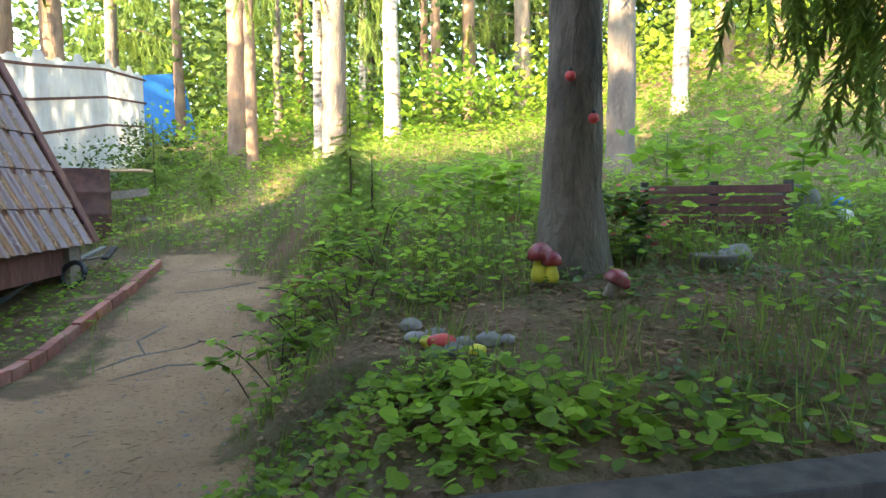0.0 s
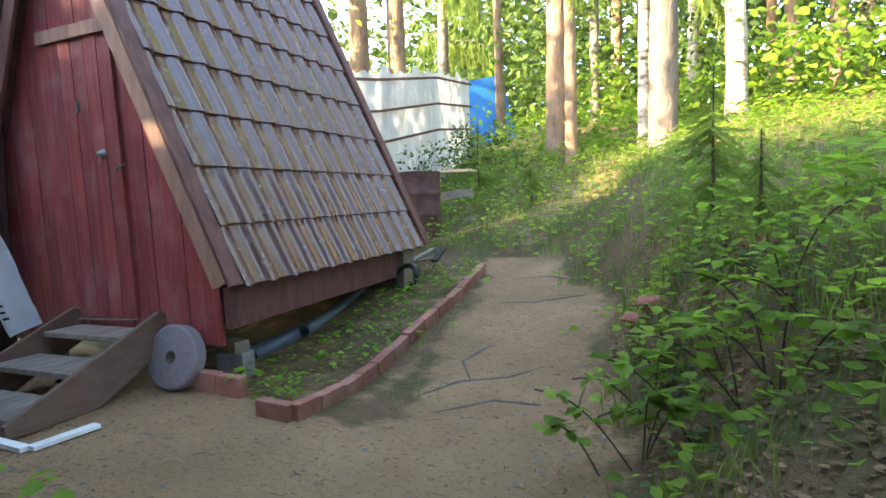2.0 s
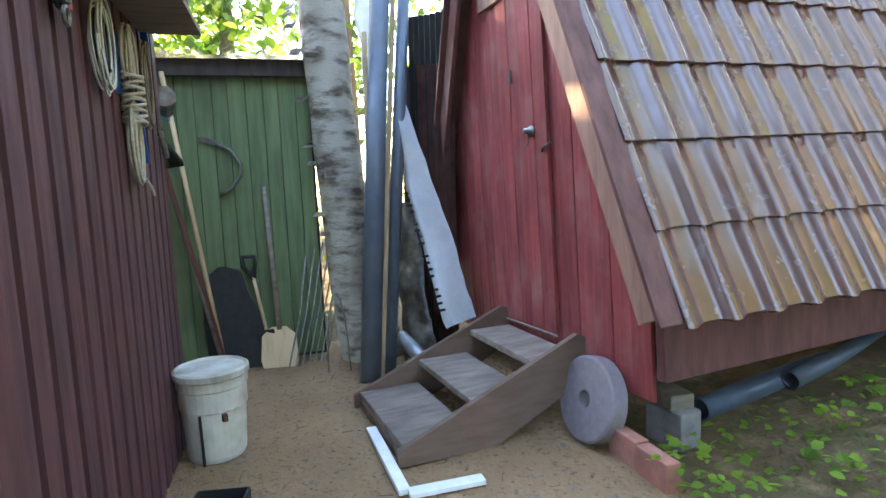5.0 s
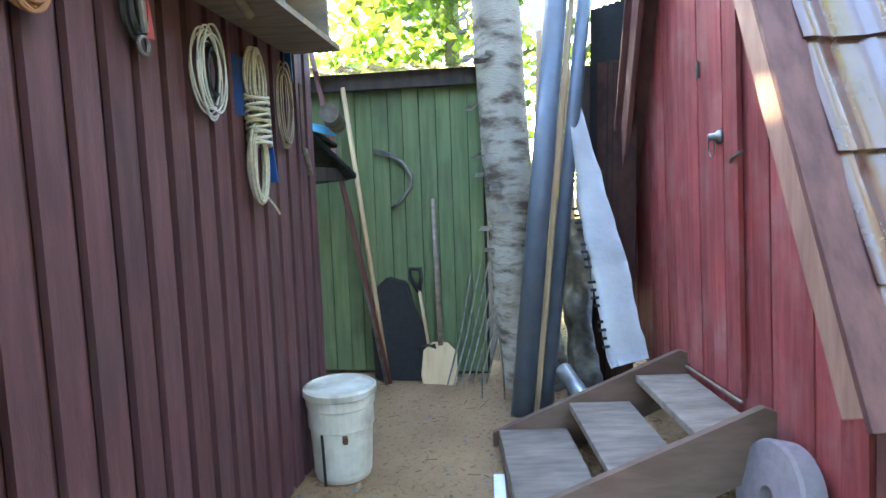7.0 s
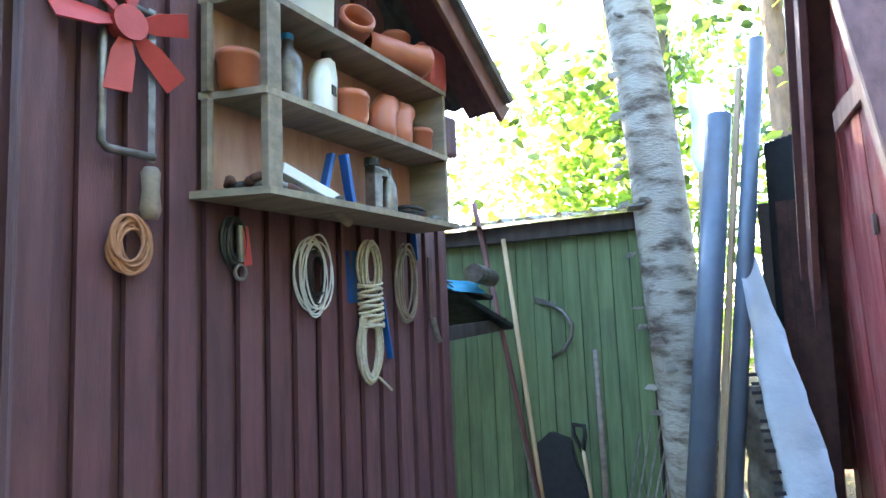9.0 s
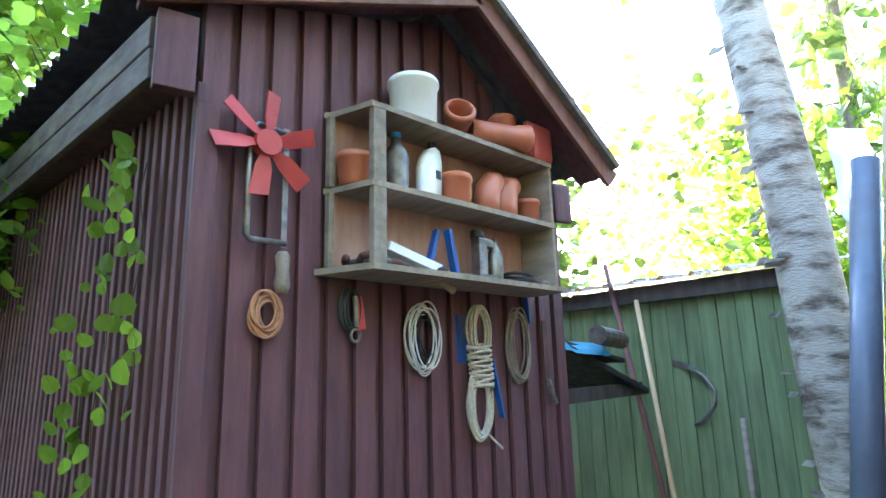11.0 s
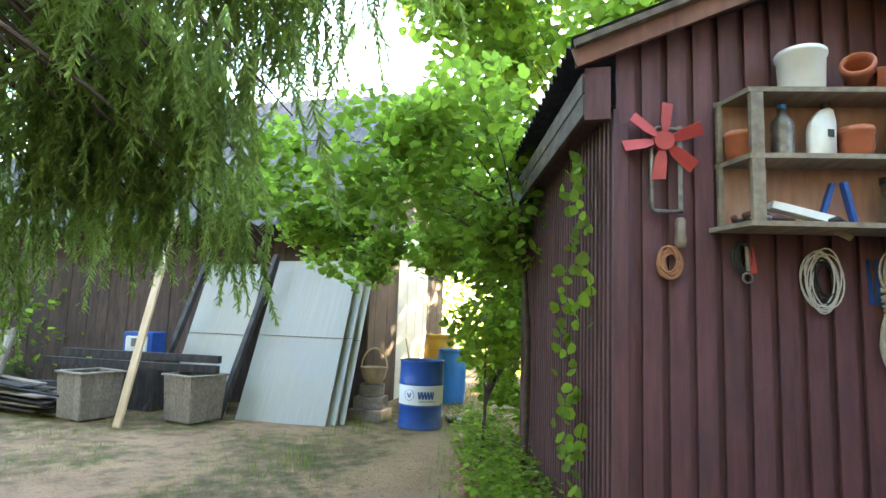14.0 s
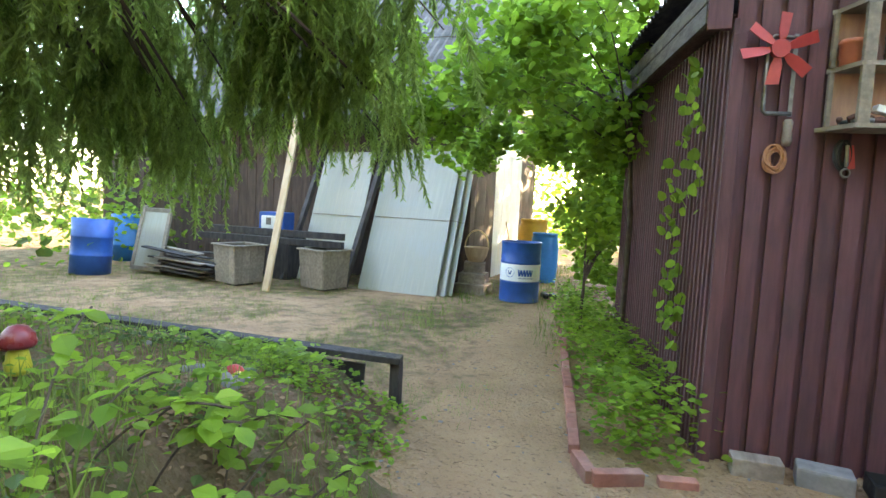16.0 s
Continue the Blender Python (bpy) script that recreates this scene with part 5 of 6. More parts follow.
chain = thing("hand_saw_strip", "rusty toothed blade hanging at the wall's edge", "blade")
part("strip", box((0.035, 0.006, 0.30), (-3.965, WY + 0.016, 1.65), None, 0.001), M_RUST, chain)
part("hook_end", tube([(-3.965, WY + 0.02, 1.52), (-3.98, WY + 0.03, 1.45), (-4.0, WY + 0.03, 1.41)], 0.014, 8), M_STEEL, chain)

# hang everything on the skewed gable wall
HUNG = Matrix.Translation((-3.365, 0.825, 2.212)) @ Matrix.Rotation(SKEW, 4, "Z") @ Matrix.Scale(1.045, 4) @ Matrix.Translation((3.3, -0.993, -2.2))
hung_from = scene.objects[:].index(shelf)
for ob in scene.objects[:][hung_from:]:
    if ob.parent is None:
        ob.matrix_basis = HUNG @ ob.matrix_basis

# bricks and blocks at the shed's foot
border = thing("brick_border", "row of worn red bricks edging the plants beside the shed", "edging")
brick_row([(-2.05, 1.50), (-1.80, 1.62), (-1.68, 1.36)], border, mat=M_BRICK, sink=0.02, high=0.09)
brick_row([(-1.66, 1.28), (-1.50, 0.5), (-1.33, -0.3), (-1.17, -1.1), (-0.98, -2.0)], border, mat=M_BRICK, sink=0.045, high=0.1)
brick_row([(-2.32, 1.42), (-2.12, 1.47)], border, mat=M_BRICK, sink=0.05, high=0.09)
solo("yellow_brick", box((0.26, 0.13, 0.13), (0, 0, 0.04), None, 0.01), M_STAIR, "mossy yellow-brown block against the shed wall", "block", Matrix.Translation((-2.62, 1.08, 0)) @ Matrix.Rotation(radians(4), 4, 'Z'))
solo("stone_block", box((0.27, 0.16, 0.13), (0, 0, 0.04), None, 0.015), M_CONC, "weathered stone block against the shed wall", "block", Matrix.Translation((-2.95, 1.05, 0)) @ Matrix.Rotation(radians(-5), 4, 'Z'))
bm = box((0.30, 0.2, 0.1), (0, 0, 0.05), None, 0.01)
bmesh.ops.inset_region(bm, faces=[max(bm.faces, key=lambda f: f.calc_center_median().z)], thickness=0.012, depth=-0.06)
solo("black_tray", bm, M_BLACK, "shallow black plastic tray on the ground by the shed", "tray", Matrix.Translation((-3.3, 1.06, 0)))

# ---- yard by the barn ----
drum = thing("steel_drum", "blue steel oil drum with white printed band", "drum", Matrix.Translation((0.0, -3.80, 0.0)))
R = 0.292
part("shell", lathe([(0, 0.0), (R, 0.0), (R + 0.006, 0.012), (R, 0.025), (R, 0.28), (R + 0.01, 0.295), (R, 0.31), (R, 0.57), (R + 0.01, 0.585), (R, 0.60), (R, 0.86), (R + 0.008, 0.872), (R + 0.008, 0.885), (R - 0.008, 0.885), (R - 0.01, 0.86), (R - 0.012, 0.05), (0, 0.05)], 48), M_BLUED, drum, smooth=True)
band = part("white_band", lathe([(R + 0.0022, 0.315), (R + 0.003, 0.317), (R + 0.003, 0.563), (R + 0.0022, 0.565)], 48), M_WHITEP, drum, "white printed band", smooth=True)


FACEA = math.atan2(8.4, -2.1)
bm = bmesh.new()
for k in range(5):
    a = FACEA - 0.01 + 0.29 * k / 2
    box((0.003, 0.022, 0.095), ((R + 0.004) * math.cos(a - 0.045), (R + 0.004) * math.sin(a - 0.045), 0.442), Matrix.Rotation(a, 4, 'Z') @ Matrix.Rotation(0.16, 4, 'X'), 0, bm)
    box((0.003, 0.016, 0.095), ((R + 0.004) * math.cos(a + 0.03), (R + 0.004) * math.sin(a + 0.03), 0.442), Matrix.Rotation(a, 4, 'Z') @ Matrix.Rotation(-0.16, 4, 'X'), 0, bm)
part("print_mark", bm, M_BLUED, band, "blue printed mark")
bm = bmesh.new()
for q in (-1, 1):
    a = FACEA - 0.52 + q * 0.05
    box((0.003, 0.016, 0.06), ((R + 0.004) * math.cos(a), (R + 0.004) * math.sin(a), 0.442), Matrix.Rotation(a, 4, 'Z') @ Matrix.Rotation(-q * 0.3, 4, 'X'), 0, bm)
part("print_badge", bm, M_BLUED, band)
bm = bmesh.new()
tube([((R + 0.005) * math.cos(FACEA - 0.52 + 0.235 * math.cos(t * math.pi / 16)), (R + 0.005) * math.sin(FACEA - 0.52 + 0.235 * math.cos(t * math.pi / 16)), 0.442 + 0.068 * math.sin(t * math.pi / 16)) for t in range(33)], 0.003, 5, bm, caps=False)
part("print_ring", bm, M_BLUED, band)
bm = bmesh.new()
for k in range(14):
    a = FACEA - 0.05 + 0.055 * k
    box((0.003, 0.012, 0.010), ((R + 0.004) * math.cos(a), (R + 0.004) * math.sin(a), 0.365), Matrix.Rotation(a, 4, 'Z'), 0, bm)
part("small_print", bm, M_BLUED, band)
solo("thin_stick", tube([(0.1, -3.9, 0.06), (0.2, -3.95, 0.7), (0.32, -4.02, 1.15)], 0.01, 6), M_FRESH, "thin pale stick standing in the open drum", "stick")


def keg(x, y, r, h, mat, label, group="plastic barrels"):
    return solo("plastic_barrel", lathe([(0, 0), (r * 0.9, 0), (r * 0.94, 0.03), (r, h * 0.3), (r * 1.02, h * 0.5), (r, h * 0.7), (r * 0.93, h * 0.9), (r * 0.86, h * 0.95), (r * 0.9, h * 0.96), (r * 0.9, h), (r * 0.8, h), (r * 0.8, h - 0.03), (0, h - 0.03)], 32), mat, label, "barrel", Matrix.Translation((x, y, 0)), group, smooth=True)


keg(0.52, -6.77, 0.30, 1.15, M_YELP, "orange-yellow plastic barrel by the barn corner")
keg(0.16, -6.2, 0.26, 0.92, M_BLUEP, "bright blue plastic barrel beside the path")
solo("steel_drum", lathe([(0, 0.0), (R, 0.0), (R, 0.28), (R + 0.01, 0.295), (R, 0.31), (R, 0.57), (R + 0.01, 0.585), (R, 0.60), (R + 0.005, 0.87), (R - 0.01, 0.87), (R - 0.012, 0.05), (0, 0.05)], 40), M_BLUED, "plain blue drum standing beside the plank pile", "drum", Matrix.Translation((6.45, -1.75, 0)) @ Matrix.Rotation(radians(4), 4, 'X'), smooth=True)
solo("steel_drum", lathe([(0, 0.0), (R, 0.0), (R, 0.28), (R + 0.01, 0.295), (R, 0.31), (R, 0.87), (R - 0.01, 0.87), (R - 0.012, 0.05), (0, 0.05)], 40), M_BLUEP, "lighter blue drum farther behind the plank pile", "drum", Matrix.Translation((7.6, -3.4, 0)), smooth=True)
shoe = thing("dark_shoes", "pair of dark shoes lying behind the drum", "shoes")
for dx in (0, 0.13):
    part("shoe", box((0.09, 0.25, 0.08), (-0.42 + dx, -4.3, 0.04), Matrix.Rotation(0.4, 4, 'Z'), 0.03), M_BLACK, shoe)

# leaning polycarbonate sheets
for i, (xa, xb, yb, lean, h) in enumerate(((1.10, 2.42, -3.20, 0.95, 2.25), (1.0, 2.3, -3.30, 0.95, 2.25), (0.92, 2.2, -3.40, 0.92, 2.2), (2.75, 3.75, -3.45, 0.85, 2.2))):
    sh = thing("polycarbonate_sheet", "milky twin-wall polycarbonate sheet leaning against the barn", "sheet", group="leaning sheets")
    a = Vector(((xa + xb) / 2, yb, 0.0))
    top = a + Vector((0.04, -lean, h))
    part("panel", beam(a, top, xb - xa, 0.012, 0.002, side=Vector((0, 1, 0.4))), M_POLY, sh)
    part("seam", beam(a.lerp(top, 0.5) + Vector(((xb - xa) / -2, 0.012, 0)), a.lerp(top, 0.5) + Vector(((xb - xa) / 2, 0.012, 0)), 0.018, 0.008, 0.001), M_GREYW, sh)
for xx, yy in ((2.62, -3.1), (3.85, -3.2)):
    solo("dark_post", beam((xx, yy, 0.0), (xx - 0.28, yy - 0.75, 2.3), 0.10, 0.07, 0.005), M_DARKW, "dark square timber leaning beside the sheets", "timber", group="leaning timbers")
solo("fresh_plank", beam((3.32, -2.12, 0.0), (3.27, -2.75, 2.75), 0.15, 0.03, 0.004, side=Vector((0.3, 1, 0))), M_FRESH, "new pale pine plank leaning upright", "plank")
for zz, yy, xa, xb in ((0.80, -2.95, 2.55, 5.0), (0.68, -2.85, 2.50, 5.2)):
    solo("dark_beam", beam((xa, yy, zz), (xb, yy + 0.1, zz), 0.09, 0.10, 0.006), M_DARKW, "dark old beam lying across the wooden planters", "beam", group="dark beams")
for bx, by in ((4.05, -2.40), (2.78, -2.80)):
    pl = thing("wooden_planter", "square grey wooden planter box with tapered plank sides", "planter", Matrix.Translation((bx, by, 0)) @ Matrix.Rotation(radians(-14), 4, 'Z'), group="wooden planters")
    for q in range(4):
        rot = Matrix.Rotation(q * math.pi / 2, 4, 'Z')
        for k in range(4):
            x = -0.20 + 0.133 * k
            bm = beam((x * 0.88, 0.235, 0.04), (x, 0.27, 0.60), 0.126, 0.022, 0.003, side=Vector((0, 1, 0)))
            part("slat", bm, M_GREYW, pl).matrix_basis = rot
        part("rim", beam((-0.29, 0.275, 0.61), (0.29, 0.275, 0.61), 0.06, 0.022, 0.003), M_GREYW, pl).matrix_basis = rot
    part("foot", box((0.3, 0.3, 0.06), (0, 0, 0.02), None, 0.005), M_DARKW, pl)
pile = thing("plank_pile", "untidy pile of dark weathered planks on the ground", "plank pile")
for i in range(26):
    z = 0.03 + 0.032 * (i // 2)
    x = 4.95 + random.uniform(-0.15, 0.25) + 0.02 * i * random.random()
    a = radians(random.uniform(-14, 8))
    L = random.uniform(0.55, 0.85) * (1 - 0.012 * i)
    c = Vector((x, -2.45 + random.uniform(-0.35, 0.25), z))
    d = Vector((math.cos(a), math.sin(a), random.uniform(-0.03, 0.06))) * L
    part("plank", beam(c - d, c + d, 0.12, 0.024, 0.003), random.choice((M_DARKW, M_GREYW, M_DARKW)), pile)
for i, (x, y) in enumerate(((5.9, -2.3), (6.1, -2.5))):
    wn_ = thing("old_window", "old window sash with greenish pane leaning by the plank pile", "window sash", group="old windows")
    for q in ((0, 0.0, 0.6, 0.06), (0, 1.0, 0.6, 0.06)):
        part("rail", box((0.6, 0.04, 0.06), (x, y - q[1] * 0.25, 0.08 + q[1] * 0.95), None, 0.004), M_GREYW, wn_)
    for dx in (-0.3, 0.3):
        part("stile", beam((x + dx, y, 0.05), (x + dx, y - 0.25, 1.1), 0.06, 0.04, 0.004), M_GREYW, wn_)
    part("pane", beam((x, y - 0.01, 0.08), (x, y - 0.25, 1.05), 0.55, 0.006, 0, side=Vector((0, 1, 0.2))), M_POLY, wn_)
tv = thing("blue_crate", "blue plastic crate with a white appliance inside", "crate", Matrix.Translation((4.15, -3.35, 0.76)))
part("crate", box((0.5, 0.3, 0.34), (0, -0.05, 0.17), None, 0.02), M_BLUED, tv)
part("appliance", box((0.36, 0.05, 0.22), (0, 0.11, 0.17), None, 0.02), M_WHITEP, tv)
part("grille", box((0.10, 0.01, 0.12), (0.02, 0.14, 0.19), None, 0.004), M_STEEL, tv)
solo("storage_box", box((0.9, 0.5, 0.76), (0, 0, 0.38), None, 0.01), M_DARKW, "dark wooden chest behind the planters", "chest", Matrix.Translation((4.2, -3.45, 0)))
# steps with basket beside the sheets
st = thing("wooden_crate_stack", "small stack of brown boards and boxes by the barn wall", "box stack")
for k in range(3):
    part("box_board", box((0.5 - 0.08 * k, 0.45 - 0.05 * k, 0.15), (0.80 + 0.02 * k, -4.0 - 0.08 * k, 0.08 + 0.16 * k), Matrix.Rotation(0.15 * k, 4, 'Z'), 0.006), M_STAIR, st)
bk_ = thing("wicker_basket", "pale wicker basket with arched handle on stacked boxes", "basket", Matrix.Translation((0.82, -4.15, 0.49)))
part("bowl", lathe([(0, 0), (0.12, 0), (0.17, 0.1), (0.2, 0.22), (0.21, 0.23), (0.19, 0.23), (0.16, 0.1), (0, 0.02)], 24), M_FRESH, bk_, smooth=True)
part("handle", tube([(0.2 * math.cos(t * math.pi / 10), 0, 0.22 + 0.28 * math.sin(t * math.pi / 10)) for t in range(11)], 0.012, 8), M_FRESH, bk_, smooth=True)

# ---- planted bank: mushrooms, painted stones, slatted back, pots ----
def on_ground(x, y, dz=0.0):
    return Matrix.Translation((x, y, height(x, y) + dz))


M_YEL = material("yellow_glazed_plaster", (0.60, 0.52, 0.05), (0.5, 0.42, 0.04), 12, rough=0.5, bump=0.15)
M_DKRED = material("dark_red_glaze", (0.22, 0.028, 0.03), (0.15, 0.02, 0.025), 12, rough=0.3, bump=0.1, stain=(0.4, 0.3, 0.28), stain_amount=0.5, stain_scale=9)
mush = thing("toadstool_figure", "garden toadstool pair with dark red caps on yellow stems", "garden ornament", on_ground(0.34, 3.12, 0.03))
for dx, dy, s in ((0.0, 0.0, 1.0), (0.055, -0.02, 0.8)):
    part("stem", lathe([(0, 0), (0.045 * s, 0), (0.05 * s, 0.03), (0.035 * s, 0.10 * s), (0.03 * s, 0.13 * s), (0, 0.13 * s)], 18, at=(dx, dy, 0)), M_YEL, mush, smooth=True)
    part("cap", lathe([(0, 0.11 * s), (0.06 * s, 0.11 * s), (0.07 * s, 0.125 * s), (0.062 * s, 0.165 * s), (0.035 * s, 0.195 * s), (0, 0.205 * s)], 20, at=(dx, dy, 0)), M_DKRED, mush, smooth=True)


def stone(x, y, s, mat, label, dz=0.0):
    bm = bmesh.new()
    bmesh.ops.create_icosphere(bm, subdivisions=3, radius=1)
    sd_ = random.random() * 50
    for v in bm.verts:
        k = 1 + 0.22 * noise.noise(v.co * 1.3 + Vector((sd_, 0, 0)))
        v.co = Vector((v.co.x * s[0] * k, v.co.y * s[1] * k, v.co.z * s[2] * k))
    return solo("garden_stone", bm, mat, label, "stone", on_ground(x, y, s[2] * 0.5 + dz), "painted stones", smooth=True)


M_RSTONE = material("red_painted_stone", (0.50, 0.05, 0.045), (0.36, 0.04, 0.04), 9, rough=0.5, bump=0.2)
stone(-0.05, 2.30, (0.055, 0.035, 0.03), M_RSTONE, "small red painted stone in a ring of stones", 0.02)
for x, y, s, m_ in ((-0.11, 2.34, 0.04, M_YEL), (0.00, 2.27, 0.045, M_CONC), (-0.06, 2.22, 0.05, M_GREENB), (0.03, 2.35, 0.04, M_CONC), (-0.09, 2.42, 0.045, M_CONC), (0.09, 2.29, 0.035, M_YEL), (0.13, 2.37, 0.05, M_CONC), (-0.17, 2.38, 0.045, M_CONC), (-0.22, 2.52, 0.05, M_CONC), (1.35, 3.6, 0.08, M_CONC), (1.5, 3.75, 0.09, M_CONC), (0.2, 2.4, 0.03, M_CONC), (0.9, 2.0, 0.03, M_CONC)):
    stone(x, y, (s, s * 0.85, s * 0.65), m_, "small rounded stone half sunk in the planted bank")
tubb = thing("red_toadstool_pot", "reddish toppled toadstool ornament among the plants", "garden ornament", on_ground(0.66, 2.95, 0.0) @ Matrix.Rotation(radians(25), 4, 'Y'))
part("stem", lathe([(0, 0), (0.035, 0), (0.03, 0.1), (0, 0.1)], 16), M_STAIR, tubb, smooth=True)
part("cap", lathe([(0, 0.07), (0.06, 0.07), (0.07, 0.085), (0.05, 0.13), (0, 0.15)], 18), M_DKRED, tubb, smooth=True)
for x, y, s in ((-0.18, 4.7, 0.06), (0.14, 5.0, 0.05), (-1.4, 4.25, 0.09), (-1.55, 4.35, 0.07), (-0.9, 4.3, 0.07)):
    stone(x, y, (s * 1.4, s * 0.6, s * 0.6), M_BRICK, "broken red brick piece lying in the plants", 0.0)
bowl = solo("stone_planter", lathe([(0, 0), (0.08, 0), (0.12, 0.07), (0.125, 0.085), (0.105, 0.085), (0.1, 0.06), (0, 0.06)], 24), M_CONC, "shallow grey bowl planter on the bank", "planter", on_ground(1.3, 3.5, 0.0), smooth=True)
back = thing("slatted_fence", "low brown slatted fence panel behind the big spruce", "fence panel")
p0, p1 = Vector((1.08, 4.32, 0)), Vector((1.95, 4.15, 0))
g0 = height(1.5, 4.2)
for k in range(5):
    part("slat", beam(p0 + Vector((0, 0, g0 + 0.05 + 0.068 * k)), p1 + Vector((0, 0, g0 + 0.05 + 0.068 * k)), 0.022, 0.055, 0.003), M_TRIM, back)
for c in (p0, p1, p0.lerp(p1, 0.5)):
    part("post", box((0.05, 0.04, 0.5), (c.x, c.y + 0.035, g0 + 0.13), None, 0.003), M_DARKW, back)
for x, y, z in ((0.495, 3.30, 1.72), (0.62, 3.33, 1.50)):
    lb = thing("ladybird_ornament", "red plastic ladybird fixed to a spruce trunk", "garden ornament", Matrix.Translation((x, y, z)) @ Matrix.Rotation(radians(90), 4, 'X'), group="ladybirds")
    part("shell", lathe([(0, 0.03), (0.018, 0.024), (0.028, 0.01), (0.03, 0.0), (0, 0.0)], 18), M_RSTONE, lb, smooth=True)
    part("head", lathe([(0, 0.018), (0.012, 0.012), (0.014, 0.0), (0, 0)], 12, at=(0, 0.03, 0)), M_BLACK, lb, smooth=True)
for x, y, s, m_ in ((2.35, 5.0, 0.16, M_CONC), (2.75, 5.2, 0.08, M_BLUEP), (2.5, 4.6, 0.05, M_WHITEP)):
    stone(x, y, (s, s, s * 0.9), m_, "pale garden figure among the plants", 0.02)
solo("blue_mesh_screen", beam((-10.3, 14.9, height(-10.3, 14.9) + 0.95), (-9.5, 15.9, height(-9.5, 15.9) + 0.95), 0.02, 1.9, 0.002), M_BLUEP, "blue fabric screen at the forest edge", "screen")

# ---- trees and plants ----
RND = random.Random(11)


def uni(a, b):
    return RND.uniform(a, b)


def spray_template():
    """A drooping spruce twig one metre long, hanging down -z, with flat needle fingers on both sides."""
    v, f = [], []

    def tri(a, b, c):
        n = len(v)
        v.extend((a, b, c))
        f.append((n, n + 1, n + 2))
    r = random.Random(5)
    for k in range(17):
        t = k / 17
        z = -t
        x0 = 0.10 * math.sin(t * 2.2)
        L = 0.19 * (1 - 0.5 * t) * r.uniform(0.7, 1.15)
        for s in (-1, 1):
            dy = s * L * r.uniform(0.45, 0.8)
            dz = -L * r.uniform(0.55, 0.95)
            dx = r.uniform(-0.07, 0.07)
            for q in range(2):
                w = 0.017
                o = q * 0.35
                a = (x0 + dx * o, dy * o, z + dz * o)
                b = (x0 + dx * (o + 0.65), dy * (o + 0.65), z + dz * (o + 0.65))
                tri((a[0] - w, a[1], a[2]), (a[0] + w, a[1] + w, a[2]), b)
                tri((a[0], a[1] - w, a[2]), (a[0], a[1] + w, a[2] + w), b)
        tri((x0 - 0.012, -0.012, z + 0.02), (x0 + 0.012, 0.012, z + 0.02), (x0 + 0.01, 0, z - 0.1))
    return v, f


SPRAY_V, SPRAY_F = spray_template()


def limb_points(a, b, sag, n=8):
    a, b = Vector(a), Vector(b)
    return [a.lerp(b, i / n) + Vector((0, 0, sag * math.sin(math.pi * i / n))) for i in range(n + 1)]


# the big spruce on the bank, whose boughs hang over the bed
spruce = thing("big_spruce", "large spruce with hanging boughs over the planted bank", "tree")
TX, TY = 0.52, 3.48
tz = height(TX, TY)
part("trunk", tapered([(TX, TY, tz - 0.1), (TX, TY, tz + 0.12), (TX, TY, tz + 0.45), (TX + 0.01, TY, tz + 1.3), (TX + 0.02, TY, tz + 4), (TX, TY, tz + 13)], [0.27, 0.21, 0.168, 0.146, 0.125, 0.03], 26, 0.02, 1), M_SPRUCEBARK, spruce, smooth=True)
sprays = []


def bough(a, b, n_hang, lo, hi, start=0.45, tree=spruce):
    pts = limb_points(a, b, 0.25)
    part("limb", tube(pts, [0.022 - 0.0022 * i for i in range(9)], 6), M_STEM, tree)
    d = (Vector(b) - Vector(a)).normalized()
    side = d.cross(UP)
    for i in range(n_hang):
        t = uni(start, 1.0)
        k = min(7, int(t * 8))
        p = pts[k].lerp(pts[k + 1], t * 8 - k) + side * uni(-0.38, 0.38) * (1.1 - 0.5 * t) + Vector((0, 0, uni(-0.1, 0.06)))
        sz = uni(lo, hi)
        sprays.append(spin(uni(0, 6.28), uni(-0.35, 0.35), uni(-0.3, 0.3), (sz * 0.85, sz * 0.85, sz), p))


for i in range(25):
    e = (uni(-0.75, 2.6), uni(0.75, 1.5), uni(1.92, 3.1))
    bough((TX, TY, e[2] + uni(0.4, 1.0)), e, 22, 0.35, 0.68, 0.62)
for i in range(20):
    e = (uni(1.25, 2.7), uni(1.5, 3.0), uni(1.75, 3.0))
    bough((TX, TY, e[2] + uni(0.4, 0.9)), e, 22, 0.35, 0.75, 0.6)
for i in range(20):
    e = (uni(-0.75, 0.9), uni(0.8, 1.25), uni(1.82, 2.2))
    bough((TX, TY, e[2] + uni(0.9, 1.3)), e, 20, 0.28, 0.45, 0.72)
for i in range(5):
    a = uni(0, 6.28)
    zz = uni(4.2, 6)
    bough((TX, TY, zz + 0.4), (TX + 2.4 * math.cos(a), TY + 2.4 * math.sin(a), zz), 36, 0.5, 0.8, 0.25)
for i in range(11):
    e = (uni(-0.85, 0.7), uni(0.35, 1.2), uni(2.9, 3.8))
    bough((TX, TY, e[2] + uni(0.5, 0.9)), e, 24, 0.4, 0.7, 0.6)
for i in range(22):
    e = (uni(-1.5, 0.4), uni(0.1, 1.2), uni(3.1, 4.3))
    bough((TX, TY, e[2] + uni(0.5, 0.9)), e, 30, 0.35, 0.65, 0.45)
for i in range(16):
    e = (uni(0.9, 2.8), uni(0.6, 1.3), uni(1.5, 2.0))
    bough((TX, TY, e[2] + uni(0.9, 1.4)), e, 18, 0.28, 0.5, 0.7)
scatter_mesh("foliage", SPRAY_V, SPRAY_F, sprays, M_NEEDLE, spruce)


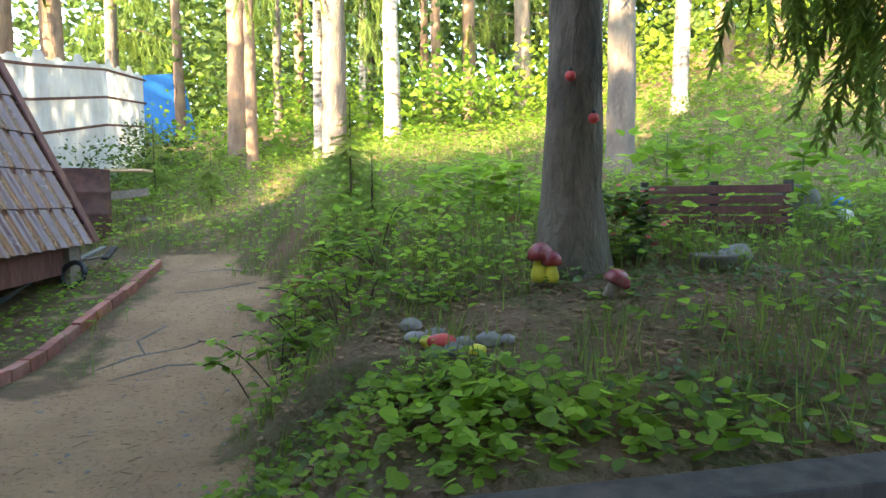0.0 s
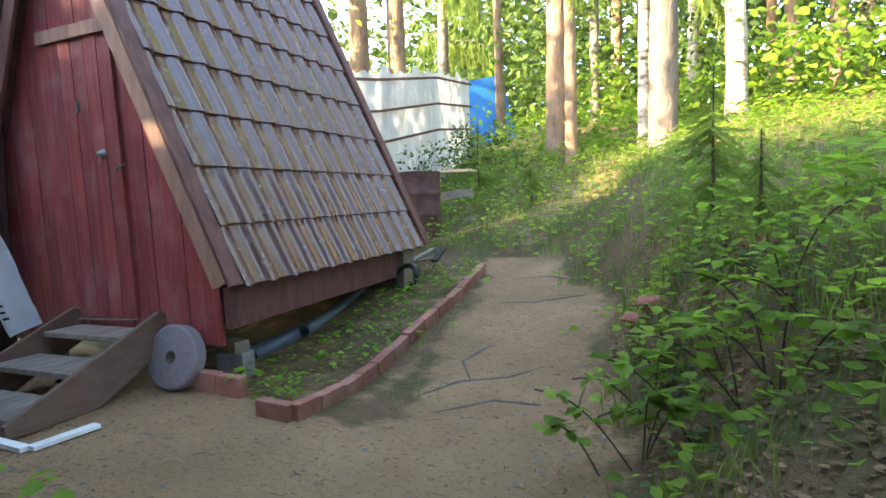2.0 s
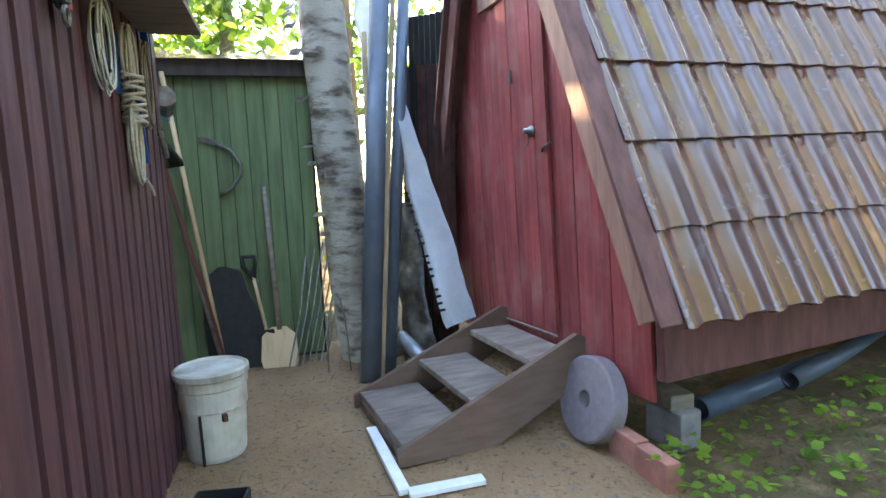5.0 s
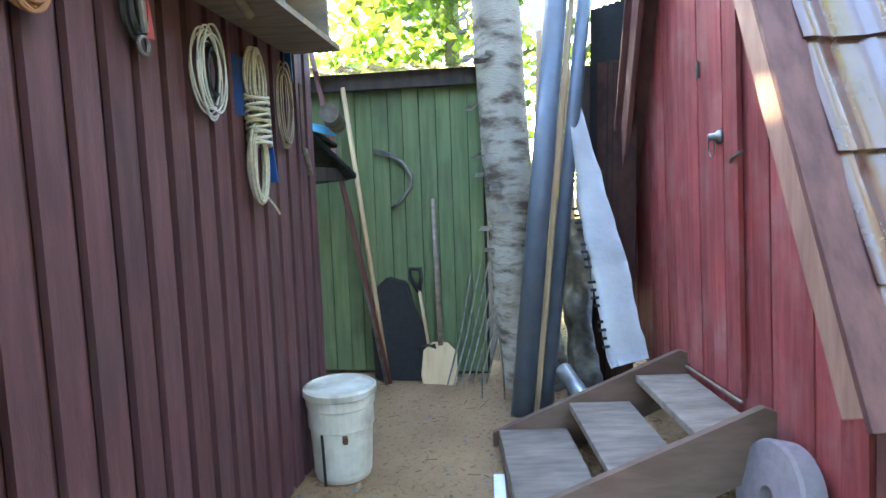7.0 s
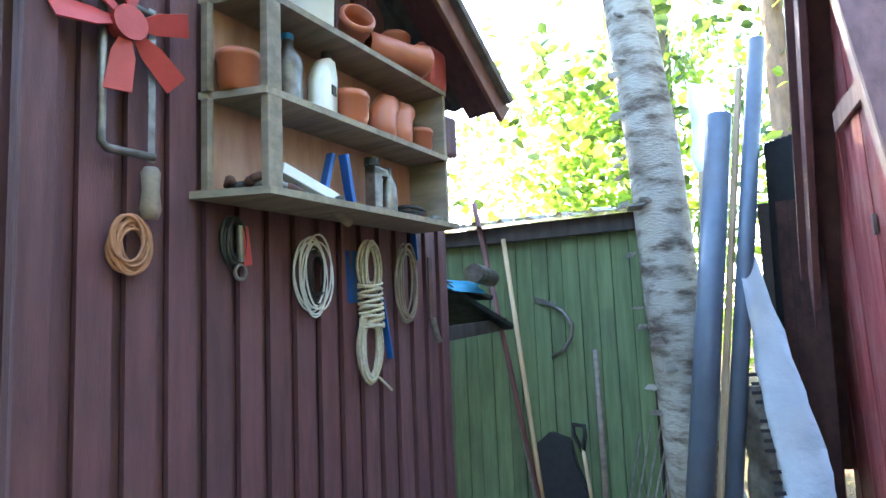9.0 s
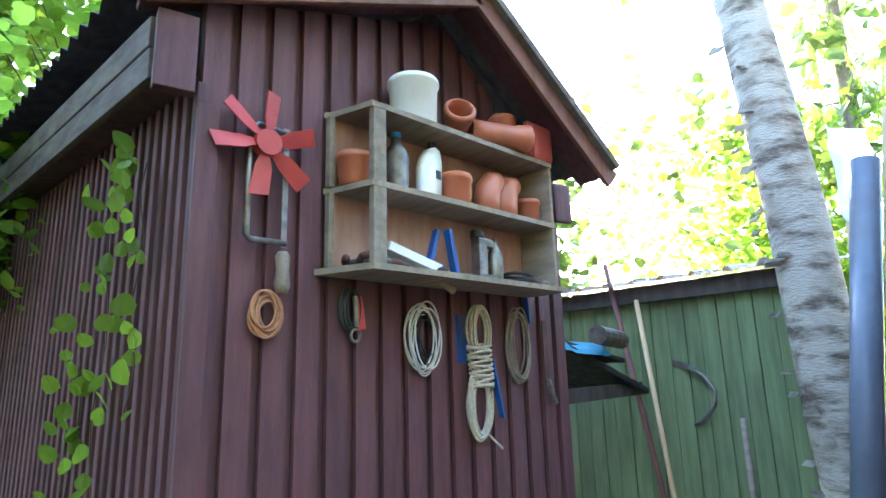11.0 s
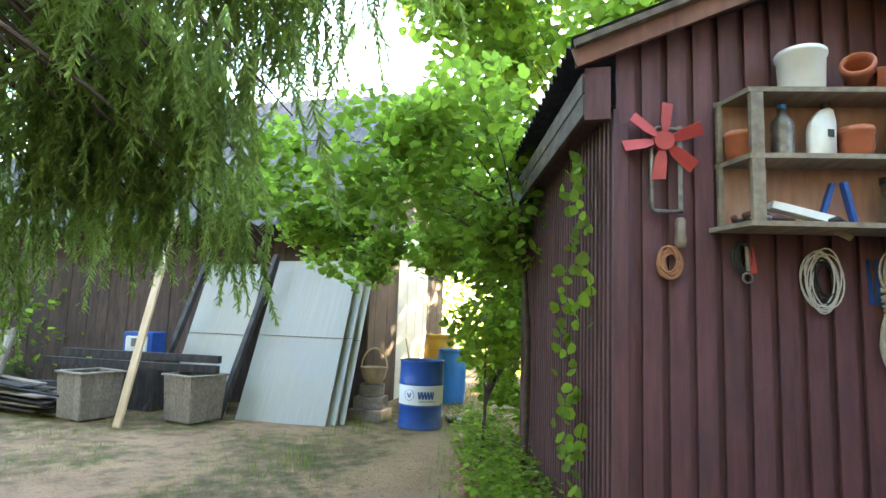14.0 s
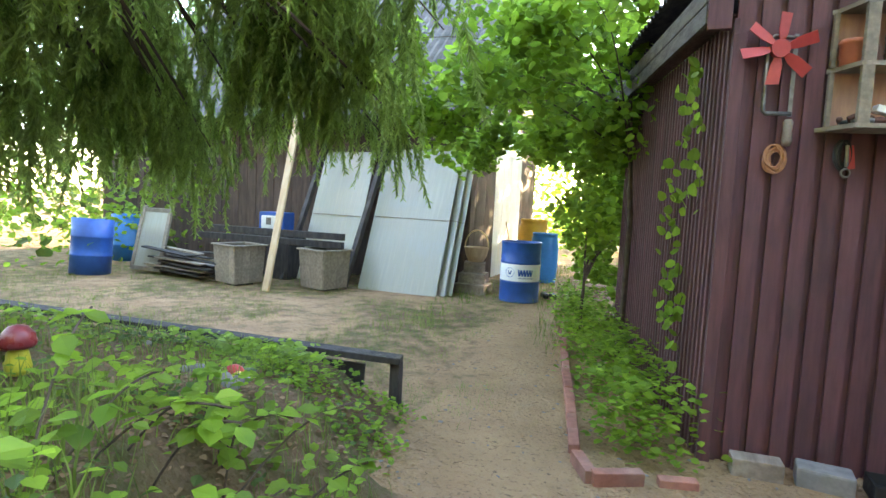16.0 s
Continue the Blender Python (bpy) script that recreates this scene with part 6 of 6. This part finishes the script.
def leaf_places(n, place, size, tilt=0.9):
    out = []
    for _ in range(n):
        p = place()
        if p is None:
            continue
        out.append(spin(uni(0, 6.28), uni(-tilt, tilt) + 0.5, uni(-tilt, tilt), uni(size * 0.6, size * 1.25), p))
    return out


# forest trunks up the slope: x, y, radius, kind
FOREST = ((-6.15, 12.4, 0.24, 'p'), (-5.3, 11.3, 0.11, 'p'), (-4.25, 12.3, 0.11, 'b'), (-3.75, 11.9, 0.25, 's'), (-2.65, 12.5, 0.17, 'b'), (-2.35, 16.8, 0.15, 'p'), (-1.5, 17.5, 0.2, 'p'),
          (0.1, 17.2, 0.24, 's'), (1.38, 7.5, 0.16, 's'), (4.5, 13.9, 0.19, 'p'), (6.2, 15.4, 0.17, 'p'), (5.0, 15.3, 0.12, 's'), (-10.9, 12.6, 0.26, 'p'), (-11.6, 11.8, 0.28, 'p'), (-9.6, 15.6, 0.14, 'p'),
          (-7.5, 17.5, 0.14, 's'), (-4.9, 18.0, 0.13, 'b'), (-3.1, 19.0, 0.14, 'p'), (1.9, 18.5, 0.16, 'p'), (3.2, 19.5, 0.15, 's'), (-8.2, 21.0, 0.2, 'p'), (-6.0, 23.0, 0.18, 's'), (-1.2, 23.0, 0.2, 's'), (8.5, 17.0, 0.2, 'p'),
          (-12.8, 17.0, 0.2, 's'), (2.9, 11.0, 0.13, 'b'), (-14.0, 9.0, 0.25, 's'), (-13.0, 4.5, 0.22, 'p'), (-11.5, 1.2, 0.2, 'p'), (-14.5, -1.5, 0.2, 's'), (-10.2, 6.2, 0.16, 'b'), (5.6, 0.6, 0.17, 'p'), (9.0, 3.0, 0.2, 's'))
for i, (x, y, r, kind) in enumerate(FOREST):
    z = height(x, y)
    H = uni(14, 19)
    lx, ly = uni(-0.25, 0.25), uni(-0.2, 0.2)
    nm = {'p': ("pine_tree", "tall pine with bare sunlit trunk on the forest slope"), 's': ("spruce_tree", "tall spruce with grey trunk and hanging boughs in the forest"), 'b': ("slim_birch", "slim pale-barked birch on the forest slope")}[kind]
    tr = thing(nm[0], nm[1], "tree", group="forest trees")
    mat = {'p': M_PINE, 's': M_BARK, 'b': M_BIRCH}[kind]
    part("trunk", tapered([(x, y, z - 0.2), (x, y, z + 0.3), (x + lx * 0.2, y + ly * 0.2, z + 3), (x + lx, y + ly, z + H)], [r * 1.45, r * 1.08, r * 0.92, r * 0.25], 14, r * 0.12, i), mat, tr, smooth=True)
    if kind == 's':
        sprays = []
        for k in range(22):
            a = uni(0, 6.28)
            zz = z + uni(2.6, 9.5)
            L = uni(0.9, 2.0)
            bough((x, y, zz), (x + L * math.cos(a), y + L * math.sin(a), zz - uni(0.1, 0.6)), 18, 0.5, 1.0, 0.2, tr)
        scatter_mesh("crown", SPRAY_V, SPRAY_F, sprays, M_NEEDLE, tr)
    else:
        def place():
            t = uni(0.40, 1.0)
            rr = uni(0.2, 2.2) * (1.15 - t * 0.7)
            a = uni(0, 6.28)
            return (x + lx * t + rr * math.cos(a), y + rr * math.sin(a), z + H * t)
        scatter_mesh("crown", LEAF_V, LEAF_F, leaf_places(500, place, 0.34), M_LEAFD if kind == 'p' else M_LEAF, tr)

# far woods all round: clumps of leaves with gaps, taller towards the back
def woods(name, n_clumps, per, region, zlo, zhi, size, mat, label, spread=0.9):
    places = []
    for _ in range(n_clumps):
        x, y = uni(region[0], region[1]), uni(region[2], region[3])
        z = height(x, y) + zlo + (zhi - zlo) * uni(0, 1) ** 1.25
        for _ in range(per):
            p = (x + RND.gauss(0, spread), y + RND.gauss(0, spread), z + RND.gauss(0, spread * 0.7))
            places.append(spin(uni(0, 6.28), uni(-1, 1.2), uni(-0.9, 0.9), uni(size * 0.6, size * 1.3), p))
    return tagged(scatter_mesh(name, LEAF_V, LEAF_F, places, mat), label, "foliage", kind="stuff")


woods("far_woods", 820, 46, (-26, 16, 21, 36), 0.0, 9.5, 0.40, M_LEAFD, "dense green forest foliage beyond the slope")
woods("far_woods", 110, 40, (-24, 14, 24, 34), 0.5, 8, 0.36, M_LEAF, "bright green forest foliage beyond the slope")
woods("sunlit_shrubs", 60, 44, (0.5, 10.5, 12.5, 17.5), 0.1, 1.9, 0.17, M_LEAFY, "sunlit yellow-green shrubs on the hillside", 0.5)
woods("forest_shrubs", 90, 50, (-8.5, 1.5, 12.5, 20), 0.0, 1.5, 0.17, M_LEAF, "low green shrubs among the forest trunks", 0.5)
woods("forest_shrubs", 60, 50, (-9.5, 4, 14, 22), 0.2, 3.8, 0.2, M_LEAFD, "dark green shrubs among the forest trunks", 0.6)
woods("western_woods", 170, 46, (-26, -10, -16, 12), 0.0, 6.5, 0.24, M_LEAFY, "sunlit yellow-green trees behind the sheds")
woods("western_woods", 120, 42, (-24, -12, -14, 12), 0.0, 9, 0.30, M_LEAFD, "dark green trees behind the sheds")
woods("southern_woods", 150, 46, (-3.5, 3.0, -24, -13), 0.0, 5.5, 0.24, M_LEAF, "bright green bushes at the path's end")
# added trees, mostly hidden behind the shed, that keep low sun off the yard
woods("shading_woods", 640, 46, (-12, -2.8, -16, -6.5), 0.3, 8.6, 0.32, M_LEAFD, "added dense dark green trees beyond the board shed to block sun", 0.6)
woods("eastern_woods", 200, 44, (9, 19, -14, 18), 0.0, 8, 0.32, M_LEAFD, "green trees beyond the plank pile")
woods("yard_bushes", 80, 50, (7.0, 11, -5, 4), 0.0, 3.2, 0.13, M_LEAF, "leafy green bushes beyond the plank pile", 0.45)
woods("bush", 30, 60, (-8.1, -6.7, 8.6, 12.0), 0.0, 0.9, 0.075, M_LEAFD, "dark green bushes before the metal fence", 0.24)

# sapling spruce and shrubs by the trestle
for x, y, h in ((-5.9, 9.0, 1.3), (-4.6, 8.5, 1.0), (-1.35, 5.3, 1.05), (-0.9, 4.4, 0.6)):
    sp = []
    for k in range(70):
        t = uni(0, 1)
        a = uni(0, 6.28)
        sp.append(spin(a, uni(0.7, 1.5), 0, 0.42 * h * (1.1 - t), (x, y, height(x, y) + h * (0.12 + 0.88 * t))))
    sap = thing("young_spruce", "small young spruce growing among grass", "sapling", group="saplings")
    part("stem", tube([(x, y, height(x, y) - 0.05), (x, y, height(x, y) + h)], [0.018, 0.004], 6), M_STEM, sap)
    scatter_mesh("foliage", SPRAY_V, SPRAY_F, sp, M_NEEDLE, sap)

# maple behind the shed, climbing leaves over its eave
def crown(name, label, cat, trunk_pts, radii, blobs, n, size, mat, bark, tv=ROUND_V, tf=ROUND_F):
    t = thing(name, label, cat)
    part("trunk", tapered(trunk_pts, radii, 10, 0.01, 2), bark, t, smooth=True)
    top = Vector(trunk_pts[-1])
    for (c, rad) in blobs[:9]:
        part("branch", tube(limb_points(Vector(trunk_pts[-2]).lerp(top, uni(0.4, 1.0)), Vector(c), 0.3), [0.012 - 0.0012 * i for i in range(9)], 5), M_STEM, t)

    def place():
        c, rad = RND.choice(blobs)
        d = Vector((RND.gauss(0, 1), RND.gauss(0, 1), RND.gauss(0, 0.8)))
        d = d.normalized() * rad * (uni(0.25, 1.0) ** 0.5)
        return Vector(c) + d
    scatter_mesh("crown", tv, tf, leaf_places(n, place, size), mat, t)
    return t


crown("maple_tree", "leafy bright green maple rising behind the shed", "tree", [(-2.6, -4.2, 0), (-2.5, -4.1, 2), (-2.4, -4.0, 3.5)], [0.14, 0.11, 0.06],
      [((uni(-4.2, 0.2), uni(-5.5, -2.3), uni(3.6, 6.4)), uni(0.45, 0.8)) for _ in range(46)], 13000, 0.14, M_LEAF, M_BARK)
crown("climbing_vine", "climbing vine with round bright leaves spilling over the shed eave", "vine", [(-1.70, -1.05, 0), (-1.70, -1.05, 1.4), (-1.62, -1.1, 2.45)], [0.03, 0.025, 0.02],
      [((uni(-1.75, 1.15), uni(-3.2, -0.4), uni(2.05, 3.3)), uni(0.22, 0.42)) for _ in range(50)], 9000, 0.085, M_LEAF, M_STEM)
crown("lime_tree", "broad bright green tree by the barn and path", "tree", [(-1.9, -4.7, 0), (-1.8, -4.7, 1.5), (-1.5, -4.7, 3.0)], [0.10, 0.08, 0.05],
      [((uni(-2.2, 0.4), uni(-5.8, -3.2), uni(2.0, 3.6)), uni(0.3, 0.55)) for _ in range(36)], 5000, 0.11, M_LEAF, M_BARK)
crown("low_bush", "green bush crowding the shed's long wall", "bush", [(-1.2, -1.9, 0), (-1.2, -1.9, 0.4), (-1.2, -1.9, 0.8)], [0.03, 0.02, 0.01],
      [((uni(-1.75, -1.0), uni(-4.2, -1.7), uni(0.2, 1.7)), uni(0.2, 0.35)) for _ in range(24)], 3200, 0.085, M_LEAF, M_STEM)
vine2 = thing("wall_creeper", "thin creeper with round green leaves on the shed corner", "creeper")
vp = []
for s0, z0, z1, n in ((0.28, 2.3, 1.45, 34), (0.55, 2.2, 0.9, 30), (0.75, 1.9, 0.6, 26), (0.4, 0.9, 0.4, 16)):
    pts = [on_side(s0 + 0.04 * math.sin(t * 1.3), z0 + (z1 - z0) * t / 10, 0.05) for t in range(11)]
    part("stem", tube(pts, 0.003, 5), M_STEM, vine2)
    for _ in range(n):
        p = RND.choice(pts) + Vector((uni(0.0, 0.09), uni(-0.05, 0.09), uni(-0.05, 0.05)))
        vp.append(spin(uni(0, 6.28), uni(0.9, 2.0), uni(-0.4, 0.4), uni(0.04, 0.085), p))
scatter_mesh("leaves", ROUND_V, ROUND_F, vp, M_LEAF, vine2)
# far feathery pine seen over the green shed
woods("far_pine", 70, 60, (-15.5, -13.0, -4.5, -1.2), 1.0, 6.5, 0.22, M_LEAF, "feathery pale pine rising behind the green shed", 0.55)


# ground cover
def cover(name, n, size, mat, label, test, zone, tv=LEAF_V, tf=LEAF_F, clump=5, spread=0.07, up=(0.0, 0.1), tilt=0.6):
    places = []
    tries = 0
    while len(places) < n and tries < n * 6:
        tries += 1
        x, y = uni(zone[0], zone[1]), uni(zone[2], zone[3])
        if not test(x, y):
            continue
        for _ in range(clump):
            px, py = x + RND.gauss(0, spread), y + RND.gauss(0, spread)
            places.append(spin(uni(0, 6.28), uni(-0.2, tilt), uni(-tilt, tilt), uni(size * 0.5, size * 1.3), (px, py, height(px, py) + uni(*up))))
    return tagged(scatter_mesh(name, tv, tf, places, mat), label, "plants", kind="stuff")


def in_bed(x, y):
    return y > 1.30 + 0.255 * (x + 0.44) and x > bed_edge(y) + 0.12


def bed_front(x, y):
    return in_bed(x, y) and noise.noise((x * 1.4, y * 1.4, 3)) > 0.0


def bed_green(x, y):
    return in_bed(x, y) and noise.noise((x * 1.1, y * 1.1, 7)) > -0.1


def wild(x, y):
    return bare(x, y) < 0.45 and y > 2.9 and not (y < 6.3 and x < -0.29 * (y - 2.7) - 2.6)


cover("bed_plants", 2800, 0.042, M_LEAFD, "low leafy ground cover on the planted bank", bed_front, (-1.6, 3.2, 1.6, 4.6), clump=6, up=(0.0, 0.07))
cover("bed_plants", 620, 0.05, M_LEAF, "broad light green leaves along the bed's edge", lambda x, y: in_bed(x, y) and y < 2.0 + 0.3 * noise.noise((x, 0, 2)) and noise.noise((x * 2.5, y * 2.5, 4)) > 0, (0.05, 3.0, 1.6, 2.3), ROUND_V, ROUND_F, clump=5, spread=0.13, up=(0.01, 0.10))
cover("bed_plants", 3000, 0.055, M_LEAF, "bright small-leaved plants on the bank", bed_green, (-1.9, 2.5, 2.4, 6.5), clump=6, up=(0.02, 0.16))
cover("bed_plants", 1000, 0.042, M_LEAF, "small green plants along the bank's lip", lambda x, y: y > 1.24 + 0.255 * (x + 0.44) and x > bed_edge(y) + 0.02, (-0.9, 0.2, 1.2, 2.2), clump=6, up=(0.0, 0.08))
cover("bed_grass", 7000, 0.14, M_GRASS, "thin grass blades on the planted bank", bed_green, (-2.2, 3.0, 1.6, 6.5), BLADE_V, BLADE_F, clump=7, spread=0.06, up=(-0.02, 0.0), tilt=0.3)
cover("leaf_litter", 9000, 0.03, M_DRY, "brown needles and litter on the bank", in_bed, (-1.5, 3.0, 1.6, 4.5), clump=6, up=(0.0, 0.012), tilt=0.3)
cover("slope_grass", 24000, 0.2, M_GRASS, "tall green grass on the forest slope", wild, (-8.5, 5.0, 3.2, 13), BLADE_V, BLADE_F, clump=8, spread=0.1, up=(-0.02, 0.0), tilt=0.3)
cover("slope_herbs", 14000, 0.075, M_LEAF, "green herbs on the forest slope", wild, (-8.5, 5.0, 3.6, 13), clump=7, spread=0.12, up=(0.03, 0.3))
cover("far_herbs", 7000, 0.13, M_LEAF, "green undergrowth among the forest trunks", lambda x, y: True, (-11, 9, 11, 20), clump=6, spread=0.25, up=(0.05, 0.4))
cover("yard_grass", 30000, 0.06, M_GRASS, "short sparse grass in the sandy yard", lambda x, y: noise.noise((x * 0.8, y * 0.8, 9)) < 0.22 and abs(x - path_x(y)) > 0.45, (-1.0, 7.5, -4.4, 1.3), BLADE_V, BLADE_F, clump=6, spread=0.05, up=(-0.01, 0.0), tilt=0.5)
cover("path_weeds", 700, 0.05, M_LEAF, "small weeds growing by the brick edging", lambda x, y: x < -0.29 * (y - 2.7) - 2.85 and y < 6 and x > -0.29 * (y - 2.7) - 3.5, (-4.6, -2.8, 2.75, 6.0), clump=7, spread=0.06, up=(0.01, 0.12))
cover("path_weeds", 3800, 0.06, M_LEAF, "leafy weeds between bricks and shed wall", lambda x, y: -0.25 < SD.x * (x - SHED_L) + SD.y * (y - SY) < 4.5 and 0.04 < 0.965 * (x - SHED_L) + 0.262 * (y - SY) < 0.55, (-2.4, -0.4, -4.0, 1.4), clump=9, spread=0.09, up=(0.02, 0.45))
cover("path_grass", 2600, 0.13, M_GRASS, "grass beside the sandy path", lambda x, y: -1.25 - 0.2 * y < x + 0.45 < -0.6 - 0.2 * y or x > 0.35, (-1.5, 0.9, -9, -0.8), BLADE_V, BLADE_F, clump=7, spread=0.07, up=(-0.01, 0.0), tilt=0.4)
# twigs of the shrub at the bank's lip
shrub = thing("leafy_shrub", "shrub with large light green oval leaves at the bank's lip", "shrub")
lp = []
for k in range(26):
    a = Vector((uni(-1.25, -0.55), uni(3.0, 3.75), 0))
    a.z = height(a.x, a.y)
    b = a + Vector((uni(-0.35, 0.30), uni(-0.4, 0.15), uni(0.12, 0.36)))
    pts = limb_points(a, b, 0.08, 8)
    part("twig", tube(pts, 0.004, 5), M_STEM, shrub)
    for q in range(11):
        t = uni(0.35, 1)
        i = min(7, int(t * 8))
        lp.append(spin(uni(0, 6.28), uni(-0.5, 0.25), uni(-0.4, 0.4), uni(0.05, 0.10), pts[i] + Vector((uni(-0.02, 0.02), uni(-0.02, 0.02), 0.01))))
scatter_mesh("leaves", LEAF_V, LEAF_F, lp, M_LEAF, shrub)
# broad-leaved clumps on the slope
for x, y, h in ((-0.2, 5.2, 0.55), (0.2, 5.0, 0.5), (-0.6, 5.6, 0.5), (1.35, 4.9, 0.75), (1.75, 5.2, 0.8), (2.3, 4.8, 0.6)):
    pln = thing("broadleaf_plant", "tall herb with broad green leaves on the bank", "plant", group="broadleaf plants")
    lp = [spin(uni(0, 6.28), uni(-0.5, 0.4), uni(-0.3, 0.3), uni(0.10, 0.2), (x + RND.gauss(0, 0.16), y + RND.gauss(0, 0.16), height(x, y) + h * uni(0.25, 1))) for _ in range(60)]
    part("stalk", tube([(x, y, height(x, y) - 0.03), (x, y, height(x, y) + h * 0.9)], [0.01, 0.005], 6), M_GREENB, pln)
    scatter_mesh("leaves", LEAF_V, LEAF_F, lp, M_LEAF, pln)
flw = thing("red_flower_bush", "dark leafy plant with red flowers beside the trunk", "flowers")
lp = [spin(uni(0, 6.28), uni(-0.5, 0.6), uni(-0.4, 0.4), uni(0.06, 0.11), (0.86 + RND.gauss(0, 0.10), 3.7 + RND.gauss(0, 0.08), height(0.86, 3.7) + uni(0.03, 0.42))) for _ in range(170)]
scatter_mesh("leaves", LEAF_V, LEAF_F, lp, M_LEAFD, flw)
lp = [spin(uni(0, 6.28), uni(-0.5, 0.6), uni(-0.6, 0.6), 0.035, (0.86 + RND.gauss(0, 0.09), 3.64 + RND.gauss(0, 0.05), height(0.86, 3.7) + uni(0.1, 0.45))) for _ in range(40)]
scatter_mesh("petals", ROUND_V, ROUND_F, lp, M_FAN, flw)
# roots across the path, twigs and pebbles on the sand
roots = thing("tree_roots", "bare tree roots crossing the sandy path", "roots")
for pts in (((-2.45, 3.35), (-2.35, 3.6), (-2.1, 3.75), (-1.95, 3.95)), ((-2.3, 3.65), (-2.5, 3.85), (-2.45, 4.1)), ((-2.9, 4.9), (-2.6, 5.0), (-2.3, 5.3)), ((-2.2, 3.2), (-2.0, 3.45), (-1.75, 3.5)), ((-3.2, 5.6), (-2.9, 5.8), (-2.6, 5.75))):
    part("root", tube([(x, y, height(x, y) - 0.002) for x, y in pts], [0.006, 0.011, 0.009, 0.004][:len(pts)], 8), M_BARK, roots, smooth=True)
peb = []
for _ in range(900):
    x, y = uni(-5.0, 0.5), uni(-2.5, 6.0)
    if bare(x, y) > 0.6:
        peb.append(spin(uni(0, 6.28), 0, 0, (uni(0.006, 0.02), uni(0.006, 0.02), uni(0.004, 0.009)), (x, y, height(x, y) + 0.003)))
OCT_V = [(1, 0, 0), (0.3, 0.9, 0.1), (-0.8, 0.5, 0), (-0.8, -0.6, 0.1), (0.4, -0.9, 0), (0, 0, 0.8)]
tagged(scatter_mesh("pebbles", OCT_V, [(0, 1, 5), (1, 2, 5), (2, 3, 5), (3, 4, 5), (4, 0, 5)], peb, M_CONC), "small pebbles scattered on the sand", "pebbles", kind="stuff")
tw = []
for _ in range(1500):
    x, y = uni(-5.0, 0.5), uni(-2.5, 6.0)
    tw.append(spin(uni(0, 6.28), 0, 0, (uni(0.3, 0.8), uni(0.02, 0.07), 0.5), (x, y, height(x, y) + 0.004)))
TWIG_V = [(-0.004, -0.5, 0), (0.004, -0.5, 0), (0.004, 0.5, 0.004), (-0.004, 0.5, 0.004), (0, -0.5, 0.006), (0, 0.5, 0.01)]
tagged(scatter_mesh("fallen_twigs", TWIG_V, [(0, 4, 5, 3), (4, 1, 2, 5)], tw, M_DRY), "fallen needles and twigs on the sand", "litter", kind="stuff")
